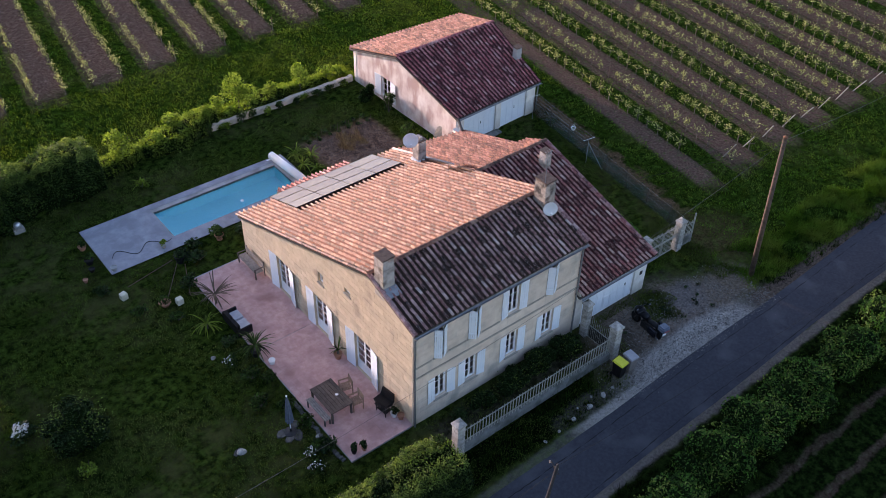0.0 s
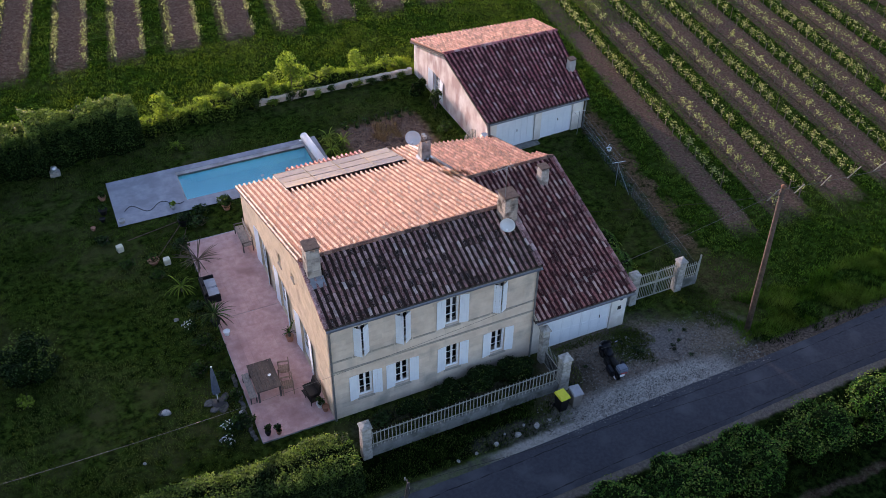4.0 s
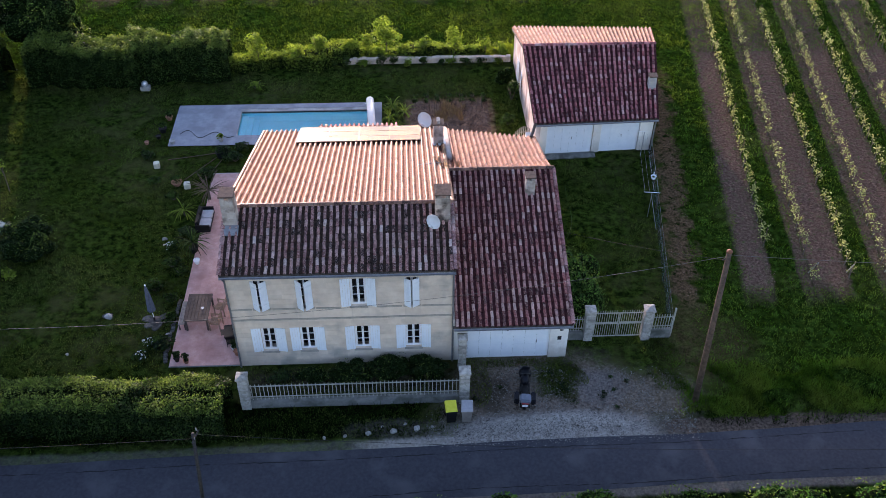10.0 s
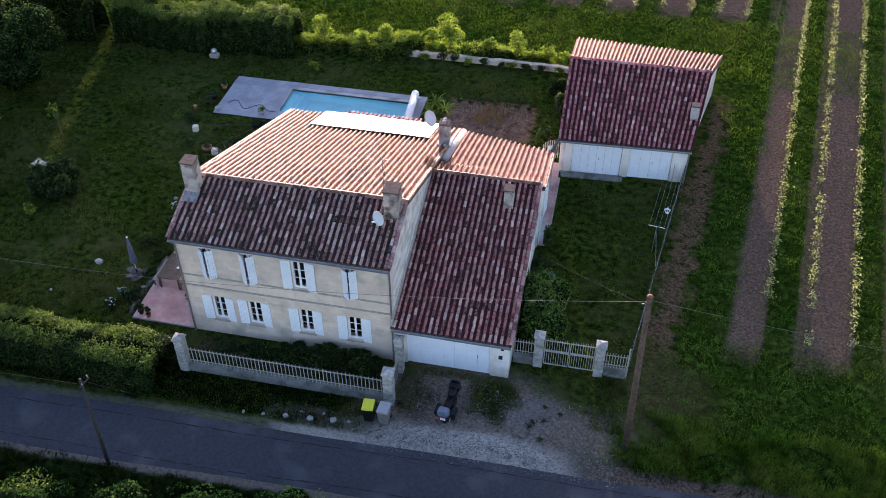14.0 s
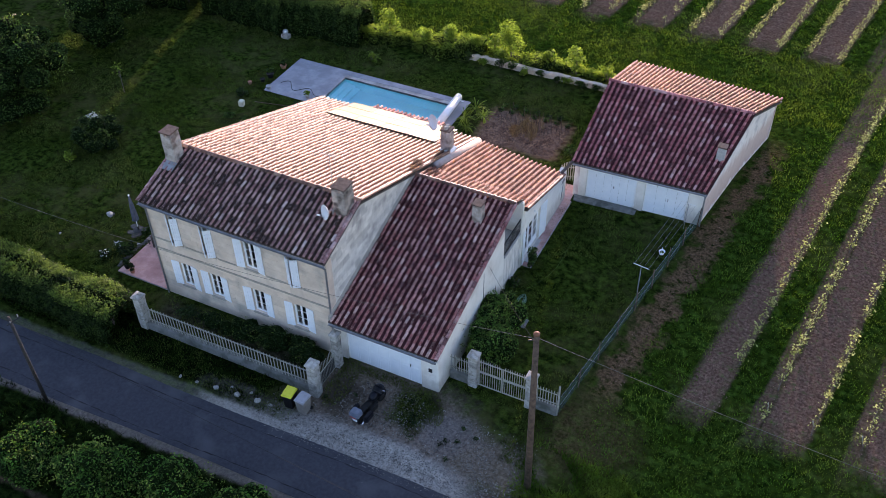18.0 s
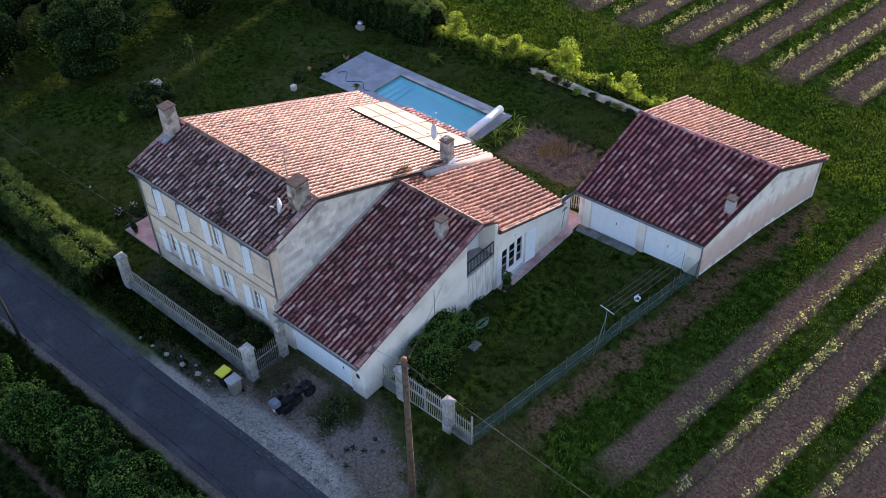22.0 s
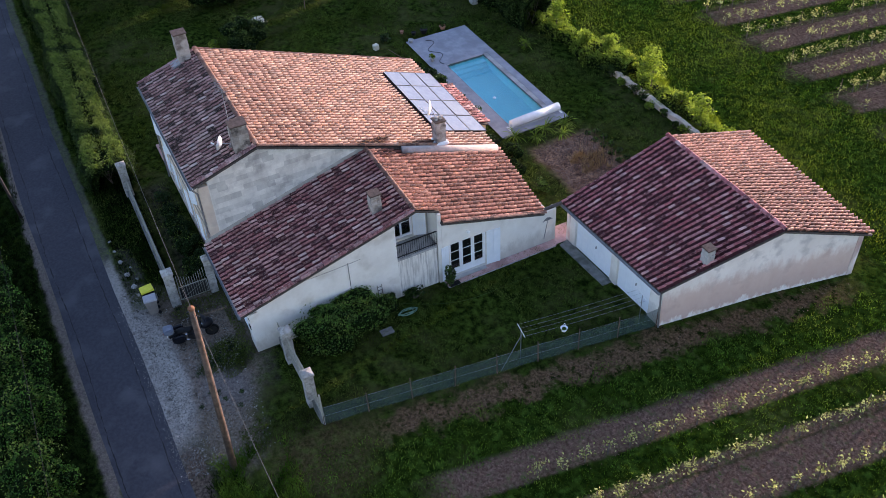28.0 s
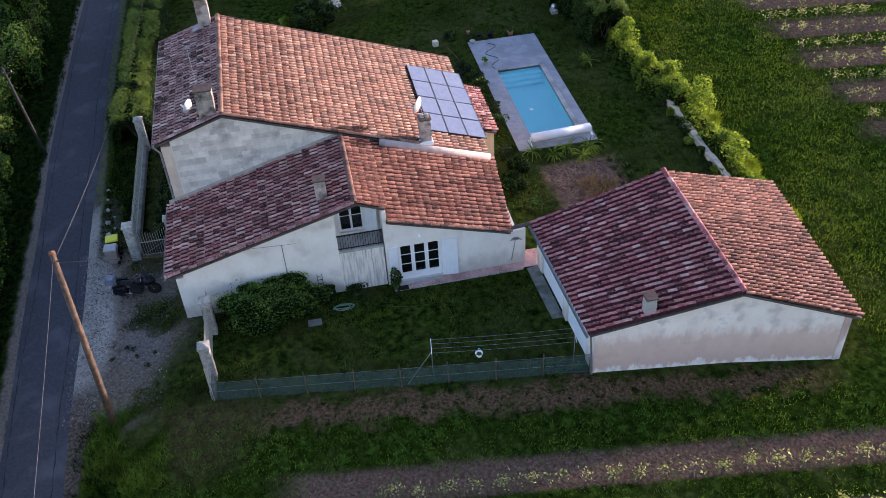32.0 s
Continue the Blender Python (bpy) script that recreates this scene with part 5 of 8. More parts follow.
def chimney(parent, x, y, z0, z1, w, d, material, courses=6, pots=True):
    c = part("chimney", B(x - w / 2, y - d / 2, z0, x + w / 2, y + d / 2, z1 - 0.22, bevel=0.015), material, parent)
    h = (z1 - 0.24 - z0 - 0.3) / courses
    for k in range(courses):
        z = z0 + 0.3 + k * h
        s = 0.012 if k % 2 else 0.02
        cut = w * (0.38 if k % 2 else 0.6)
        cuty = d * (0.6 if k % 2 else 0.4)
        for xa, xb in ((-s, cut - 0.006), (cut + 0.006, w + s)):
            for ya, yb in ((-s, cuty - 0.006), (cuty + 0.006, d + s)):
                part("stone_block", B(x - w / 2 + xa, y - d / 2 + ya, z + 0.008, x - w / 2 + xb, y - d / 2 + yb, z + h - 0.008, bevel=0.01), material, c)
    for sx in (-1, 1):
        part("cap_block", B(x + sx * w / 2 - 0.09 * (1 + sx), y - d / 2, z1 - 0.22, x + sx * w / 2 + 0.09 * (1 - sx), y + d / 2, z1 - 0.07), material, c)
    part("cap_slab", B(x - w / 2 - 0.05, y - d / 2 - 0.05, z1 - 0.07, x + w / 2 + 0.05, y + d / 2 + 0.05, z1, bevel=0.012), CHIM_CAP, c)
    return c


chimney(house, 0.27, 2.32, 5.9, 8.42, 0.55, 0.62, CHIM_P)
chimney(house, 9.47, 2.40, 6.0, 8.26, 0.62, 0.72, CHIM)
chimney(house, 9.70, 12.2, 3.4, 5.18, 0.5, 0.5, CHIM_P, 5)
for s in (-0.11, 0.12):
    part("chimney_pot", lathe(bmesh.new(), ((0.10, 0), (0.09, 0.12), (0.11, 0.14), (0.08, 0.16)), 12, (9.70, 12.2 + s, 5.18)), CHIM_P, house)
chimney(house, 13.97, 6.8, 4.0, 5.62, 0.42, 0.46, CHIM_P, 4)
chimney(out, 22.8, 18.6, 2.8, 3.95, 0.4, 0.4, CONC, 4)
part("flashing", B(9.15, 1.9, 6.62, 9.2, 2.95, 7.0), ZINC, house)
part("lead_apron", hexa(bmesh.new(), [(-0.02, 1.55, 6.62), (0.62, 1.55, 6.62), (0.62, 2.0, 6.78), (-0.02, 2.0, 6.78), (-0.02, 1.55, 6.66), (0.62, 1.55, 6.66), (0.62, 2.0, 6.85), (-0.02, 2.0, 6.85)]), ZINC, house)
part("cement_collar", B(9.35, 11.85, 3.78, 10.1, 12.55, 3.95, bevel=0.03), FRAME, house)

# outbuilding doors, window and gutter
for x0, x1, n in ((16.32, 19.08, 6), (19.57, 21.88, 4)):
    mm = Matrix.Translation((x0, 16.15 + (x0 - 15.6) * 0.0493, 0)) @ Matrix.Rotation(math.atan(0.0493), 4, "Z")
    dr = part("garage_door", frame_ring(bmesh.new(), 0, 0.0, x1 - x0, 2.1, 0.05, 0.1, 0.16), FRAME, out, "white painted wooden garage door")
    dr.matrix_basis = mm
    w = (x1 - x0 - 0.1) / n
    for k in range(n):
        part("leaf", B(0.05 + k * w + 0.004, 0.11, 0.03, 0.05 + (k + 1) * w - 0.004, 0.14, 2.05, bevel=0.005), SHUT, dr)
    part("handle", B((x1 - x0) * 0.55, 0.07, 1.0, (x1 - x0) * 0.55 + 0.03, 0.11, 1.15), METAL_D, dr)
window(out, pose(15.5, 24.0, 0.3, 0, 0, -90), 1.1, 1.5, rows=3, shutters=(174, 174), leaf_w=0.62)
gutter(out, (15.4, 15.78, 2.34), (22.85, 16.12, 2.34))
bm = tube(bmesh.new(), (22.75, 16.3, 2.3), (22.75, 16.45, 0.0), 0.045)
part("downpipe", bm, ZINC, out)

# ---- solar panels lying on the rear slope ----
CELL = mat("solar_cell_glass", (0.140, 0.148, 0.215), (0.170, 0.178, 0.25), 3, 0.22, 0, spec=0.6)
CELL.node_tree.nodes["Principled BSDF"].inputs["IOR"].default_value = 1.8
CELL.node_tree.nodes["Principled BSDF"].inputs["Specular Tint"].default_value = (0.72, 0.86, 1.0, 1)
ALU = mat("dark_anodised_frame", (0.05, 0.05, 0.055), (0.08, 0.08, 0.085), 5, 0.5, 0, metal=0.5)
tilt = math.degrees(math.atan2(R1[1] - R2[1], R2[0] - R1[0]))
first = None
for i in range(4):
    for j in range(3):
        y = 12.55 + (j + 0.5) * 0.975
        z = R1[1] + (y - R1[0]) * (R2[1] - R1[1]) / (R2[0] - R1[0]) + 0.19
        m = pose(2.0 + (i + 0.5) * 1.69, y, z, -tilt + random.uniform(-0.7, 0.7), random.uniform(-0.7, 0.7), 0)
        if first is None:
            first = thing("solar_panel", "grey dark-framed solar panel on the tiled roof", "solar panel", m, "solar panels on the rear roof")
            part("frame", frame_ring(bmesh.new(), -0.84, -0.51, 0.84, 0.51, 0.03, -0.02, 0.02), ALU, first).matrix_basis = pose(0, 0, 0, 90)
            part("glass", B(-0.81, -0.48, 0.0, 0.81, 0.48, 0.012), CELL, first)
        else:
            copy_thing(first, m)


# ---- dishes and aerial ----
DISH = mat("white_dish_paint", (0.62, 0.63, 0.65), (0.70, 0.70, 0.71), 4, 0.4, 0.05, 40)


def dish(x, y, z, r, face, foot, label):
    d = thing("satellite_dish", label, "satellite dish", look((x, y, z), Vector((x, y, z)) - Vector(face)))
    bm = bmesh.new()
    prof = [(0.02, 0.0), (r * 0.35, 0.02), (r * 0.7, 0.07), (r, 0.15), (r * 1.01, 0.16), (r, 0.165), (r * 0.7, 0.085), (r * 0.35, 0.035), (0.02, 0.015)]
    lathe(bm, prof, 28)
    part("reflector", bm, DISH, d, smooth=True)
    part("arm", tube(bmesh.new(), (0, -r * 0.95, 0.1), (0, -r * 0.25, 0.55 * r + 0.25), 0.012), ZINC, d)
    part("receiver", tube(bmesh.new(), (0, -r * 0.3, 0.5 * r + 0.2), (0, -r * 0.15, 0.62 * r + 0.3), 0.035), FRAME, d)
    inv = d.matrix_basis.inverted()
    part("bracket", tube(bmesh.new(), inv @ Vector((x, y, z)), inv @ Vector(foot), 0.02), ZINC, d)
    return d


dish(9.05, 12.15, 5.40, 0.42, (-0.52, -0.83, 0.20), (9.5, 12.2, 5.05), "white satellite dish on the rear chimney")
dish(9.12, 1.65, 7.15, 0.34, (-0.52, -0.83, 0.20), (9.3, 2.1, 7.1), "white satellite dish on the front chimney")
ant = thing("tv_aerial", "thin metal television aerial on the chimney", "aerial", pose(9.17, 2.15, 7.6))
part("mast", tube(bmesh.new(), (0, 0, -0.6), (0, 0, 2.3), 0.016), ZINC, ant)
part("boom", tube(bmesh.new(), (-0.75, -0.1, 2.25), (0.35, 0.05, 2.25), 0.01), ZINC, ant)
for k in range(7):
    x = -0.7 + k * 0.16
    part("element", tube(bmesh.new(), (x, -0.1 + 0.0136 * k - 0.22, 2.25), (x, -0.1 + 0.0136 * k + 0.22, 2.25), 0.006, n=5), ZINC, ant)


# ---- planting ----
LEAF_M = mat("deep_green_leaf", (0.006, 0.018, 0.005), (0.052, 0.088, 0.018), 1.9, 0.55, 0, rnd=0.7, spec=0.14, trans=0.28)
hedge("hedge", "clipped green laurel hedge beside the lane", (-42, -2.2), (-0.1, -3.05), 2.5, 1.85, LEAF_M, seed=11, density=420, tips=0.75, size=0.09, rough=0.22, top_var=0.2)
for hx0, hy0, hx1, hy1, sd, hh_ in ((-36, 25.2, -25.8, 25.5, 14, 2.6), (-23.2, 25.5, -18.1, 25.8, 15, 2.6), (-16.6, 25.8, -9.4, 26.0, 12, 2.7), (-10.0, 26.0, -3.6, 26.4, 18, 3.0)):
    hedge("hedge", "tall dense dark garden hedge behind the lawn", (hx0, hy0), (hx1, hy1), 3.2, hh_, LEAF_H, seed=sd, size=0.10, density=340, tips=0.9, rough=0.4, top_var=0.35)
hedge("hedge", "loose young leafy hedge along the back wall", (-4.2, 26.6), (4.9, 27.9), 1.5, 1.05, LEAF_Y, seed=13, density=280, tips=0.9, rough=0.8, top_var=0.6)
hedge("hedge", "ragged young hedge growing over the garden wall", (4.6, 27.95), (13.6, 28.15), 1.2, 0.6, LEAF_Y, seed=16, density=210, tips=0.9, rough=0.8, top_var=0.9)
for x, y, h, r, n, sd in ((-1.8, 26.6, 2.9, 0.9, 900, 21), (0.6, 27.2, 1.7, 0.7, 500, 22), (6.8, 27.9, 3.2, 1.1, 1200, 23), (11.5, 27.9, 2.3, 0.8, 700, 24), (4.2, 27.9, 1.5, 0.7, 400, 25), (9.3, 28.2, 1.5, 0.6, 400, 26), (13.6, 27.9, 1.4, 0.6, 350, 27), (2.2, 28.0, 1.9, 0.7, 700, 403), (5.4, 28.4, 1.6, 0.7, 500, 405)):
    tree("fruit_tree", "slender young fruit tree with fresh leaves", x, y, h, r, LEAF_Y, int(n * 1.5), 0.075, 0.045, sd, 0.8)
for x, y, h, r, n, mt, sd in ((-19.6, 9.6, 5.0, 3.3, 16000, LEAF_H, 31), (-20.0, 18.6, 6.2, 3.0, 12000, LEAF_H, 32), (-15.6, 28.4, 5.6, 2.4, 9000, LEAF_H, 33), (-25.6, 11.6, 6.0, 3.0, 8000, LEAF_D, 34), (-20.9, 24.6, 6.5, 2.5, 9000, LEAF_H, 35), (-23.5, 4.0, 5.0, 2.4, 5000, LEAF_H, 36), (-29.0, 9.0, 6.0, 3.0, 6000, LEAF_D, 37)):
    tree("garden_tree", "leafy dark green garden tree on the lawn", x, y, h, r, mt, n, 0.14, 0.16, sd, 0.96)
tree("sapling", "thin bare-stemmed sapling on the lawn", -14.65, 13.7, 2.2, 0.4, LEAF_Y, 60, 0.08, 0.03, 41, 0.5)
PALELEAF = mat("pale_willow_leaf", (0.10, 0.10, 0.05), (0.26, 0.25, 0.14), 1.4, 0.7, 0, rnd=0.5, spec=0.06, trans=0.45)
tree("willow", "pale grey-green willow behind the garden hedge", -17.9, 30.2, 5.6, 3.0, PALELEAF, 6500, 0.10, 0.16, 39, 0.66)
bush("shrub", "dark rounded shrub on the lawn", -12.0, 8.5, 1.5, 1.4, 1.7, LEAF_D, 4200, 0.09, 42)
bush("shrub", "low yellow-green shrub on the lawn", -12.4, 6.3, 0.4, 0.4, 0.9, LEAF_Y, 350, 0.08, 43)
FLOWER = mat("white_petals", (0.62, 0.62, 0.58), (0.75, 0.74, 0.70), 5, 0.8, 0)
rng0 = np.random.default_rng(5)
wf = thing("flower_clump", "clump of white flowers on the lawn", "flowers", pose(-13.9, 10.0, 0))
part("foliage", leaf_cloud(lump_points(rng0, 500, (0, 0, 0.25), (0.7, 0.6, 0.35)), 0.08, rng0), LEAF_D, wf)
tagged(part("petals", leaf_cloud(lump_points(rng0, 130, (0, 0, 0.42), (0.65, 0.55, 0.3)), 0.07, rng0), FLOWER, wf), kind="stuff")
for x, y in ((-4.45, 1.45), (-4.7, 0.6), (-4.6, 8.3)):
    wf = thing("flower_clump", "small clump of white flowers in the border", "flowers", pose(x, y, 0))
    part("foliage", leaf_cloud(lump_points(rng0, 220, (0, 0, 0.2), (0.4, 0.4, 0.28)), 0.07, rng0), LEAF_H, wf)
    tagged(part("petals", leaf_cloud(lump_points(rng0, 40, (0, 0, 0.32), (0.36, 0.36, 0.25)), 0.05, rng0), FLOWER, wf), kind="stuff")

# across the lane
LEAF_R = mat("roadside_leaf", (0.006, 0.026, 0.005), (0.082, 0.180, 0.030), 2.4, 0.55, 0, rnd=0.7, spec=0.14, trans=0.4)
for x, y, rx, h, mt, n, sd in ((-14.8, -10.6, 2.2, 4.2, LEAF_R, 6000, 51), (-9.6, -10.2, 2.0, 3.4, LEAF_R, 4500, 52), (-5.4, -11.4, 2.0, 2.4, LEAF_R, 4500, 53), (-2.2, -11.1, 1.4, 1.7, LEAF_R, 3000, 54), (1.6, -10.9, 1.4, 1.6, LEAF_R, 3000, 55), (4.9, -10.6, 1.9, 2.2, LEAF_R, 4600, 56), (8.5, -9.9, 1.6, 2.2, LEAF_R, 3600, 57),
                               (11.6, -9.9, 1.8, 2.1, LEAF_R, 4400, 58), (14.8, -9.8, 1.9, 2.2, LEAF_R, 4600, 59), (18.4, -9.9, 1.7, 2.2, LEAF_R, 3800, 60), (22.3, -9.8, 1.9, 2.5, LEAF_R, 4200, 61), (26.5, -9.8, 1.9, 2.4, LEAF_R, 4000, 62), (31, -10, 2, 2.4, LEAF_R, 3500, 63)):
    bush("roadside_bush", "tall wild leafy bush beside the lane", x, y, rx * 1.12, 1.5, h, mt, int(n * 1.4), 0.11, sd)
for x, y, rx, ry, h, n, sd in ((5.2, -0.85, 1.1, 0.75, 0.75, 1700, 71), (6.9, -0.8, 1.1, 0.8, 0.95, 2100, 72), (8.6, -0.85, 1.0, 0.8, 0.9, 2000, 73), (3.4, -0.9, 0.8, 0.6, 0.5, 900, 74), (1.9, -0.9, 0.6, 0.5, 0.4, 500, 79)):
    bush("shrub", "low dark shrub against the house front", x, y, rx, ry, h, LEAF_D, n, 0.06, sd)
LEAF_S = mat("glossy_shrub_leaf", (0.022, 0.060, 0.010), (0.112, 0.215, 0.036), 2.2, 0.5, 0, rnd=0.6, spec=0.2, trans=0.3)
bush("shrub", "dense rounded fresh green shrub by the garage wall", 16.2, 3.8, 1.25, 2.55, 2.0, LEAF_S, 9000, 0.085, 75)
bush("shrub", "dark shrub against the whitewashed wall", 15.65, 6.3, 0.5, 0.6, 0.9, LEAF_D, 700, 0.06, 76)
bush("shrub", "dark shrub against the whitewashed wall", 15.6, 7.7, 0.4, 0.7, 0.6, LEAF_H, 500, 0.06, 77)
bush("climbing_shrub", "green shrub climbing beside the french door", 15.75, 9.5, 0.3, 0.35, 1.5, LEAF_H, 600, 0.06, 78)
for x, y, rx, h, mt, n, sd in ((8.2, 17.2, 0.9, 0.8, LEAF_H, 800, 83), (9.6, 16.6, 0.9, 0.9, LEAF_H, 800, 84), (6.6, 17.0, 0.6, 0.6, LEAF_D, 500, 85), (-0.5, 17.3, 0.6, 0.8, LEAF_H, 600, 86),
                               (-1.9, 17.4, 0.6, 0.5, LEAF_D, 500, 87), (-3.0, 16.8, 0.6, 0.7, LEAF_D, 500, 88), (0.8, 16.8, 0.6, 0.6, LEAF_D, 400, 89), (-1.8, 24.2, 0.5, 0.7, LEAF_Y, 350, 90), (11.6, 17.2, 0.6, 0.6, LEAF_H, 500, 91), (-4.8, 5.2, 0.6, 0.7, LEAF_H, 450, 92), (-4.0, 1.6, 0.5, 0.5, LEAF_H, 400, 93), (-3.7, 6.3, 0.4, 0.5, LEAF_H, 300, 94),
                               (-6.5, 14.2, 0.5, 0.4, LEAF_H, 300, 95), (-5.2, 12.6, 0.5, 0.5, LEAF_H, 300, 96), (-7.4, 16.7, 0.5, 0.5, LEAF_D, 350, 97), (14.6, 24.5, 0.7, 1.1, LEAF_H, 700, 98), (14.9, 22.3, 0.5, 1.5, LEAF_H, 600, 99), (14.4, 19.5, 0.6, 0.8, LEAF_H, 500, 100), (-3.75, 3.0, 0.45, 0.5, LEAF_H, 350, 101), (-3.9, 4.4, 0.5, 0.45, LEAF_H, 300, 102), (-3.7, 1.2, 0.5, 0.55, LEAF_D, 400, 103), (-4.2, 6.9, 0.6, 0.6, LEAF_H, 450, 104), (-4.0, 9.6, 0.5, 0.5, LEAF_D, 350, 105), (-3.6, 14.6, 0.6, 0.7, LEAF_D, 450, 106), (-2.2, 16.2, 0.7, 0.6, LEAF_D, 450, 107), (1.9, 17.4, 0.6, 0.6, LEAF_D, 400, 108), (3.6, 17.3, 0.7, 0.7, LEAF_H, 450, 109)):
    bush("garden_shrub", "small leafy shrub in the garden border", x, y, rx, rx * 0.85, h, mt, n, 0.07, sd)


def palm(x, y, z, h, n, material, label, seed, droop=0.5, ln=0.9):
    rng = random.Random(seed)
    t = thing("palm", label, "plant", pose(x, y, z))
    part("stem", tube(bmesh.new(), (0, 0, 0), (0, 0, h), 0.07, 0.05), BARK, t)
    for k in range(int(n * 1.5)):
        a = k * 2.4 + rng.random() * 0.7
        up = rng.uniform(0.1, 1.2)
        ln_k = ln * rng.uniform(0.6, 1.2)
        bm = bmesh.new()
        prev = None
        for i in range(6):
            s = i / 5
            r = ln_k * s
            c = Vector((math.cos(a) * r, math.sin(a) * r, h + up * s - droop * 1.6 * s * s))
            w = 0.034 * (1 - s) ** 0.7 * (0.4 + s) + 0.006
            q = Vector((-math.sin(a), math.cos(a), 0)) * w
            cur = [bm.verts.new(c - q - Vector((0, 0, w * 0.4))), bm.verts.new(c), bm.verts.new(c + q - Vector((0, 0, w * 0.4)))]
            if prev:
                bm.faces.new((prev[0], cur[0], cur[1], prev[1]))
                bm.faces.new((prev[1], cur[1], cur[2], prev[2]))
            prev = cur
        part("frond", bm, material, t)
    return t


DRY = mat("dry_frond", (0.075, 0.055, 0.035), (0.14, 0.10, 0.065), 4, 0.9, 0)
palm(-3.15, 12.5, 0, 0.7, 30, DRY, "dried brown palm beside the terrace", 3, 0.25, 1.1)
palm(-4.35, 11.2, 0, 0.3, 26, LEAF_Y, "green fern-like palm beside the terrace", 4, 0.5, 0.9)
palm(-3.35, 8.1, 0.35, 0.35, 34, LEAF_H, "green potted palm on the terrace edge", 5, 0.45, 0.95)
palm(-0.35, 5.5, 0.4, 0.2, 9, LEAF_H, "small potted plant by the terrace door", 6, 0.2, 0.4)
palm(-1.8, 24.3, 0.0, 0.2, 12, LEAF_Y, "spiky yellow-green plant on the lawn", 7, 0.3, 0.7)
for x, y, n_, sd in ((7.15, 21.5, 34, 8), (6.95, 20.3, 30, 9), (7.4, 19.4, 26, 10), (6.85, 18.4, 22, 11), (7.9, 20.9, 24, 12)):
    palm(x, y, 0.0, 0.15, n_, LEAF_Y, "tall yellow-green grassy clump by the pool cover", sd, 0.45, 0.75)

# ---- vineyards ----


def vineyard(name, label, ks, y0, y1, u0, seed, keep=1.0):
    rng = np.random.default_rng(seed)
    L_, posts, trunks = [], bmesh.new(), bmesh.new()
    for k in ks:
        ya = y0(k) if callable(y0) else y0
        y = ya
        while y < y1:
            x = u0 + 27.8 + 2.02 * k + 0.135 * (y - 13.8)
            if rng.random() < 0.93 * keep:
                n = int(rng.uniform(24, 80))
                p = rng.normal(size=(n, 3)) * (0.12, rng.uniform(0.12, 0.3), 0.16) + (x, y, rng.uniform(0.6, 0.8))
                L_.append(p)
                tube(trunks, (x, y, -0.05), (x + rng.uniform(-0.05, 0.05), y + rng.uniform(-0.08, 0.08), 0.55), 0.035, 0.025, 4)
                tube(trunks, (x, y, 0.5), (x + 0.06, y + 0.35, 0.68), 0.02, 0.012, 4)
                tube(trunks, (x, y, 0.5), (x - 0.04, y - 0.35, 0.68), 0.02, 0.012, 4)
            y += 1.0
        y = ya
        while y < y1:
            x = u0 + 27.8 + 2.02 * k + 0.135 * (y - 13.8)
            tube(posts, (x, y, -0.1), (x + rng.uniform(-0.05, 0.05), y + rng.uniform(-0.05, 0.05), rng.uniform(1.05, 1.3)), 0.028, 0.024, 4)
            y += 4.0
    v = thing(name, label, "vineyard", kind="stuff")
    part("vine_leaves", leaf_cloud(np.concatenate(L_), 0.062, rng), LEAF_V, v)
    part("vine_stems", trunks, BARK, v)
    part("vine_stakes", posts, POLE, v)


vineyard("vineyard", "rows of young staked vines beside the house", range(0, 18), lambda k: 7.5 + 0.25 * k if k < 1 else 4.6 + 0.1 * k, 72, 0.0, 61)
vineyard("vineyard", "rows of young staked vines behind the meadow", range(-23, -1), 37.2, 78, 0.0, 62)

STAKE = mat("pale_split_stake", (0.30, 0.27, 0.22), (0.43, 0.40, 0.34), 6, 0.7, 0.3, 50)
for k in range(1, 18):
    x = 27.8 + 2.02 * k + 0.135 * (5.4 - 13.8)
    st_ = part("row_end_post", tube(bmesh.new(), (0, 0, -0.15), (-0.22, -0.78, 1.28 + 0.1 * math.sin(k * 2.1)), 0.036, 0.03, 6), STAKE)
    st_.matrix_basis = pose(x, 5.4 - 0.04 * k, 0, 0, 0, 8 * math.sin(k * 1.7))
    tagged(st_, "pale leaning stake at the end of a vine row", "stake", "vine row end stakes")

# ---- grass ----
GRASS1 = mat("lawn_blades", (0.008, 0.018, 0.002), (0.096, 0.152, 0.027), 0.5, 0.9, 0, c3=(0.128, 0.146, 0.042), s3=0.26, t3=0.56, w3=0.14, rnd=0.4, spec=0.0, trans=0.45)
GRASS2 = mat("meadow_blades", (0.006, 0.024, 0.002), (0.102, 0.196, 0.025), 0.8, 0.8, 0, c3=(0.158, 0.210, 0.036), s3=0.45, t3=0.58, w3=0.14, rnd=0.4, spec=0.0, trans=0.3)


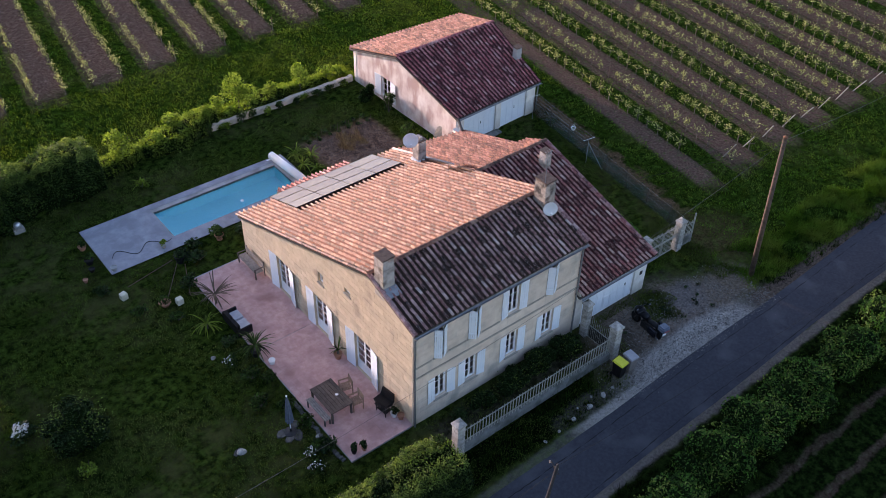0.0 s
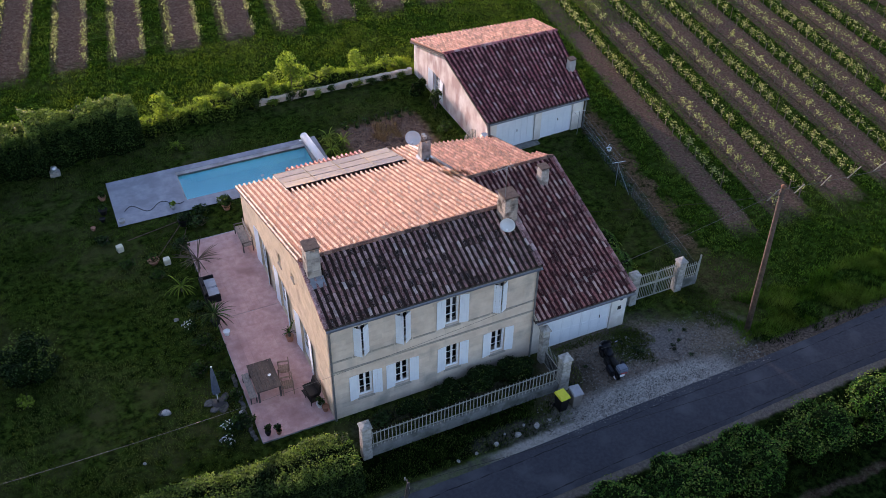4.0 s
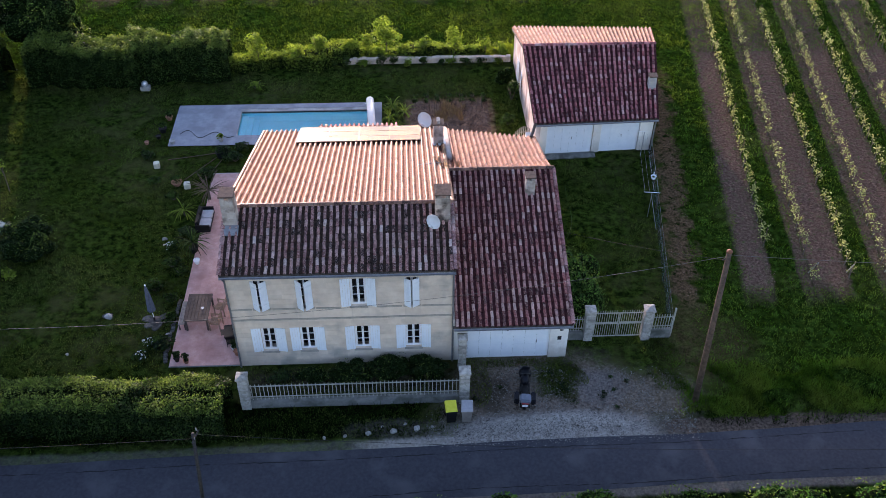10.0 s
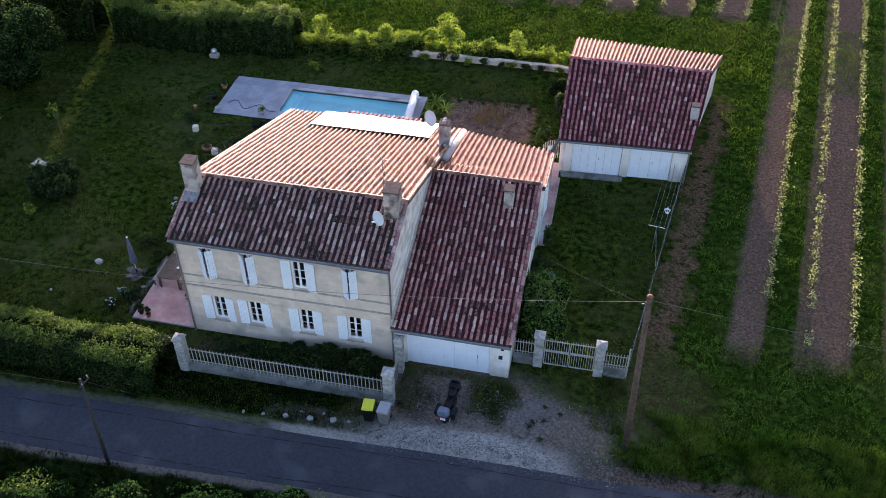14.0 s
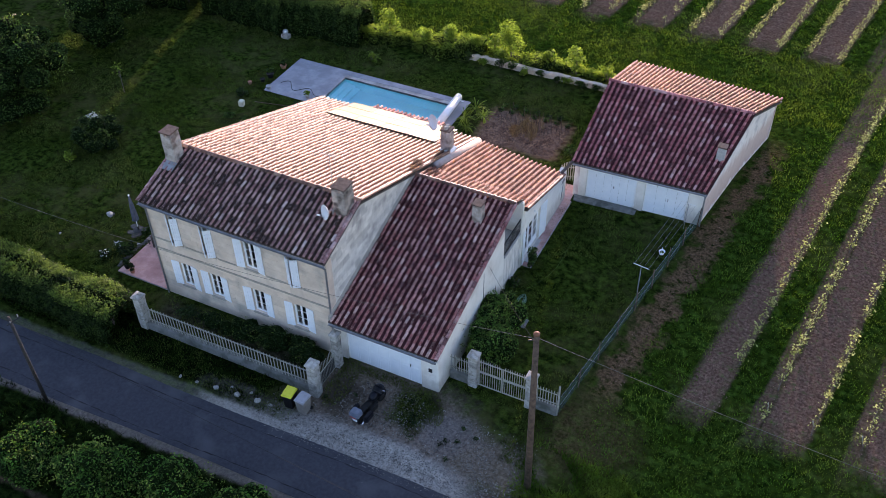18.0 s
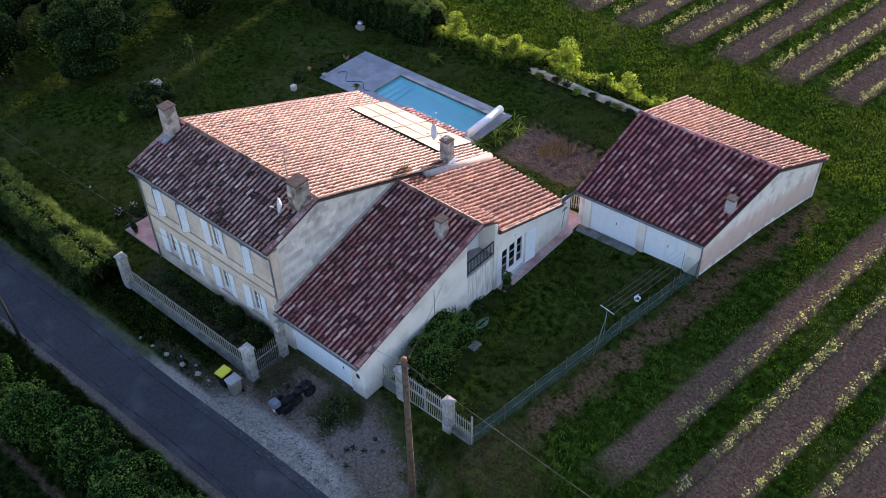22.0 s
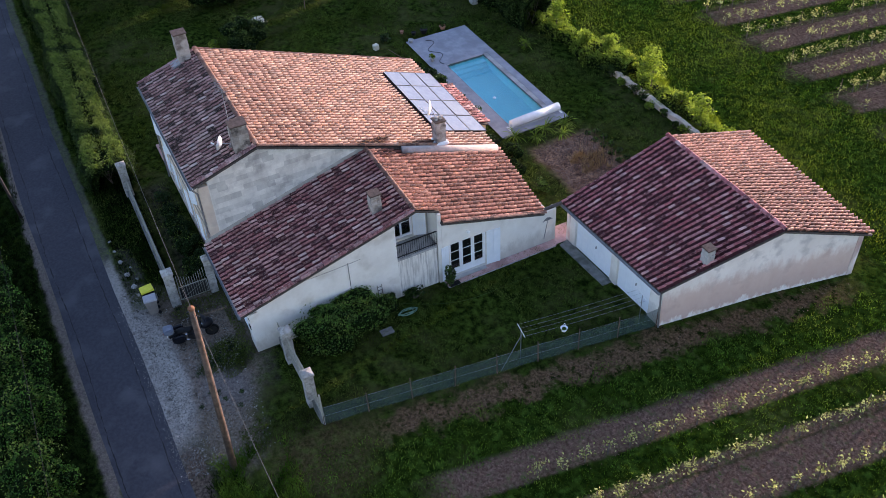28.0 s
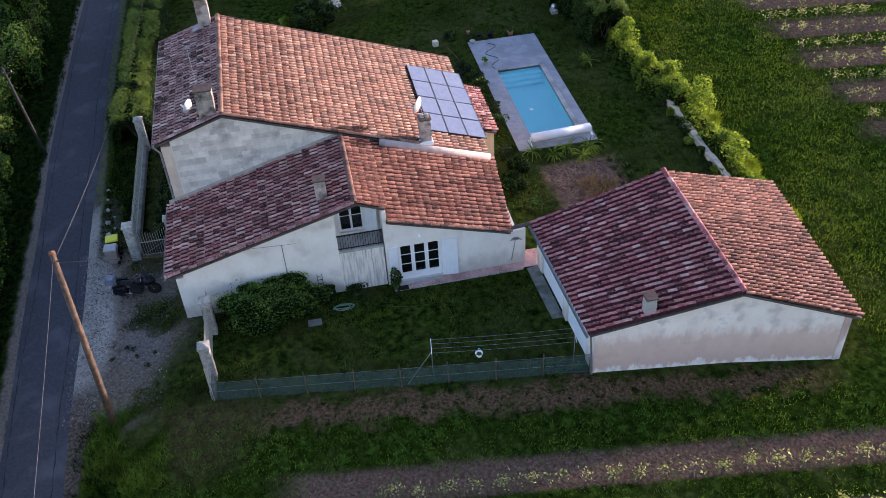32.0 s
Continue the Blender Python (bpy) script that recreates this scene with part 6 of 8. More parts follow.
def blades(name, label, n, area, ok, hgt, material, seed, width=0.022, tuft=10, spread=0.09):
    rng = np.random.default_rng(seed)
    P = rng.random((n, 2)) * (area[1] - area[0], area[3] - area[2]) + (area[0], area[2])
    P = P[: n // tuft]
    P = np.repeat(P, tuft, axis=0) + rng.normal(size=(len(P) * tuft, 2)) * spread
    size = np.repeat(rng.uniform(0.5, 1.6, len(P) // tuft), tuft)
    keep = ok(P[:, 0], P[:, 1])
    P, size = P[keep], size[keep]
    n = len(P)
    a = rng.random(n) * 6.283
    h = hgt * size * rng.uniform(0.6, 1.4, n)
    lean = rng.normal(size=(n, 2)) * h[:, None] * 0.45
    w = np.stack([np.cos(a), np.sin(a)], 1) * width
    v = np.zeros((n, 3, 3))
    v[:, 0, :2], v[:, 1, :2], v[:, 2, :2] = P - w, P + w, P + lean
    v[:, :2, 2] = -0.01
    v[:, 2, 2] = h
    me = bpy.data.meshes.new(name)
    me.vertices.add(3 * n)
    me.vertices.foreach_set("co", v.reshape(-1))
    me.loops.add(3 * n)
    me.loops.foreach_set("vertex_index", np.arange(3 * n, dtype=np.int32))
    me.polygons.add(n)
    me.polygons.foreach_set("loop_start", np.arange(0, 3 * n, 3, dtype=np.int32))
    me.polygons.foreach_set("loop_total", np.full(n, 3, dtype=np.int32))
    me.update()
    tagged(part(name, me, material), label, "grass", kind="stuff")


def on_lawn(x, y):
    built = ((x > -3.4) & (x < 10) & (y > -0.2) & (y < 16.4)) | ((x > 9.5) & (x < 15.4) & (y > -0.5) & (y < 15.6)) | ((x > 15.2) & (y > 15.6) & (x < 24.6))
    pool_ = (x > -6.5) & (x < 6.6) & (y > 17.8) & (y < 22.3)
    bed = (x > 8) & (x < 13.6) & (y > 18.4) & (y < 22.6)
    drive = (x > 9.9) & (x < 20) & (y < 0.6)
    patch = np.sin(x * 0.9 + 1.3 * np.sin(y * 0.7)) + np.sin(y * 1.1 + np.sin(x * 0.5)) > -0.6
    return ~(built | pool_ | bed | drive) & patch & (x < 20.3 + 0.145 * y)


def on_meadow(x, y):
    u = x - 27.8 - 0.135 * (y - 13.8)
    wig = 0.35 * np.sin(y * 1.1) + 0.25 * np.sin(y * 2.9 + 1) + 0.15 * np.sin(x * 3.1 + y * 5.3)
    u = u + wig * 0.45
    right = (x - 0.145 * y + wig > 21.9) & (u < -1.3) & (y > -4.0)
    between = (u > -1.3) & (np.mod(u, 4.04) < 1.75) & (np.mod(u, 4.04) > 0.25) & (y > 4)
    front = (u > -1.3) & (y > -4.2) & (y < 4.2)
    back = (y > 28.0) & (y < 37) & ~((x > 15) & (x < 24.8) & (y < 28.2))
    backrows = (y > 36.5) & (u < -1.3) & (np.mod(u, 4.04) < 1.75) & (np.mod(u, 4.04) > 0.25)
    return right | between | front | back | backrows


blades("lawn_grass", "short patchy lawn grass", 430000, (-24, 24, -4.4, 26.5), on_lawn, 0.075, GRASS1, 71, 0.014, 7, 0.12)
blades("meadow_grass", "lush uncut meadow grass", 620000, (-22, 52, -4.4, 60), on_meadow, 0.095, GRASS2, 72, 0.015, 6, 0.16)
GRASS3 = mat("rank_dark_blades", (0.003, 0.010, 0.002), (0.026, 0.046, 0.009), 1.1, 0.9, 0, rnd=0.7, spec=0.0, trans=0.25)
blades("verge_grass", "long dark grass on the lane's verge", 60000, (-30, 45, -12, -2.6), lambda x, y: ((y < -8.0) & (y > -11.5)) | ((y > -4.35) & ((x < 9.4) | (x > 20.5))), 0.2, GRASS3, 73, 0.02)
blades("verge_grass", "tall dark grass round the pole", 50000, (20.2, 44, -4.0, -0.8), lambda x, y: (y > -3.9) & (np.sin(x * 1.7) + np.sin(y * 2.3 + x) > -0.5), 0.24, GRASS2, 74, 0.015, 8, 0.2)

blades("weedy_grass", "weedy grass patches growing over the forecourt", 26000, (10.2, 20.6, -3.8, 0.9), lambda x, y: (((x - 14.7) / 1.2) ** 2 + ((y + 1.4) / 1.2) ** 2 + 0.35 * np.sin(x * 4.1 + y * 3) < 1) | ((y > -0.55) & (y < -0.1) & (x < 15.2)) | ((x > 18.6 + 0.5 * np.sin(y * 2.7)) & (y > -2.2) & (np.sin(x * 2.3) + np.sin(y * 3.1 + x) > -0.2)) | ((((x - 11.0) / 0.6) ** 2 + ((y + 1.6) / 1.3) ** 2) < 1), 0.1, GRASS1, 80, 0.013, 6, 0.14)


def clods(name, label, n, area, ok, size, material, seed):
    """Small angular lumps lying on the ground, as one mesh."""
    rng = np.random.default_rng(seed)
    P = rng.random((n, 2)) * (area[1] - area[0], area[3] - area[2]) + (area[0], area[2])
    P = P[ok(P[:, 0], P[:, 1])]
    n = len(P)
    base = np.array([(1, 0, 0), (-0.5, 0.87, 0), (-0.5, -0.87, 0), (0.1, 0.1, 0.75)])
    s = size * rng.uniform(0.35, 1.0, n) ** 1.5
    a = rng.random(n) * 6.283
    v = base[None] * s[:, None, None] * rng.uniform(0.7, 1.3, (n, 4, 3))
    c, d = np.cos(a)[:, None], np.sin(a)[:, None]
    w = np.stack([v[:, :, 0] * c - v[:, :, 1] * d + P[:, :1], v[:, :, 0] * d + v[:, :, 1] * c + P[:, 1:], v[:, :, 2] + 0.002], 2)
    tri = (np.array([(0, 1, 3), (1, 2, 3), (2, 0, 3)])[None] + 4 * np.arange(n)[:, None, None]).reshape(-1)
    me = bpy.data.meshes.new(name)
    me.vertices.add(4 * n)
    me.vertices.foreach_set("co", w.reshape(-1))
    me.loops.add(9 * n)
    me.loops.foreach_set("vertex_index", tri.astype(np.int32))
    me.polygons.add(3 * n)
    me.polygons.foreach_set("loop_start", np.arange(0, 9 * n, 3, dtype=np.int32))
    me.polygons.foreach_set("loop_total", np.full(3 * n, 3, dtype=np.int32))
    me.update()
    tagged(part(name, me, material), label, "soil", kind="stuff")


def on_soil(x, y):
    u = x - 27.8 - 0.135 * (y - 13.8)
    wig = 0.35 * np.sin(y * 1.1) + 0.25 * np.sin(y * 2.9 + 1) + 0.15 * np.sin(x * 3.1 + y * 5.3)
    u = u + wig * 0.45
    side = (u > -1.6) & (np.mod(u - 1.9, 4.04) < 2.3) & (y > 4.5)
    back = (y > 37) & (u < -1.3) & (np.mod(u - 1.9, 4.04) < 2.3)
    strip = (np.abs(x - 0.145 * y + wig - 21.3) < 0.36) & (y > 3.5) & (y < 26)
    return side | back | strip


SOILC = mat("dry_soil_clod", (0.088, 0.051, 0.038), (0.248, 0.164, 0.124), 1.5, 0.95, 0, rnd=0.45, spec=0.03)
clods("soil_clods", "brown clods of turned soil between the vines", 170000, (-22, 62, 0, 62), on_soil, 0.042, SOILC, 75)
clods("yard_gravel", "mixed grey-brown gravel on the forecourt", 9000, (9.8, 20.2, -5.0, -0.6), lambda x, y: (y < -3.2) | ((x - 13.6) ** 2 + (y + 2.5) ** 2 < 4.5) | ((x - 17.3) ** 2 + (y + 2.4) ** 2 < 2.5), 0.04, mat("yard_stone", (0.13, 0.115, 0.098), (0.27, 0.245, 0.215), 3, 0.9, 0, rnd=0.3, spec=0.1), 76)
# brighter grass colour with the low sun's light put into it
TALL = mat("tall_grass_painted_sun", (0.100, 0.142, 0.015), (0.235, 0.290, 0.042), 0.9, 0.8, 0, rnd=0.5, spec=0.03, trans=0.45)
blades("tall_grass", "tall yellow-green grass outside the garden wall", 48000, (3, 15.6, 27.5, 29.6), lambda x, y: y < 28.9 + 0.5 * np.sin(x * 1.3), 0.25, TALL, 77, 0.016, 8, 0.2)
clods("garden_clods", "brown clods in the kitchen garden bed", 5000, (8.3, 13.3, 18.7, 22.3), lambda x, y: x > 0, 0.07, SOILC, 78)
for x, sd in ((6.0, 301), (8.1, 302), (10.2, 303), (12.6, 304), (14.6, 305)):
    bush("wild_shrub", "low sunlit yellow-green shrub outside the wall", x, 28.2, 0.9, 0.5, 0.8, LEAF_Y, 550, 0.09, sd)
# brighter blades strewn over the meadow to paint sun on it
blades("meadow_grass", "yellow-green meadow strip grass with sunlight put into its colour", 52000, (-8, 34, 28.8, 36.8), lambda x, y: np.sin(x * 0.55 + 0.4 * np.sin(y)) + np.sin(y * 0.9 + 0.3 * x) + 1.3 * np.sin(x * 91.7 + y * 57.3) > -0.3, 0.10, TALL, 79, 0.012, 5, 0.25)


# ---- fences, gates and pillars ----
def pillar(x, y, w, h, courses, label):
    p = thing("gate_pillar", label, "pillar", pose(x, y, 0), "stone gate pillars")
    part("core", B(-w / 2 + 0.012, -w / 2 + 0.012, -0.2, w / 2 - 0.012, w / 2 - 0.012, h - 0.12), PILLAR, p)
    ch = (h - 0.14) / courses
    for k in range(courses):
        s = random.uniform(-0.006, 0.006)
        part("stone_block", B(-w / 2 + s, -w / 2 + s, k * ch + 0.006, w / 2 + s, w / 2 + s, (k + 1) * ch - 0.006, bevel=0.012), PILLAR, p)
    bm = B(-w / 2 - 0.04, -w / 2 - 0.04, h - 0.14, w / 2 + 0.04, w / 2 + 0.04, h - 0.06)
    a = [bm.verts.new((sx * (w / 2 + 0.04), sy * (w / 2 + 0.04), h - 0.059)) for sx, sy in ((-1, -1), (1, -1), (1, 1), (-1, 1))]
    t = bm.verts.new((0, 0, h + 0.06))
    for k in range(4):
        bm.faces.new((a[k], a[(k + 1) % 4], t))
    part("cap_stone", bm, PILLAR, p)
    return p


pillar(0.60, -2.42, 0.42, 2.12, 6, "pale stone pillar at the end of the front railing")
pillar(10.27, -2.45, 0.44, 2.12, 7, "pale stone pillar beside the small front gate")
pillar(10.28, -0.55, 0.36, 2.2, 7, "slim stone pillar against the garage corner")
pillar(16.40, 1.13, 0.42, 2.05, 7, "white stone pillar of the garden gate")
pillar(19.17, 1.08, 0.42, 2.05, 7, "white stone pillar of the garden gate")


def paling(r=0.015, h=1.0, w=0.035):
    """A flat fence bar with a pointed head."""
    bm = bmesh.new()
    pts = [(-w / 2, 0), (w / 2, 0), (w / 2, h - 0.05), (0, h), (-w / 2, h - 0.05)]
    a = [bm.verts.new((x, -r, z)) for x, z in pts]
    b = [bm.verts.new((x, r, z)) for x, z in pts]
    bm.faces.new(a)
    bm.faces.new(b[::-1])
    for k in range(5):
        bm.faces.new((a[k], b[k], b[(k + 1) % 5], a[(k + 1) % 5]))
    bmesh.ops.recalc_face_normals(bm, faces=bm.faces)
    return bm


def mesh_of(bm, material, name):
    me = bpy.data.meshes.new(name)
    bm.to_mesh(me)
    bm.free()
    me.materials.append(material)
    return me


fence = thing("front_fence", "pale painted paling fence on a low stone wall", "fence", pose(0, -2.42, 0))
part("low_wall", B(0.81, -0.12, -0.2, 10.05, 0.12, 0.44, bevel=0.02), LOWWALL, fence)
for z in (0.62, 1.32):
    part("rail", B(0.81, -0.012, z, 10.05, 0.022, z + 0.045), FENCE_P, fence)
pm = mesh_of(paling(h=1.02, w=0.03), FENCE_P, "paling")
for k in range(52):
    o = part("paling", pm, FENCE_P, fence)
    o.matrix_basis = pose(0.92 + 0.1765 * k, -0.03, 0.5, random.uniform(-0.8, 0.8), random.uniform(-0.8, 0.8), 0)

small = thing("garden_gate", "small iron front gate with a dipped top", "gate", pose(10.27, -2.2, 0, 0, 0, 90))
IRON_W = FENCE_P
part("frame", frame_ring(bmesh.new(), 0.03, 0.1, 1.42, 0.9, 0.035, -0.015, 0.015), IRON_W, small)
for k in range(12):
    x = 0.08 + k * 0.115
    top = 1.35 + 0.55 * abs(x - 0.72) ** 1.4
    part("bar", tube(bmesh.new(), (x, 0, 0.1), (x, 0, top), 0.012, n=6), IRON_W, small)
part("brace", tube(bmesh.new(), (0.05, 0, 0.12), (1.4, 0, 0.88), 0.012, n=6), IRON_W, small)
part("sheet", B(0.06, -0.004, 0.13, 1.39, 0.004, 0.87), METAL_D, small)

gate = thing("driveway_gate", "double-leaf white metal garden gate with upright bars", "gate", pose(16.63, 1.1, 0))
for s in range(2):
    x0 = 0.02 + s * 1.16
    lf = part("gate_leaf", frame_ring(bmesh.new(), x0, 0.14, x0 + 1.13, 1.72, 0.045, -0.02, 0.02), FENCE_P, gate)
    part("mid_rail", B(x0 + 0.045, -0.018, 0.98, x0 + 1.085, 0.018, 1.10), FENCE_P, lf)
    for k in range(9):
        x = x0 + 0.12 + k * 0.11
        part("bar", B(x - 0.011, -0.011, 0.185, x + 0.011, 0.011, 1.86), FENCE_P, lf)
for x0, x1 in ((15.25, 16.17), (19.4, 20.4)):
    f = thing("side_fence", "short pale paling fence on a low wall", "fence", pose(x0, 1.12, 0))
    part("low_wall", B(0, -0.1, -0.2, x1 - x0, 0.1, 0.52, bevel=0.015), LOWWALL, f)
    for z in (0.7, 1.3):
        part("rail", B(0, -0.012, z, x1 - x0, 0.012, z + 0.04), FENCE_P, f)
    n = int((x1 - x0) / 0.125)
    for k in range(n):
        part("paling", B(0.05 + k * 0.125, -0.03, 0.56, 0.08 + k * 0.125, -0.013, 1.52), FENCE_P, f)
part("end_post", B(1.0, -0.04, 0, 1.07, 0.03, 1.9), FENCE_P, f)

# shade net on posts
NET = mat("blue_green_shade_net", (0.045, 0.082, 0.078), (0.080, 0.125, 0.118), 2, 0.9, 0, spec=0.05)
NET.node_tree.nodes["Principled BSDF"].inputs["Alpha"].default_value = 0.52
nf = thing("net_fence", "low wire fence hung with blue-green shade net", "fence")
A0, A1 = Vector((20.42, 1.1, 0)), Vector((22.62, 16.4, 0))
bm = bmesh.new()
prev = None
for k in range(41):
    p = A0.lerp(A1, k / 40)
    z = 1.05 + 0.05 * math.sin(k * 1.3) - 0.04 * abs(math.sin(k * math.pi / 5))
    cur = [bm.verts.new((p.x + 0.02 * math.sin(k), p.y, 0.0)), bm.verts.new((p.x + 0.05 * math.sin(k * 2.1), p.y, z / 2)), bm.verts.new((p.x, p.y, z))]
    if prev:
        bm.faces.new((prev[0], cur[0], cur[1], prev[1]))
        bm.faces.new((prev[1], cur[1], cur[2], prev[2]))
    prev = cur
part("net", bm, NET, nf)
for k in range(9):
    p = A0.lerp(A1, k / 8)
    part("post", tube(bmesh.new(), (p.x + 0.04, p.y, -0.1), (p.x + 0.04 + random.uniform(-0.04, 0.04), p.y + random.uniform(-0.04, 0.04), 1.28), 0.028, 0.024, 7), POLE, nf)
for z in (0.55, 1.08):
    wire("strand", [tuple(A0.lerp(A1, k / 8) + Vector((0.04, 0, z))) for k in range(9)], 0.004, ZINC, nf)

# clothes line
cl = thing("clothes_line", "white metal clothes line with four wires", "clothes line")
for x, y in ((21.25, 10.12), (22.05, 15.9)):
    part("post", tube(bmesh.new(), (x, y, -0.1), (x, y, 1.72), 0.018), ZINC, cl)
    part("crossbar", tube(bmesh.new(), (x - 0.42, y + 0.06, 1.72), (x + 0.42, y - 0.06, 1.72), 0.014), FRAME, cl)
part("brace", tube(bmesh.new(), (21.5, 9.0, 0), (21.27, 10.1, 1.4), 0.014), ZINC, cl)
for k in range(4):
    o = -0.38 + k * 0.253
    wire("line", sag((21.25 + o, 10.12, 1.73), (22.05 + o, 15.9, 1.73), 0.06, 10), 0.0045, ZINC, cl)
tub = thing("peg_basket", "round pale plastic peg basket hanging from the clothes line", "basket", pose(21.79, 11.97, 1.24))
part("bowl", lathe(bmesh.new(), ((0.10, 0), (0.15, 0.18), (0.165, 0.18), (0.14, 0.15), (0.09, 0.02)), 20), SHUT, tub)
for sy in (-0.15, 0.15):
    part("handle", tube(bmesh.new(), (0, sy, 0.17), (0, 0, 0.46), 0.008, n=6), SHUT, tub)
part("pegs", lathe(bmesh.new(), ((0.11, 0.10), (0.10, 0.14), (0.03, 0.16)), 12), LEAF_H, tub)

# ---- poles and cables ----
pl1 = thing("utility_pole", "tall weathered wooden utility pole with cables", "pole")
part("shaft", tube(bmesh.new(), (20.68, -2.9, -0.3), (20.45, -2.62, 8.75), 0.15, 0.105, 14), POLE, pl1, smooth=True)
part("cap", lathe(bmesh.new(), ((0.12, 0), (0.12, 0.06), (0.02, 0.12)), 12, (20.45, -2.62, 8.74)), mat("rusty_cap", (0.14, 0.06, 0.03), (0.22, 0.10, 0.05), 6, 0.8, 0.2), pl1)
part("bracket", tube(bmesh.new(), (20.2, -2.75, 8.45), (20.55, -2.5, 8.45), 0.03), METAL_D, pl1)
CABLE = mat("dark_cable", (0.022, 0.022, 0.022), (0.036, 0.036, 0.034), 3, 0.8, 0, spec=0.1)
CABLE_P = mat("pale_cable", (0.09, 0.085, 0.08), (0.13, 0.125, 0.115), 3, 0.6, 0)
for a, b_, d in (((20.4, -2.6, 8.5), (-32, -1.2, 6.0), 2.4), ((20.45, -2.62, 8.6), (75, -1.4, 8.6), 1.9), ((20.4, -2.6, 8.3), (15.22, 5.36, 3.25), 0.12)):
    c = wire("cable", sag(a, b_, d, 40), 0.007, CABLE_P if abs(b_[0]) > 30 else CABLE)
    tagged(c, "grey overhead cable sagging from the wooden pole", "cable")
POLE_D = mat("tarred_pole_wood", (0.018, 0.016, 0.016), (0.045, 0.040, 0.038), 8, 0.85, 0.4, 50)
pl2 = thing("utility_pole", "leaning dark wooden pole at the lane's far edge", "pole")
part("shaft", tube(bmesh.new(), (-0.45, -8.05, -0.3), (0.1, -8.38, 5.9), 0.085, 0.06, 12), POLE_D, pl2, smooth=True)
part("bracket", tube(bmesh.new(), (0.05, -8.55, 5.55), (0.2, -8.0, 5.6), 0.03), METAL_D, pl2)
for k in range(2):
    part("insulator", tube(bmesh.new(), (0.12, -8.4 + 0.4 * k, 5.6), (0.12, -8.4 + 0.4 * k, 5.72), 0.025), CONC, pl2)
for a, b_, d in (((0.1, -8.38, 5.85), (40, -9.5, 5.0), 0.8), ((0.1, -8.38, 5.6), (-40, -7.6, 6.0), 0.8)):
    tagged(wire("cable", sag(a, b_, d, 40), 0.008, CABLE), "thin overhead cable along the lane", "cable")

# ---- at the lane: bins, motorcycle, rocks ----
YEL = mat("yellow_plastic", (0.62, 0.58, 0.03), (0.70, 0.66, 0.05), 4, 0.5, 0.05, 40)
GREYP = mat("grey_plastic", (0.30, 0.29, 0.31), (0.38, 0.37, 0.39), 4, 0.6, 0.05, 40)
BROWNP = mat("brown_grey_plastic", (0.20, 0.17, 0.15), (0.26, 0.23, 0.20), 4, 0.65, 0.05, 40)
BLACKP = mat("black_plastic", (0.006, 0.006, 0.007), (0.012, 0.012, 0.013), 5, 0.55, 0.05, 50, spec=0.2)


def bin_(x, y, rz, body, lid, label):
    b = thing("wheelie_bin", label, "bin", pose(x, y, 0, 0, 0, rz), "household bins")
    b.scale = (0.84, 0.84, 0.92)
    part("body", hexa(bmesh.new(), [(-0.22, -0.25, 0.06), (0.22, -0.25, 0.06), (0.22, 0.25, 0.06), (-0.22, 0.25, 0.06), (-0.28, -0.34, 0.98), (0.28, -0.34, 0.98), (0.28, 0.32, 0.98), (-0.28, 0.32, 0.98)]), body, b)
    bm = hexa(bmesh.new(), [(-0.31, -0.38, 0.982), (0.31, -0.38, 0.982), (0.31, 0.36, 0.982), (-0.31, 0.36, 0.982), (-0.27, -0.33, 1.06), (0.27, -0.33, 1.06), (0.27, 0.33, 1.08), (-0.27, 0.33, 1.08)])
    part("lid", bm, lid, b)
    part("handle", tube(bmesh.new(), (-0.25, 0.40, 0.98), (0.25, 0.40, 0.98), 0.018), body, b)
    for s in (-1, 1):
        part("wheel", tube(bmesh.new(), (s * 0.20, 0.30, 0.10), (s * 0.27, 0.30, 0.10), 0.10, n=14), BLACKP, b)
    return b


bin_(9.62, -3.5, 4, BLACKP, YEL, "black wheelie bin with a yellow lid")
bin_(10.32, -3.52, -4, BROWNP, GREYP, "brown-grey wheelie bin with a grey lid")

CHROME = mat("chrome", (0.6, 0.6, 0.62), (0.7, 0.7, 0.7), 5, 0.2, 0, metal=1.0)
PAINT_B = mat("black_blue_paint", (0.005, 0.005, 0.008), (0.008, 0.009, 0.014), 5, 0.35, 0, spec=0.2)
CASE = mat("grey_blue_case", (0.11, 0.13, 0.17), (0.17, 0.19, 0.24), 5, 0.4, 0)
mb = thing("motorcycle", "dark parked touring motorcycle with a grey top case", "motorcycle", pose(12.88, -3.4, 0, 0, 0, -6))
for y, r in ((0.45, 0.31), (1.95, 0.31)):
    bm = bmesh.new()
    for i in range(24):
        a0, a1 = i * math.pi / 12, (i + 1) * math.pi / 12
        ring = []
        for a in (a0, a1):
            ring.append([Vector((x, y + math.cos(a) * rr, 0.32 + math.sin(a) * rr)) for x, rr in ((-0.07, r - 0.07), (-0.055, r - 0.01), (0, r + 0.01), (0.055, r - 0.01), (0.07, r - 0.07))])
        for k in range(4):
            bm.faces.new([bm.verts.new(p) for p in (ring[0][k], ring[0][k + 1], ring[1][k + 1], ring[1][k])])
    bmesh.ops.remove_doubles(bm, verts=bm.verts, dist=0.0005)
    wh = part("wheel", bm, BLACKP, mb)
    part("rim", tube(bmesh.new(), (-0.045, y, 0.32), (0.045, y, 0.32), r - 0.065, n=20), METAL_D, wh)
part("engine", B(-0.22, 0.85, 0.18, 0.22, 1.45, 0.6, bevel=0.06), METAL_D, mb)


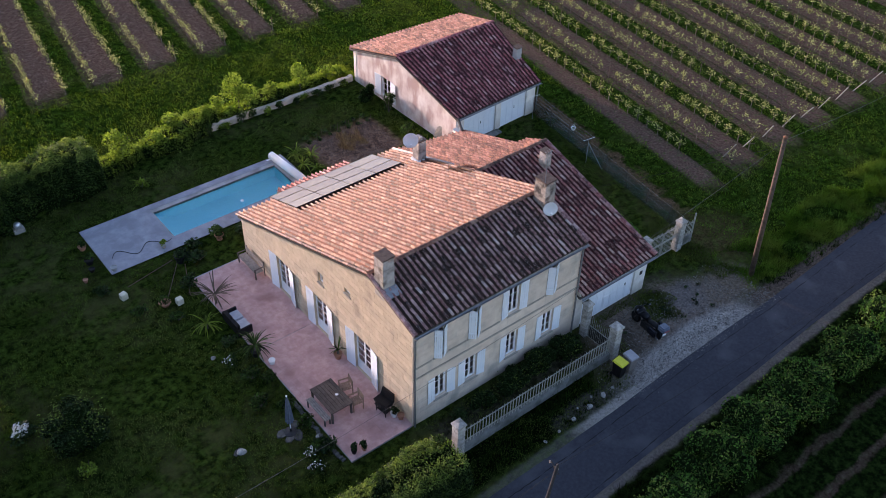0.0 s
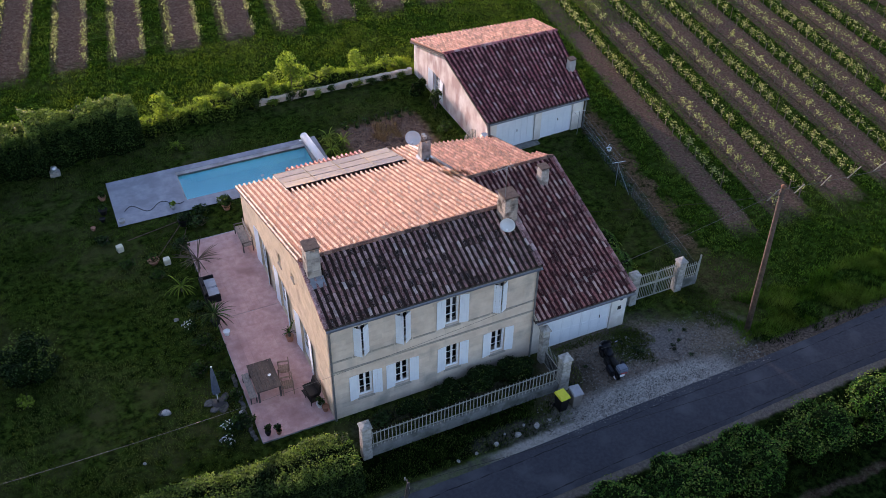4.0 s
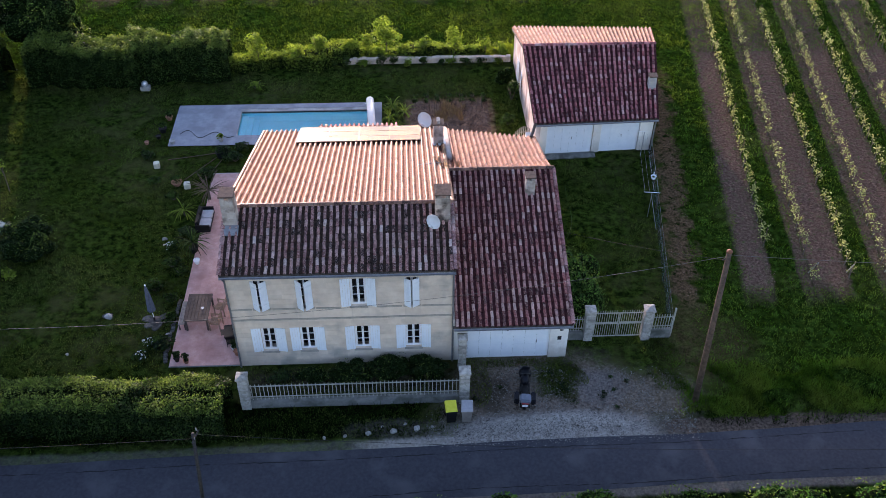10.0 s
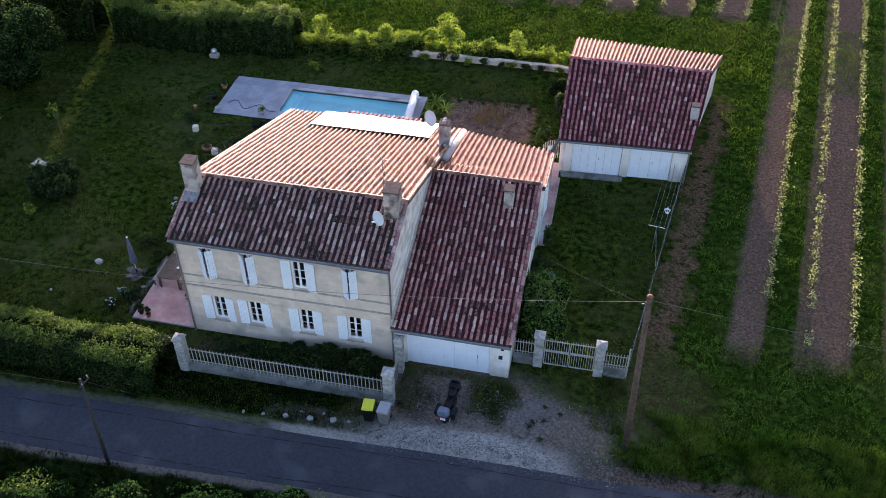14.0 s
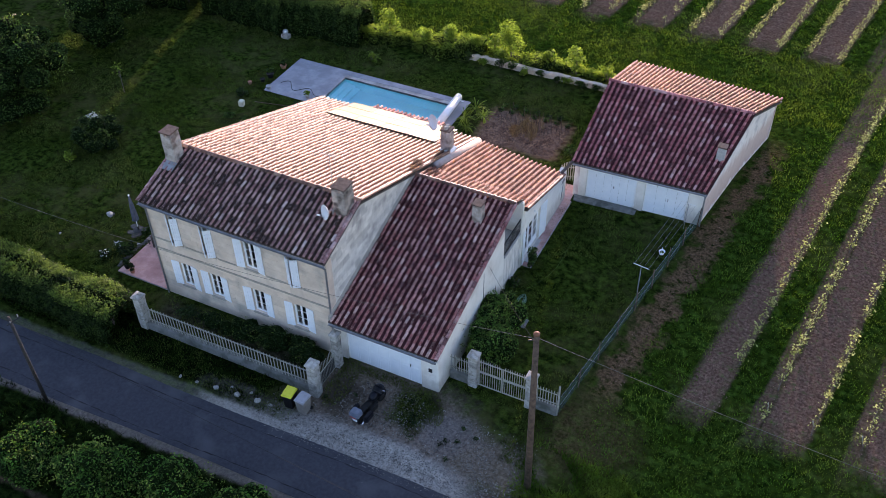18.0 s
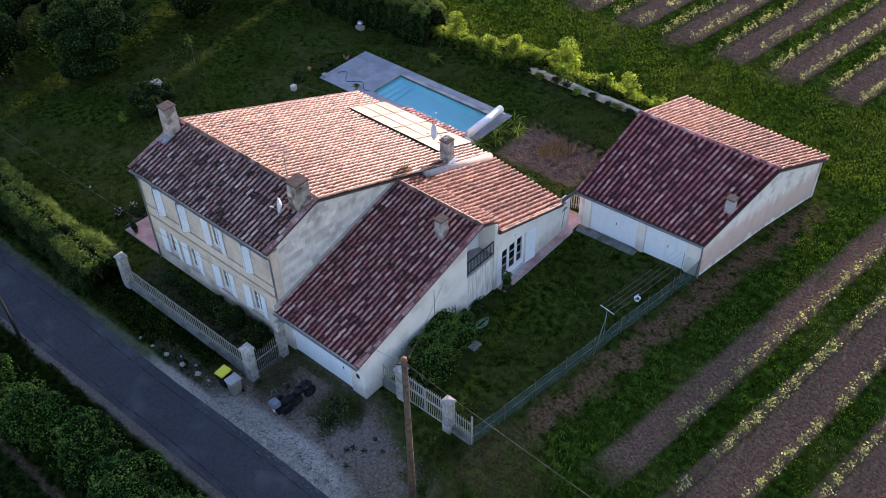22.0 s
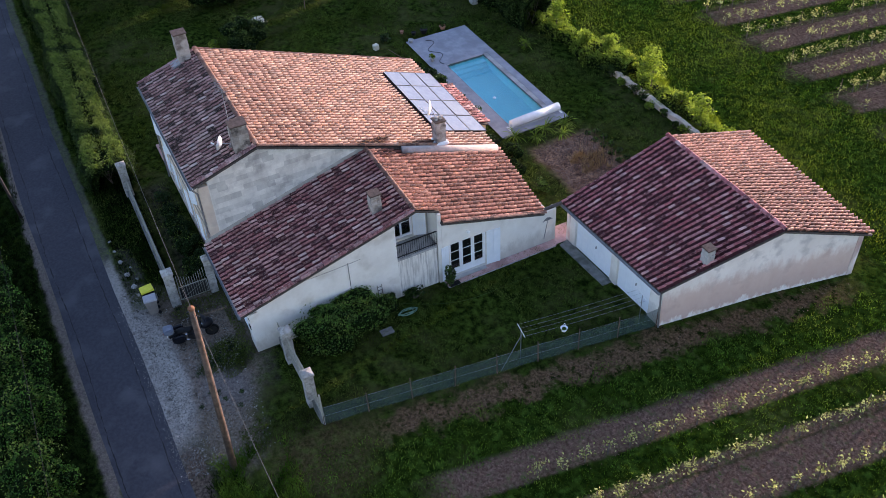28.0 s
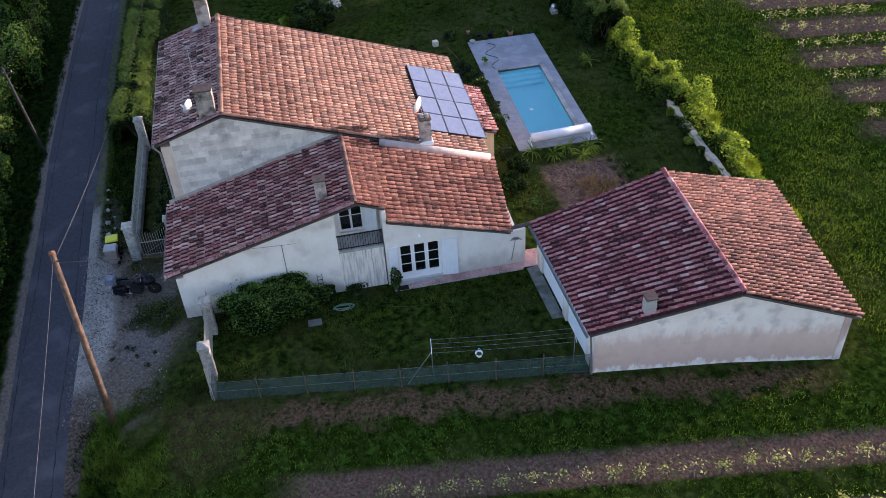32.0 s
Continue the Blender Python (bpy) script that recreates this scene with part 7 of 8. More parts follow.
def blob_body(sections):
    """A smooth body lofted over (y, half width, bottom, top) sections."""
    bm = bmesh.new()
    rows = []
    for y, w, z0, z1 in sections:
        rows.append([bm.verts.new((math.cos(a) * w, y, (z0 + z1) / 2 + math.sin(a) * (z1 - z0) / 2)) for a in [k * math.pi / 6 for k in range(12)]])
    for a, b in zip(rows, rows[1:]):
        for k in range(12):
            bm.faces.new((a[k], b[k], b[(k + 1) % 12], a[(k + 1) % 12]))
    bm.faces.new(rows[0])
    bm.faces.new(rows[-1][::-1])
    bmesh.ops.recalc_face_normals(bm, faces=bm.faces)
    return bm


part("tank", blob_body(((1.15, 0.12, 0.72, 0.9), (1.3, 0.2, 0.62, 1.02), (1.5, 0.2, 0.62, 1.02), (1.66, 0.1, 0.68, 0.92))), PAINT_B, mb, smooth=True)
part("seat", blob_body(((0.35, 0.12, 0.72, 0.84), (0.6, 0.17, 0.7, 0.88), (0.95, 0.16, 0.68, 0.82), (1.18, 0.12, 0.68, 0.8))), BLACKP, mb, smooth=True)
part("fairing", blob_body(((1.55, 0.22, 0.6, 0.98), (1.75, 0.3, 0.55, 1.1), (1.95, 0.24, 0.6, 1.08), (2.08, 0.1, 0.7, 0.95))), PAINT_B, mb, smooth=True)
part("windscreen", hexa(bmesh.new(), [(-0.2, 1.78, 1.05), (0.2, 1.78, 1.05), (0.2, 1.8, 1.05), (-0.2, 1.8, 1.05), (-0.16, 1.62, 1.38), (0.16, 1.62, 1.38), (0.16, 1.63, 1.38), (-0.16, 1.63, 1.38)]), PAINT_B, mb)
part("handlebar", tube(bmesh.new(), (-0.4, 1.52, 1.06), (0.4, 1.52, 1.06), 0.016), METAL_D, mb)
for s in (-1, 1):
    part("mirror", B(s * 0.42 - 0.07, 1.58, 1.16, s * 0.42 + 0.07, 1.61, 1.25, bevel=0.02), CHROME, mb)
    part("fork", tube(bmesh.new(), (s * 0.11, 1.95, 0.32), (s * 0.11, 1.68, 0.95), 0.025), CHROME, mb)
    part("pannier", B(s * 0.36 - 0.11, 0.2, 0.45, s * 0.36 + 0.11, 0.75, 0.78, bevel=0.05), PAINT_B, mb)
    part("exhaust", tube(bmesh.new(), (s * 0.2, 0.15, 0.3), (s * 0.17, 1.0, 0.28), 0.05, n=12), CHROME, mb)
part("mudguard", blob_body(((0.05, 0.1, 0.5, 0.6), (0.35, 0.12, 0.6, 0.72), (0.6, 0.1, 0.6, 0.7))), PAINT_B, mb, smooth=True)
part("top_case", B(-0.24, -0.12, 0.86, 0.24, 0.32, 1.16, bevel=0.06), CASE, mb, "grey-blue top case")
part("tail_light", B(-0.16, -0.135, 0.92, 0.16, -0.118, 0.98), mat("red_lens", (0.3, 0.02, 0.02), (0.4, 0.03, 0.03), 4, 0.3, 0), mb)
part("plate", B(-0.12, -0.02, 0.6, 0.12, -0.01, 0.74), FRAME, mb)
part("side_stand", tube(bmesh.new(), (-0.15, 1.1, 0.22), (-0.36, 1.05, 0.0), 0.014), METAL_D, mb)


def rock(x, y, s, seed, label="pale rough rock on the verge", material=PILLAR):
    rng = random.Random(seed)
    bm = bmesh.new()
    bmesh.ops.create_icosphere(bm, subdivisions=2, radius=1)
    for v in bm.verts:
        k = 1 + 0.35 * noise.noise(v.co * 1.3 + Vector((seed * 3.1, 0, 0)))
        v.co = Vector((v.co.x * k * s, v.co.y * k * s * 0.8, v.co.z * k * s * 0.65))
    o = part("rock", bm, material)
    o.matrix_basis = pose(x, y, s * 0.4, 0, 0, rng.uniform(0, 180))
    tagged(o, label, "rock", "verge rocks")


for k, (x, y, s) in enumerate(((6.0, -4.15, 0.17), (7.1, -4.08, 0.2), (8.12, -3.96, 0.2), (5.0, -4.25, 0.12), (4.1, -4.3, 0.11), (8.8, -3.9, 0.11), (7.6, -3.7, 0.1), (6.6, -3.8, 0.09))):
    rock(x, y, s * 0.8, k + 1)
for k, (x, y, s) in enumerate(((-6.78, 3.38, 0.28), (-5.1, 9.15, 0.18), (-4.9, 0.9, 0.14), (-3.7, 2.1, 0.15), (-8.2, 1.0, 0.12))):
    rock(x, y, s * 0.75, k + 20, "pale garden stone lying on the lawn")
PEBBLE = mat("loose_stones", (0.10, 0.09, 0.08), (0.34, 0.32, 0.29), 3, 0.95, 0.2, 40, rnd=0.4, spec=0.1)
rng2 = np.random.default_rng(31)
n = 2600
pp = np.empty((n, 3))
pp[:, 0] = rng2.uniform(8.5, 20.5, n)
pp[:, 1] = np.where(rng2.random(n) < 0.6, rng2.normal(-4.2, 0.45, n), rng2.uniform(-4.5, -0.8, n))
pp[:, 2] = 0.015
tagged(part("loose_stones", leaf_cloud(pp, 0.045, rng2, 1.2), PEBBLE), "loose stones scattered over the gravel forecourt", "stones", kind="stuff")
rng2 = np.random.default_rng(32)
for k in range(16):
    x, y = rng2.uniform(10.8, 18.0), rng2.uniform(-3.4, -0.6)
    if abs(x - 13.1) < 0.7 and y < 0:
        continue
    w = thing("weed_tuft", "low dark weed growing in the gravel", "weed", pose(x, y, 0))
    part("foliage", leaf_cloud(lump_points(rng2, 90, (0, 0, 0.06), (rng2.uniform(0.12, 0.3), rng2.uniform(0.1, 0.22), 0.09)), 0.03, rng2), LEAF_D, w)

# ---- terrace furniture ----
TABLE_W = mat("grey_weathered_teak", (0.06, 0.048, 0.042), (0.105, 0.086, 0.075), 6, 0.85, 0.3, 50, spec=0.15)
PALE_TEAK = mat("pale_grey_teak", (0.20, 0.175, 0.155), (0.32, 0.285, 0.255), 7, 0.85, 0.3, 50, spec=0.15)
tb = thing("garden_table", "long weathered wooden garden table on the terrace", "table", pose(-2.28, 3.1, 0.082))
for k in range(7):
    part("tabletop_board", B(-0.57 + k * 0.165, -0.92, 0.73, -0.57 + k * 0.165 + 0.158, 0.92, 0.765, bevel=0.004), TABLE_W, tb)
for sx in (-0.5, 0.5):
    for sy in (-0.82, 0.82):
        part("leg", B(sx - 0.04, sy - 0.04, 0, sx + 0.04, sy + 0.04, 0.73), WOOD_D, tb)
part("apron", frame_ring(bmesh.new(), -0.5, -0.82, 0.5, 0.82, 0.03, 0.62, 0.72), WOOD_D, tb).matrix_basis = Matrix(((1, 0, 0, 0), (0, 0, 1, 0), (0, 1, 0, 0), (0, 0, 0, 1)))
ash = thing("ashtray", "small pale dish on the garden table", "dish", pose(-2.05, 3.0, 0.848))
part("bowl", lathe(bmesh.new(), ((0.05, 0), (0.08, 0.04), (0.07, 0.04), (0.04, 0.012)), 14), FRAME, ash)
bc = thing("garden_bench", "pale wooden garden bench beside the table", "bench", pose(-3.02, 3.05, 0.082))
for k in range(3):
    part("seat_board", B(-0.16 + k * 0.11, -0.8, 0.42, -0.06 + k * 0.11, 0.8, 0.45, bevel=0.004), PALE_TEAK, bc)
for sy in (-0.7, 0.7):
    for sx in (-0.13, 0.13):
        part("leg", B(sx - 0.025, sy - 0.03, 0, sx + 0.025, sy + 0.03, 0.42), WOOD_D, bc)
CANE = mat("cane_wood", (0.20, 0.13, 0.09), (0.30, 0.21, 0.15), 8, 0.7, 0.2, 50)
ch = thing("garden_chair", "brown wooden armchair with slatted back", "chair", pose(-1.3, 3.45, 0.082, 0, 0, 75), "garden chairs")
for k in range(5):
    part("seat_slat", B(-0.25, -0.24 + k * 0.098, 0.42, 0.25, -0.155 + k * 0.098, 0.44), CANE, ch)
for sx in (-0.25, 0.25):
    part("front_leg", B(sx - 0.022, 0.2, 0, sx + 0.022, 0.245, 0.64), CANE, ch)
    part("back_leg", B(sx - 0.022, -0.29, 0, sx + 0.022, -0.245, 0.92), CANE, ch)
    part("armrest", B(sx - 0.035, -0.29, 0.641, sx + 0.035, 0.26, 0.668), CANE, ch)
for z in (0.5, 0.62, 0.74, 0.86):
    part("back_slat", B(-0.225, -0.28, z, 0.225, -0.26, z + 0.06), CANE, ch)
copy_thing(ch, pose(-1.42, 2.45, 0.082, 0, 0, 82))
bq = thing("barbecue", "black box barbecue with a raised lid on legs", "barbecue", pose(-0.55, 1.45, 0.082, 0, 0, 8))
bq.scale = (0.84, 0.84, 0.9)
part("firebox", hexa(bmesh.new(), [(-0.26, -0.42, 0.62), (0.26, -0.42, 0.62), (0.26, 0.42, 0.62), (-0.26, 0.42, 0.62), (-0.33, -0.48, 0.86), (0.33, -0.48, 0.86), (0.33, 0.48, 0.86), (-0.33, 0.48, 0.86)]), BLACKP, bq)
part("lid", hexa(bmesh.new(), [(0.20, -0.47, 0.87), (0.33, -0.47, 0.87), (0.33, 0.47, 0.87), (0.20, 0.47, 0.87), (0.30, -0.42, 1.30), (0.40, -0.42, 1.30), (0.40, 0.42, 1.30), (0.30, 0.42, 1.30)]), BLACKP, bq)
grate = part("grate", frame_ring(bmesh.new(), -0.30, -0.44, 0.18, 0.44, 0.02, 0.862, 0.875), BLACKP, bq)
grate.matrix_basis = Matrix(((1, 0, 0, 0), (0, 0, 1, 0), (0, 1, 0, 0), (0, 0, 0, 1)))
for sx in (-0.24, 0.24):
    for sy in (-0.36, 0.36):
        part("leg", B(sx - 0.02, sy - 0.02, 0, sx + 0.02, sy + 0.02, 0.62), BLACKP, bq)
part("side_shelf", B(-0.50, -0.22, 0.80, -0.335, 0.22, 0.825), BLACKP, bq)
part("bottom_shelf", B(-0.24, -0.36, 0.2, 0.24, 0.36, 0.22), BLACKP, bq)
TERRA = mat("terracotta_pot", (0.32, 0.15, 0.09), (0.42, 0.21, 0.13), 6, 0.85, 0.2, 50)


def pot(x, y, z, r, h, material, label, plant=None, seed=1):
    p = thing("plant_pot", label, "pot", pose(x, y, z), "plant pots")
    part("vessel", lathe(bmesh.new(), ((r * 0.68, 0), (r * 0.95, h * 0.9), (r * 1.06, h * 0.9), (r * 1.06, h), (r * 0.9, h), (r * 0.86, h * 0.85)), 18), material, p)
    part("soil", tube(bmesh.new(), (0, 0, h * 0.7), (0, 0, h * 0.84), r * 0.85, n=16), DARK, p)
    if plant:
        rng = np.random.default_rng(seed)
        part("plant", leaf_cloud(lump_points(rng, 160, (0, 0, h + 0.15), (r * 1.3, r * 1.3, 0.25)), 0.06, rng), plant, p)


for x, y, z, r, h, mt, lb, plt in ((-0.2, 0.65, 0.082, 0.16, 0.28, TERRA, "terracotta pot by the house corner", None), (-0.35, 0.95, 0.082, 0.17, 0.24, FRAME, "white pot by the house corner", LEAF_D), (-0.35, 5.5, 0.082, 0.2, 0.33, TERRA, "terracotta pot by the terrace door", None), (-3.05, 7.1, 0.082, 0.16, 0.26, FRAME, "white pot on the terrace edge", None),
                                   (-3.35, 8.1, 0.0, 0.25, 0.38, BLACKP, "black pot on the terrace edge", None), (-6.85, 20.75, 0.0, 0.22, 0.26, TERRA, "terracotta pot beside the pool paving", LEAF_H), (-7.0, 19.4, 0.0, 0.24, 0.3, BLACKP, "dark pot beside the pool paving", LEAF_H), (-7.15, 18.7, 0.0, 0.16, 0.22, BLACKP, "small dark pot beside the pool paving", None),
                                   (-6.2, 18.05, 0.075, 0.18, 0.22, CONC, "pale grey pot on the pool paving", None), (-3.3, 18.2, 0.075, 0.16, 0.22, CONC, "pale pot on the pool paving", LEAF_Y), (-5.25, 14.0, 0.0, 0.3, 0.22, TERRA, "wide terracotta bowl on the lawn", LEAF_H), (-0.5, 17.1, 0.0, 0.25, 0.35, TERRA, "terracotta pot with a leafy plant", LEAF_H), (-2.95, 0.35, 0.082, 0.14, 0.22, BLACKP, "small dark pot at the terrace corner", LEAF_D), (-2.5, 0.22, 0.082, 0.13, 0.2, TERRA, "small terracotta pot at the terrace corner", LEAF_D),
                                   (-3.1, 16.6, 0.0, 0.28, 0.45, BLACKP, "tall black pot near the pool", LEAF_D), (-7.75, 18.1, 0, 0.13, 0.2, TERRA, "small terracotta pot on the lawn", None)):
    pot(x, y, z, r, h, mt, lb, plt, int(abs(x * 31 + y * 7)))
CREAM = mat("cream_planter", (0.56, 0.53, 0.40), (0.66, 0.63, 0.50), 4, 0.7, 0.1)
for x, y, rz in ((-6.7, 15.7, 12), (-4.6, 13.65, 5)):
    o = part("cube_planter", B(-0.17, -0.17, 0, 0.17, 0.17, 0.38, bevel=0.03), CREAM)
    o.matrix_basis = pose(x, y, 0, 0, 0, rz)
    tagged(o, "cream cube planter on the lawn", "planter", "cube planters")

# bench along the house wall, two-seat lounger, closed parasol
wb_ = thing("wall_bench", "grey wooden bench against the house wall", "bench", pose(-0.42, 13.7, 0.082))
for k in range(4):
    part("seat_slat", B(-0.24 + k * 0.12, -0.95, 0.43, -0.13 + k * 0.12, 0.95, 0.455), PALE_TEAK, wb_)
for k in range(3):
    part("back_slat", B(0.25, -0.95, 0.55 + k * 0.13, 0.275, 0.95, 0.65 + k * 0.13), PALE_TEAK, wb_)
for sy in (-0.9, 0.9):
    part("end_frame", B(-0.26, sy - 0.025, 0, -0.2, sy + 0.025, 0.64), WOOD_D, wb_)
    part("back_post", B(0.276, sy - 0.025, 0, 0.32, sy + 0.025, 0.95), WOOD_D, wb_)
    part("arm", B(-0.28, sy - 0.03, 0.641, 0.275, sy + 0.03, 0.67), WOOD_D, wb_)
CUSH = mat("grey_white_cushion", (0.42, 0.43, 0.46), (0.52, 0.53, 0.56), 5, 0.9, 0.2, 40)
sf = thing("garden_sofa", "dark garden sofa with pale cushions facing the terrace", "sofa", pose(-3.05, 10.35, 0.06, 0, 0, -90))
part("base", B(-0.75, -0.35, 0.08, 0.75, 0.35, 0.3, bevel=0.02), BLACKP, sf)
part("backrest", B(-0.75, -0.42, 0.08, 0.75, -0.351, 0.7, bevel=0.02), BLACKP, sf)
for s in (-1, 1):
    part("armrest", B(s * 0.80 - 0.05, -0.42, 0.08, s * 0.80 + 0.05, 0.35, 0.55, bevel=0.02), BLACKP, sf)
    part("seat_cushion", B(s * 0.37 - 0.35, -0.32, 0.301, s * 0.37 + 0.35, 0.36, 0.42, bevel=0.04), CUSH, sf)
    part("back_cushion", B(s * 0.37 - 0.34, -0.35, 0.421, s * 0.37 + 0.34, -0.22, 0.72, bevel=0.04), BLACKP, sf)
FAB = mat("slate_blue_fabric", (0.085, 0.10, 0.14), (0.14, 0.155, 0.20), 5, 0.95, 0.3, 40)
um = thing("parasol", "closed slate-blue parasol on a heavy base", "parasol", pose(-4.5, 3.05, 0))
part("base_plate", lathe(bmesh.new(), ((0.3, 0), (0.3, 0.07), (0.05, 0.12), (0.04, 0.3)), 18), METAL_D, um)
part("pole", tube(bmesh.new(), (0, 0, 0.1), (0, 0, 2.4), 0.022), FRAME, um)
bm = bmesh.new()
rows = []
for z, r in ((0.75, 0.20), (1.2, 0.17), (1.8, 0.12), (2.3, 0.05), (2.38, 0.02)):
    rows.append([bm.verts.new((math.cos(k * math.pi / 8) * r * (1 if k % 2 else 0.6), math.sin(k * math.pi / 8) * r * (1 if k % 2 else 0.6), z)) for k in range(16)])
for a, b_ in zip(rows, rows[1:]):
    for k in range(16):
        bm.faces.new((a[k], a[(k + 1) % 16], b_[(k + 1) % 16], b_[k]))
part("canopy", bm, FAB, um)
part("finial", lathe(bmesh.new(), ((0.02, 2.38), (0.05, 2.43), (0.02, 2.48)), 10), FRAME, um)

# ---- edging and flat stones beside the terrace ----
EDGE = mat("dark_rough_stone", (0.050, 0.048, 0.044), (0.13, 0.125, 0.115), 6, 0.95, 0.5, 40, rnd=0.3)
rnge = random.Random(17)
for k in range(30):
    y = 0.35 + k * 0.14
    o = part("edging_stone", B(-0.09, -0.06, -0.02, 0.09, 0.06, rnge.uniform(0.05, 0.13), bevel=0.012), EDGE)
    o.matrix_basis = pose(-3.52 + rnge.uniform(-0.05, 0.05) - 0.05 * math.sin(y), y, 0, rnge.uniform(-5, 5), rnge.uniform(-5, 5), rnge.uniform(-25, 25))
    tagged(o, "rough dark edging stone beside the terrace", "stone", "terrace edging stones")
for x, y, w, d in ((-4.85, 3.2, 0.34, 0.22), (-4.35, 2.7, 0.36, 0.24), (-4.75, 2.75, 0.26, 0.2), (-4.15, 3.3, 0.25, 0.2), (-6.85, 3.47, 0.3, 0.2)):
    bm = bmesh.new()
    ring = [(math.cos(k * math.pi / 4 + 0.3) * w * rnge.uniform(0.8, 1.1), math.sin(k * math.pi / 4 + 0.3) * d * rnge.uniform(0.8, 1.1)) for k in range(8)]
    lo_, hi_ = [bm.verts.new((a, b_, -0.02)) for a, b_ in ring], [bm.verts.new((a * 0.93, b_ * 0.93, 0.06)) for a, b_ in ring]
    for k in range(8):
        bm.faces.new((lo_[k], lo_[(k + 1) % 8], hi_[(k + 1) % 8], hi_[k]))
    bm.faces.new(hi_)
    o = part("flagstone", bm, EDGE)
    o.matrix_basis = pose(x, y, 0, rnge.uniform(-3, 3), rnge.uniform(-3, 3), rnge.uniform(0, 90))
    tagged(o, "flat grey stone lying in the lawn", "stone", "flat lawn stones")

# ---- pool side ----
COVER = mat("white_pool_cover", (0.78, 0.79, 0.81), (0.85, 0.86, 0.87), 3, 0.5, 0.1, 20)
rc = thing("pool_cover_roller", "white rolled pool cover on its stand", "pool cover")
part("roll", tube(bmesh.new(), (5.92, 18.65, 0.42), (5.72, 22.0, 0.42), 0.24, 0.24, 24), COVER, rc, smooth=True)
for y, x in ((18.55, 5.93), (22.08, 5.71)):
    part("stand", B(x - 0.05, y - 0.04, 0.07, x + 0.05, y + 0.04, 0.46), FRAME, rc)
    part("foot", B(x - 0.3, y - 0.05, 0.073, x + 0.3, y + 0.05, 0.10), FRAME, rc)
duck = part("pool_float", lathe(bmesh.new(), ((0.02, -0.02), (0.10, 0.0), (0.11, 0.05), (0.05, 0.10)), 14), FRAME)
duck.matrix_basis = pose(2.3, 19.6, -0.12)
tagged(duck, "small white float on the pool water", "float")
hose = wire("garden_hose", [(-5.9 + 0.06 * k, 19.0 + 0.45 * math.sin(k * 0.22) * math.exp(-k * 0.012) - 0.004 * k, 0.09) for k in range(56)], 0.018, METAL_D)
tagged(hose, "dark hose lying on the pool paving", "hose")
for k, pts in enumerate(([(-6.2, 16.4, 0.03), (-3.4, 17.0, 0.03)], [(-4.9, 14.4, 0.03), (-3.1, 16.9, 0.03)], [(-3.9, 13.9, 0.03), (-3.0, 16.3, 0.03)])):
    tagged(part("garden_cane", tube(bmesh.new(), pts[0], pts[1], 0.025), POLE), "long pale cane lying on the lawn", "cane", "loose canes")
st = thing("garden_lantern", "white globe lantern on a stone block", "lantern", pose(-9.02, 24.35, 0))
part("block", B(-0.3, -0.22, 0, 0.3, 0.22, 0.3, bevel=0.03), PILLAR, st)
part("globe", lathe(bmesh.new(), ((0.08, 0.3), (0.16, 0.36), (0.21, 0.48), (0.16, 0.60), (0.05, 0.66)), 20), mat("silvered_globe", (0.55, 0.56, 0.58), (0.68, 0.69, 0.70), 5, 0.28, 0, metal=0.6), st, smooth=True)

# ---- back wall, kitchen garden, paths ----
bw = tagged(part("wall_back", B(1.5, 27.15, -0.2, 15.3, 27.36, 0.30), STONE), "low pale stone garden wall", "wall", kind="structure")
for k in range(46):
    o = part("coping_stone", B(-0.15, -0.15, 0, 0.15 - random.uniform(0, 0.03), 0.15, 0.11 + random.uniform(-0.02, 0.05), bevel=0.018), STONE, bw)
    o.matrix_basis = pose(1.65 + k * 0.3, 27.255 + random.uniform(-0.03, 0.03), 0.302, random.uniform(-2, 2), random.uniform(-2, 2), random.uniform(-5, 5))
rngk = random.Random(9)
for k in range(34):
    x, y = 9.2 + (k % 12) * 0.34 + rngk.uniform(-0.08, 0.08), 20.9 + (k // 12) * 0.6 + rngk.uniform(-0.1, 0.1)
    tagged(part("garden_cane", tube(bmesh.new(), (x, y, -0.05), (x + rngk.uniform(-0.08, 0.08), y + rngk.uniform(-0.08, 0.08), rngk.uniform(0.5, 1.0)), 0.012, n=5), POLE), "upright bamboo cane in the kitchen garden", "cane", "kitchen garden canes")
for k in range(14):
    bush("vegetable", "low leafy vegetable in the kitchen garden", 8.6 + (k % 7) * 0.75, 22.2 + (k // 7) * 0.6, 0.25, 0.25, 0.3, LEAF_H, 60, 0.07, 200 + k)
pth = tagged(part("path", B(15.30, 9.4, -0.1, 15.82, 15.45, 0.02), CONC), "reddish paved path beside the living wing", "path", kind="structure")
bk = B(-0.11, -0.16, 0, 0.11, 0.16, 0.02)
bme = bpy.data.meshes.new("paver")
bk.to_mesh(bme)
bk.free()
bme.materials.append(PAVER)
for i in range(2):
    for j in range(19):
        o = new("paver", bme)
        o.parent = pth
        o.matrix_basis = pose(15.44 + i * 0.227, 9.57 + j * 0.32, 0.021, random.uniform(-1, 1), random.uniform(-1, 1), random.uniform(-2, 2))
tagged(part("apron", hexa(bmesh.new(), [(15.85, 15.62, -0.1), (19.3, 15.82, -0.1), (19.3, 16.32, -0.1), (15.7, 16.15, -0.1), (15.85, 15.62, 0.07), (19.3, 15.82, 0.07), (19.3, 16.32, 0.07), (15.7, 16.15, 0.07)]), LOWWALL), "worn concrete slab before the barn door", "paving", kind="structure")
tagged(part("pavement", B(14.5, 15.45, -0.1, 15.68, 16.9, 0.03), PAVER), "brick threshold in the passage", "paving", kind="structure")
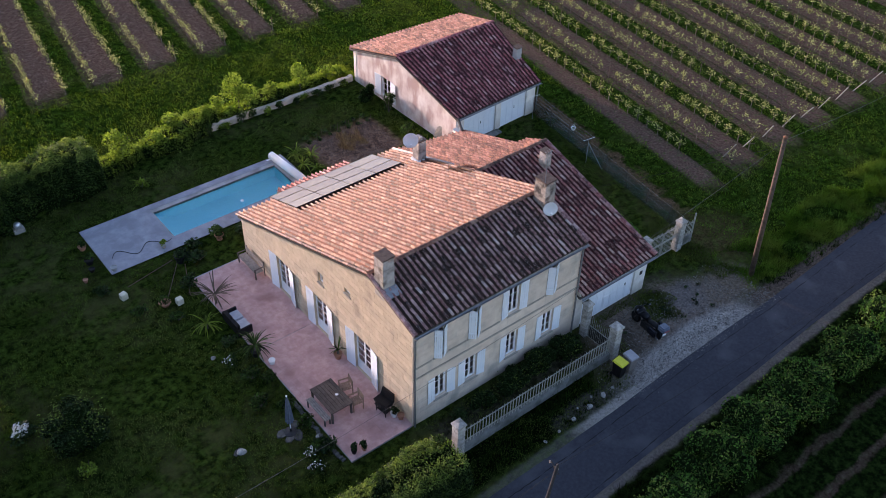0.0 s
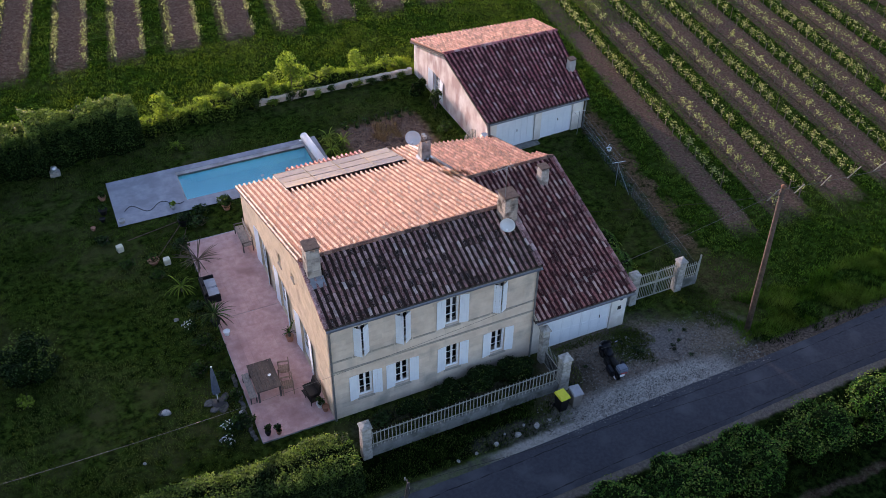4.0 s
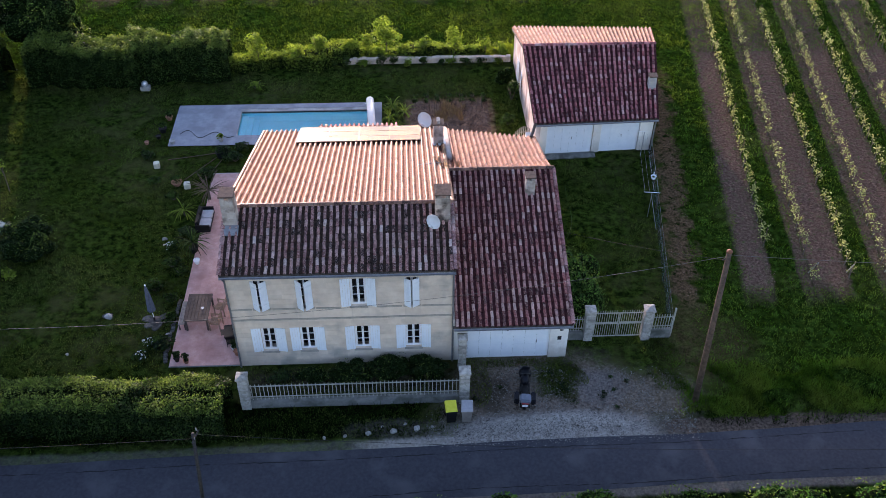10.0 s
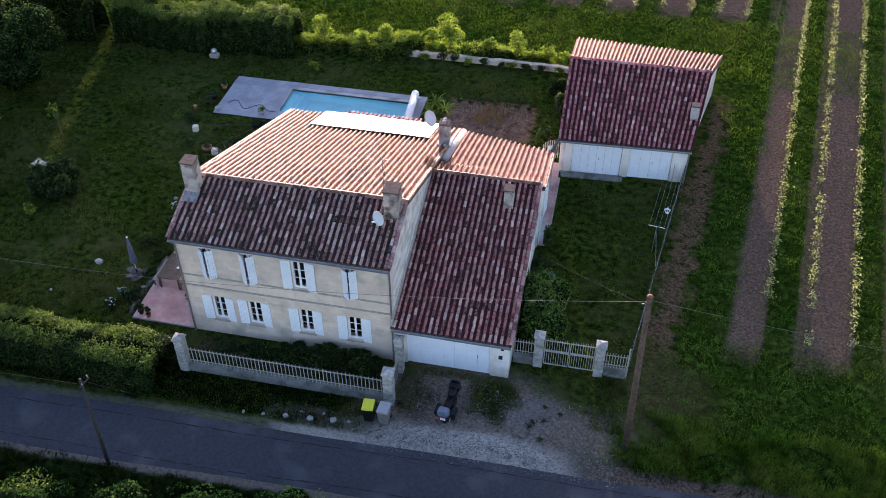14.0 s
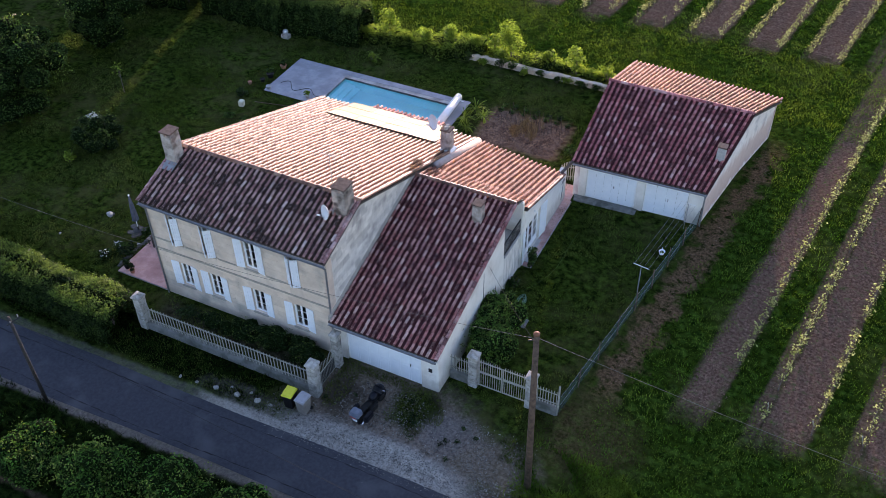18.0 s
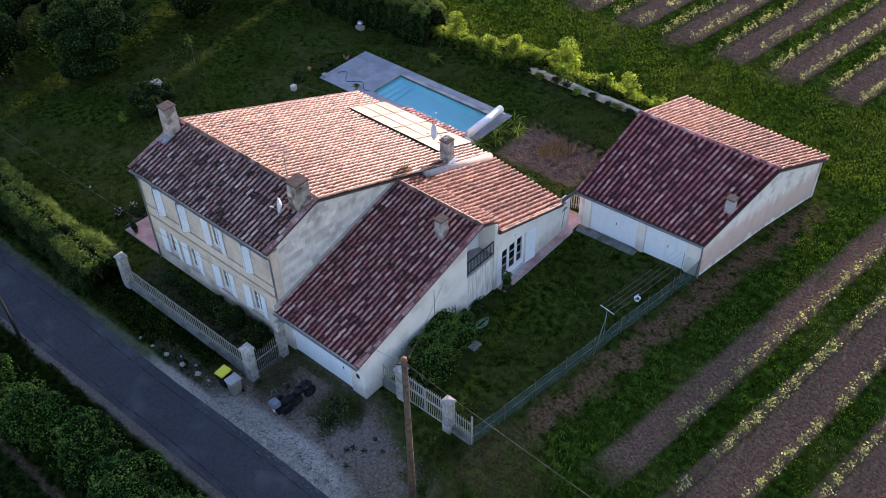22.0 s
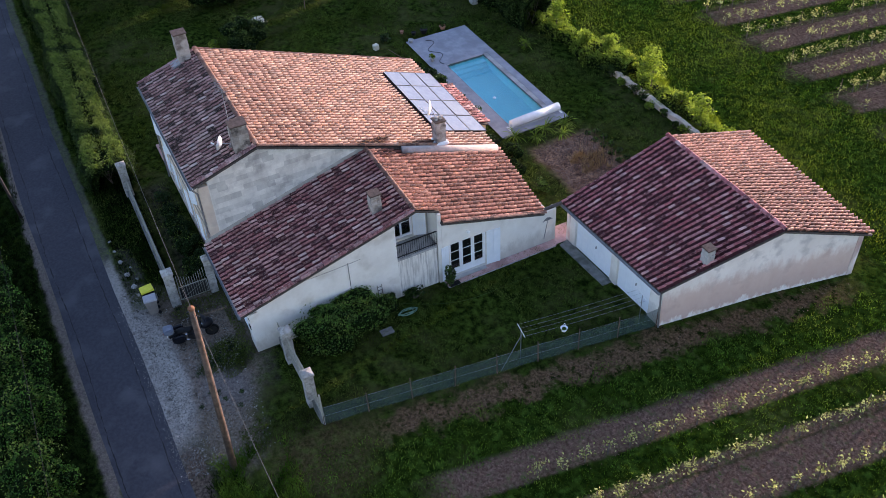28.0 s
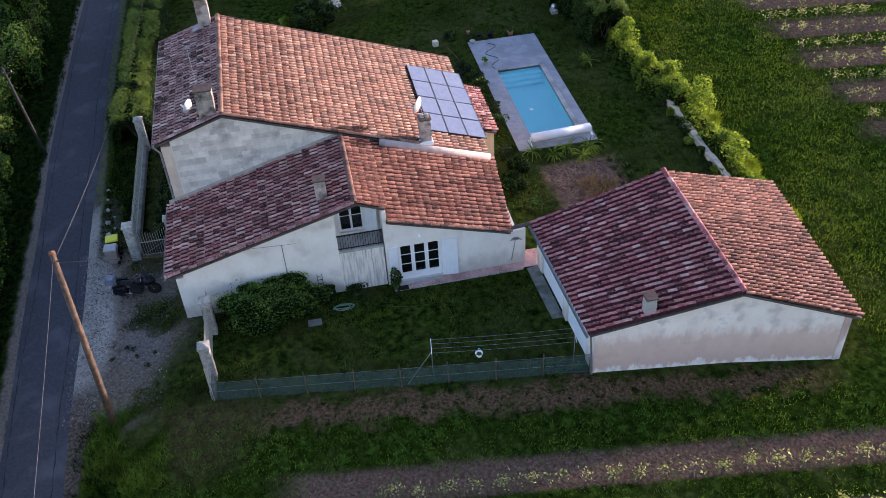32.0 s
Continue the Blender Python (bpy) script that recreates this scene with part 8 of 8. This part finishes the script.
mt_ = part("doormat", B(15.55, 9.5, 0.045, 15.85, 10.05, 0.06, bevel=0.005), BLACKP)
tagged(mt_, "small dark rubber mat before the french door", "doormat")
hc = wire("garden_hose", [(16.3 + (0.16 + 0.09 * math.sin(k * 0.31)) * math.cos(k * 0.42), 6.95 + (0.40 + 0.12 * math.sin(k * 0.23)) * math.sin(k * 0.42), 0.03 + 0.0012 * k) for k in range(62)], 0.016, mat("pale_green_hose", (0.10, 0.20, 0.13), (0.16, 0.28, 0.19), 4, 0.5, 0))
tagged(hc, "loosely coiled pale green garden hose on the grass", "hose")
rngw = random.Random(23)
for k in range(13):
    bush("garden_shrub", "scruffy plant growing against the garden wall", 2.2 + k * 1.02 + rngw.uniform(-0.3, 0.3), 26.85 + rngw.uniform(-0.1, 0.35), rngw.uniform(0.3, 0.6), rngw.uniform(0.25, 0.45), rngw.uniform(0.4, 0.85), LEAF_H if k % 3 else LEAF_Y, 420, 0.055, 500 + k)
blades("dried_stalks", "golden dried stalks in the kitchen garden", 2600, (9.6, 12.6, 19.2, 22.2), lambda x, y: ((x - 10.9) / 0.9) ** 2 + ((y - 20.9) / 1.0) ** 2 + 0.5 * np.sin(x * 5 + y * 3) < 1, 0.34, mat("dried_stalk", (0.22, 0.13, 0.06), (0.42, 0.29, 0.14), 3, 0.9, 0, rnd=0.4, spec=0.0), 81, 0.014, 5, 0.1)
hs = wire("garden_hose", [(15.6 + 0.05 * k + 0.5 * math.sin(k * 0.11), 6.9 + 0.16 * k, 0.03) for k in range(40)], 0.014, LEAF_H)
tagged(hs, "thin green hose lying on the grass", "hose")
tagged(part("paving_slab", B(16.75, 5.3, 0, 17.15, 5.9, 0.06, bevel=0.01), LOWWALL), "loose concrete slab on the grass", "slab")
ld = thing("trellis", "small wooden trellis against the wall", "trellis", pose(15.26, 6.0, 0.6, 0, -6, 0))
for s in (0, 0.22):
    part("upright", B(-0.012, s, 0, 0.012, s + 0.025, 1.5), TABLE_W, ld)
for k in range(7):
    part("rung", B(-0.012, 0.026, 0.15 + k * 0.2, 0.012, 0.219, 0.17 + k * 0.2), TABLE_W, ld)
pg = thing("picket_gate", "white arched picket gate between the buildings", "gate", pose(14.55, 17.0, 0, 0, 0, 20))
for k in range(8):
    part("picket", B(k * 0.13, -0.012, 0.1, k * 0.13 + 0.05, 0.012, 1.1 + 0.3 * math.sin((k + 0.5) / 8 * math.pi)), FENCE_P, pg)
for z in (0.3, 0.95):
    part("rail", B(0, 0.013, z, 1.0, 0.035, z + 0.06), FENCE_P, pg)

# ---- stone blocks of the house walls ----
ashlar(w_right, "y", 9.85, 1, [0.5, 12.0], 2.75, top_main, [], 0.55, 0.30, STONE_G, 5)
ashlar(w_left, "y", 0.0, -1, [0.05, 14.9], 0.1, top_main, D_T + S_T, 0.62, 0.31, STONE_W, 6)
ashlar(w_front, "x", 0.0, -1, [0.12, 9.75], 0.35, lambda u: 5.72, W_G + W_U + [(0, 10, 2.95, 3.1), (0, 10, 3.6, 3.74)], 0.60, 0.31, STONE, 7)
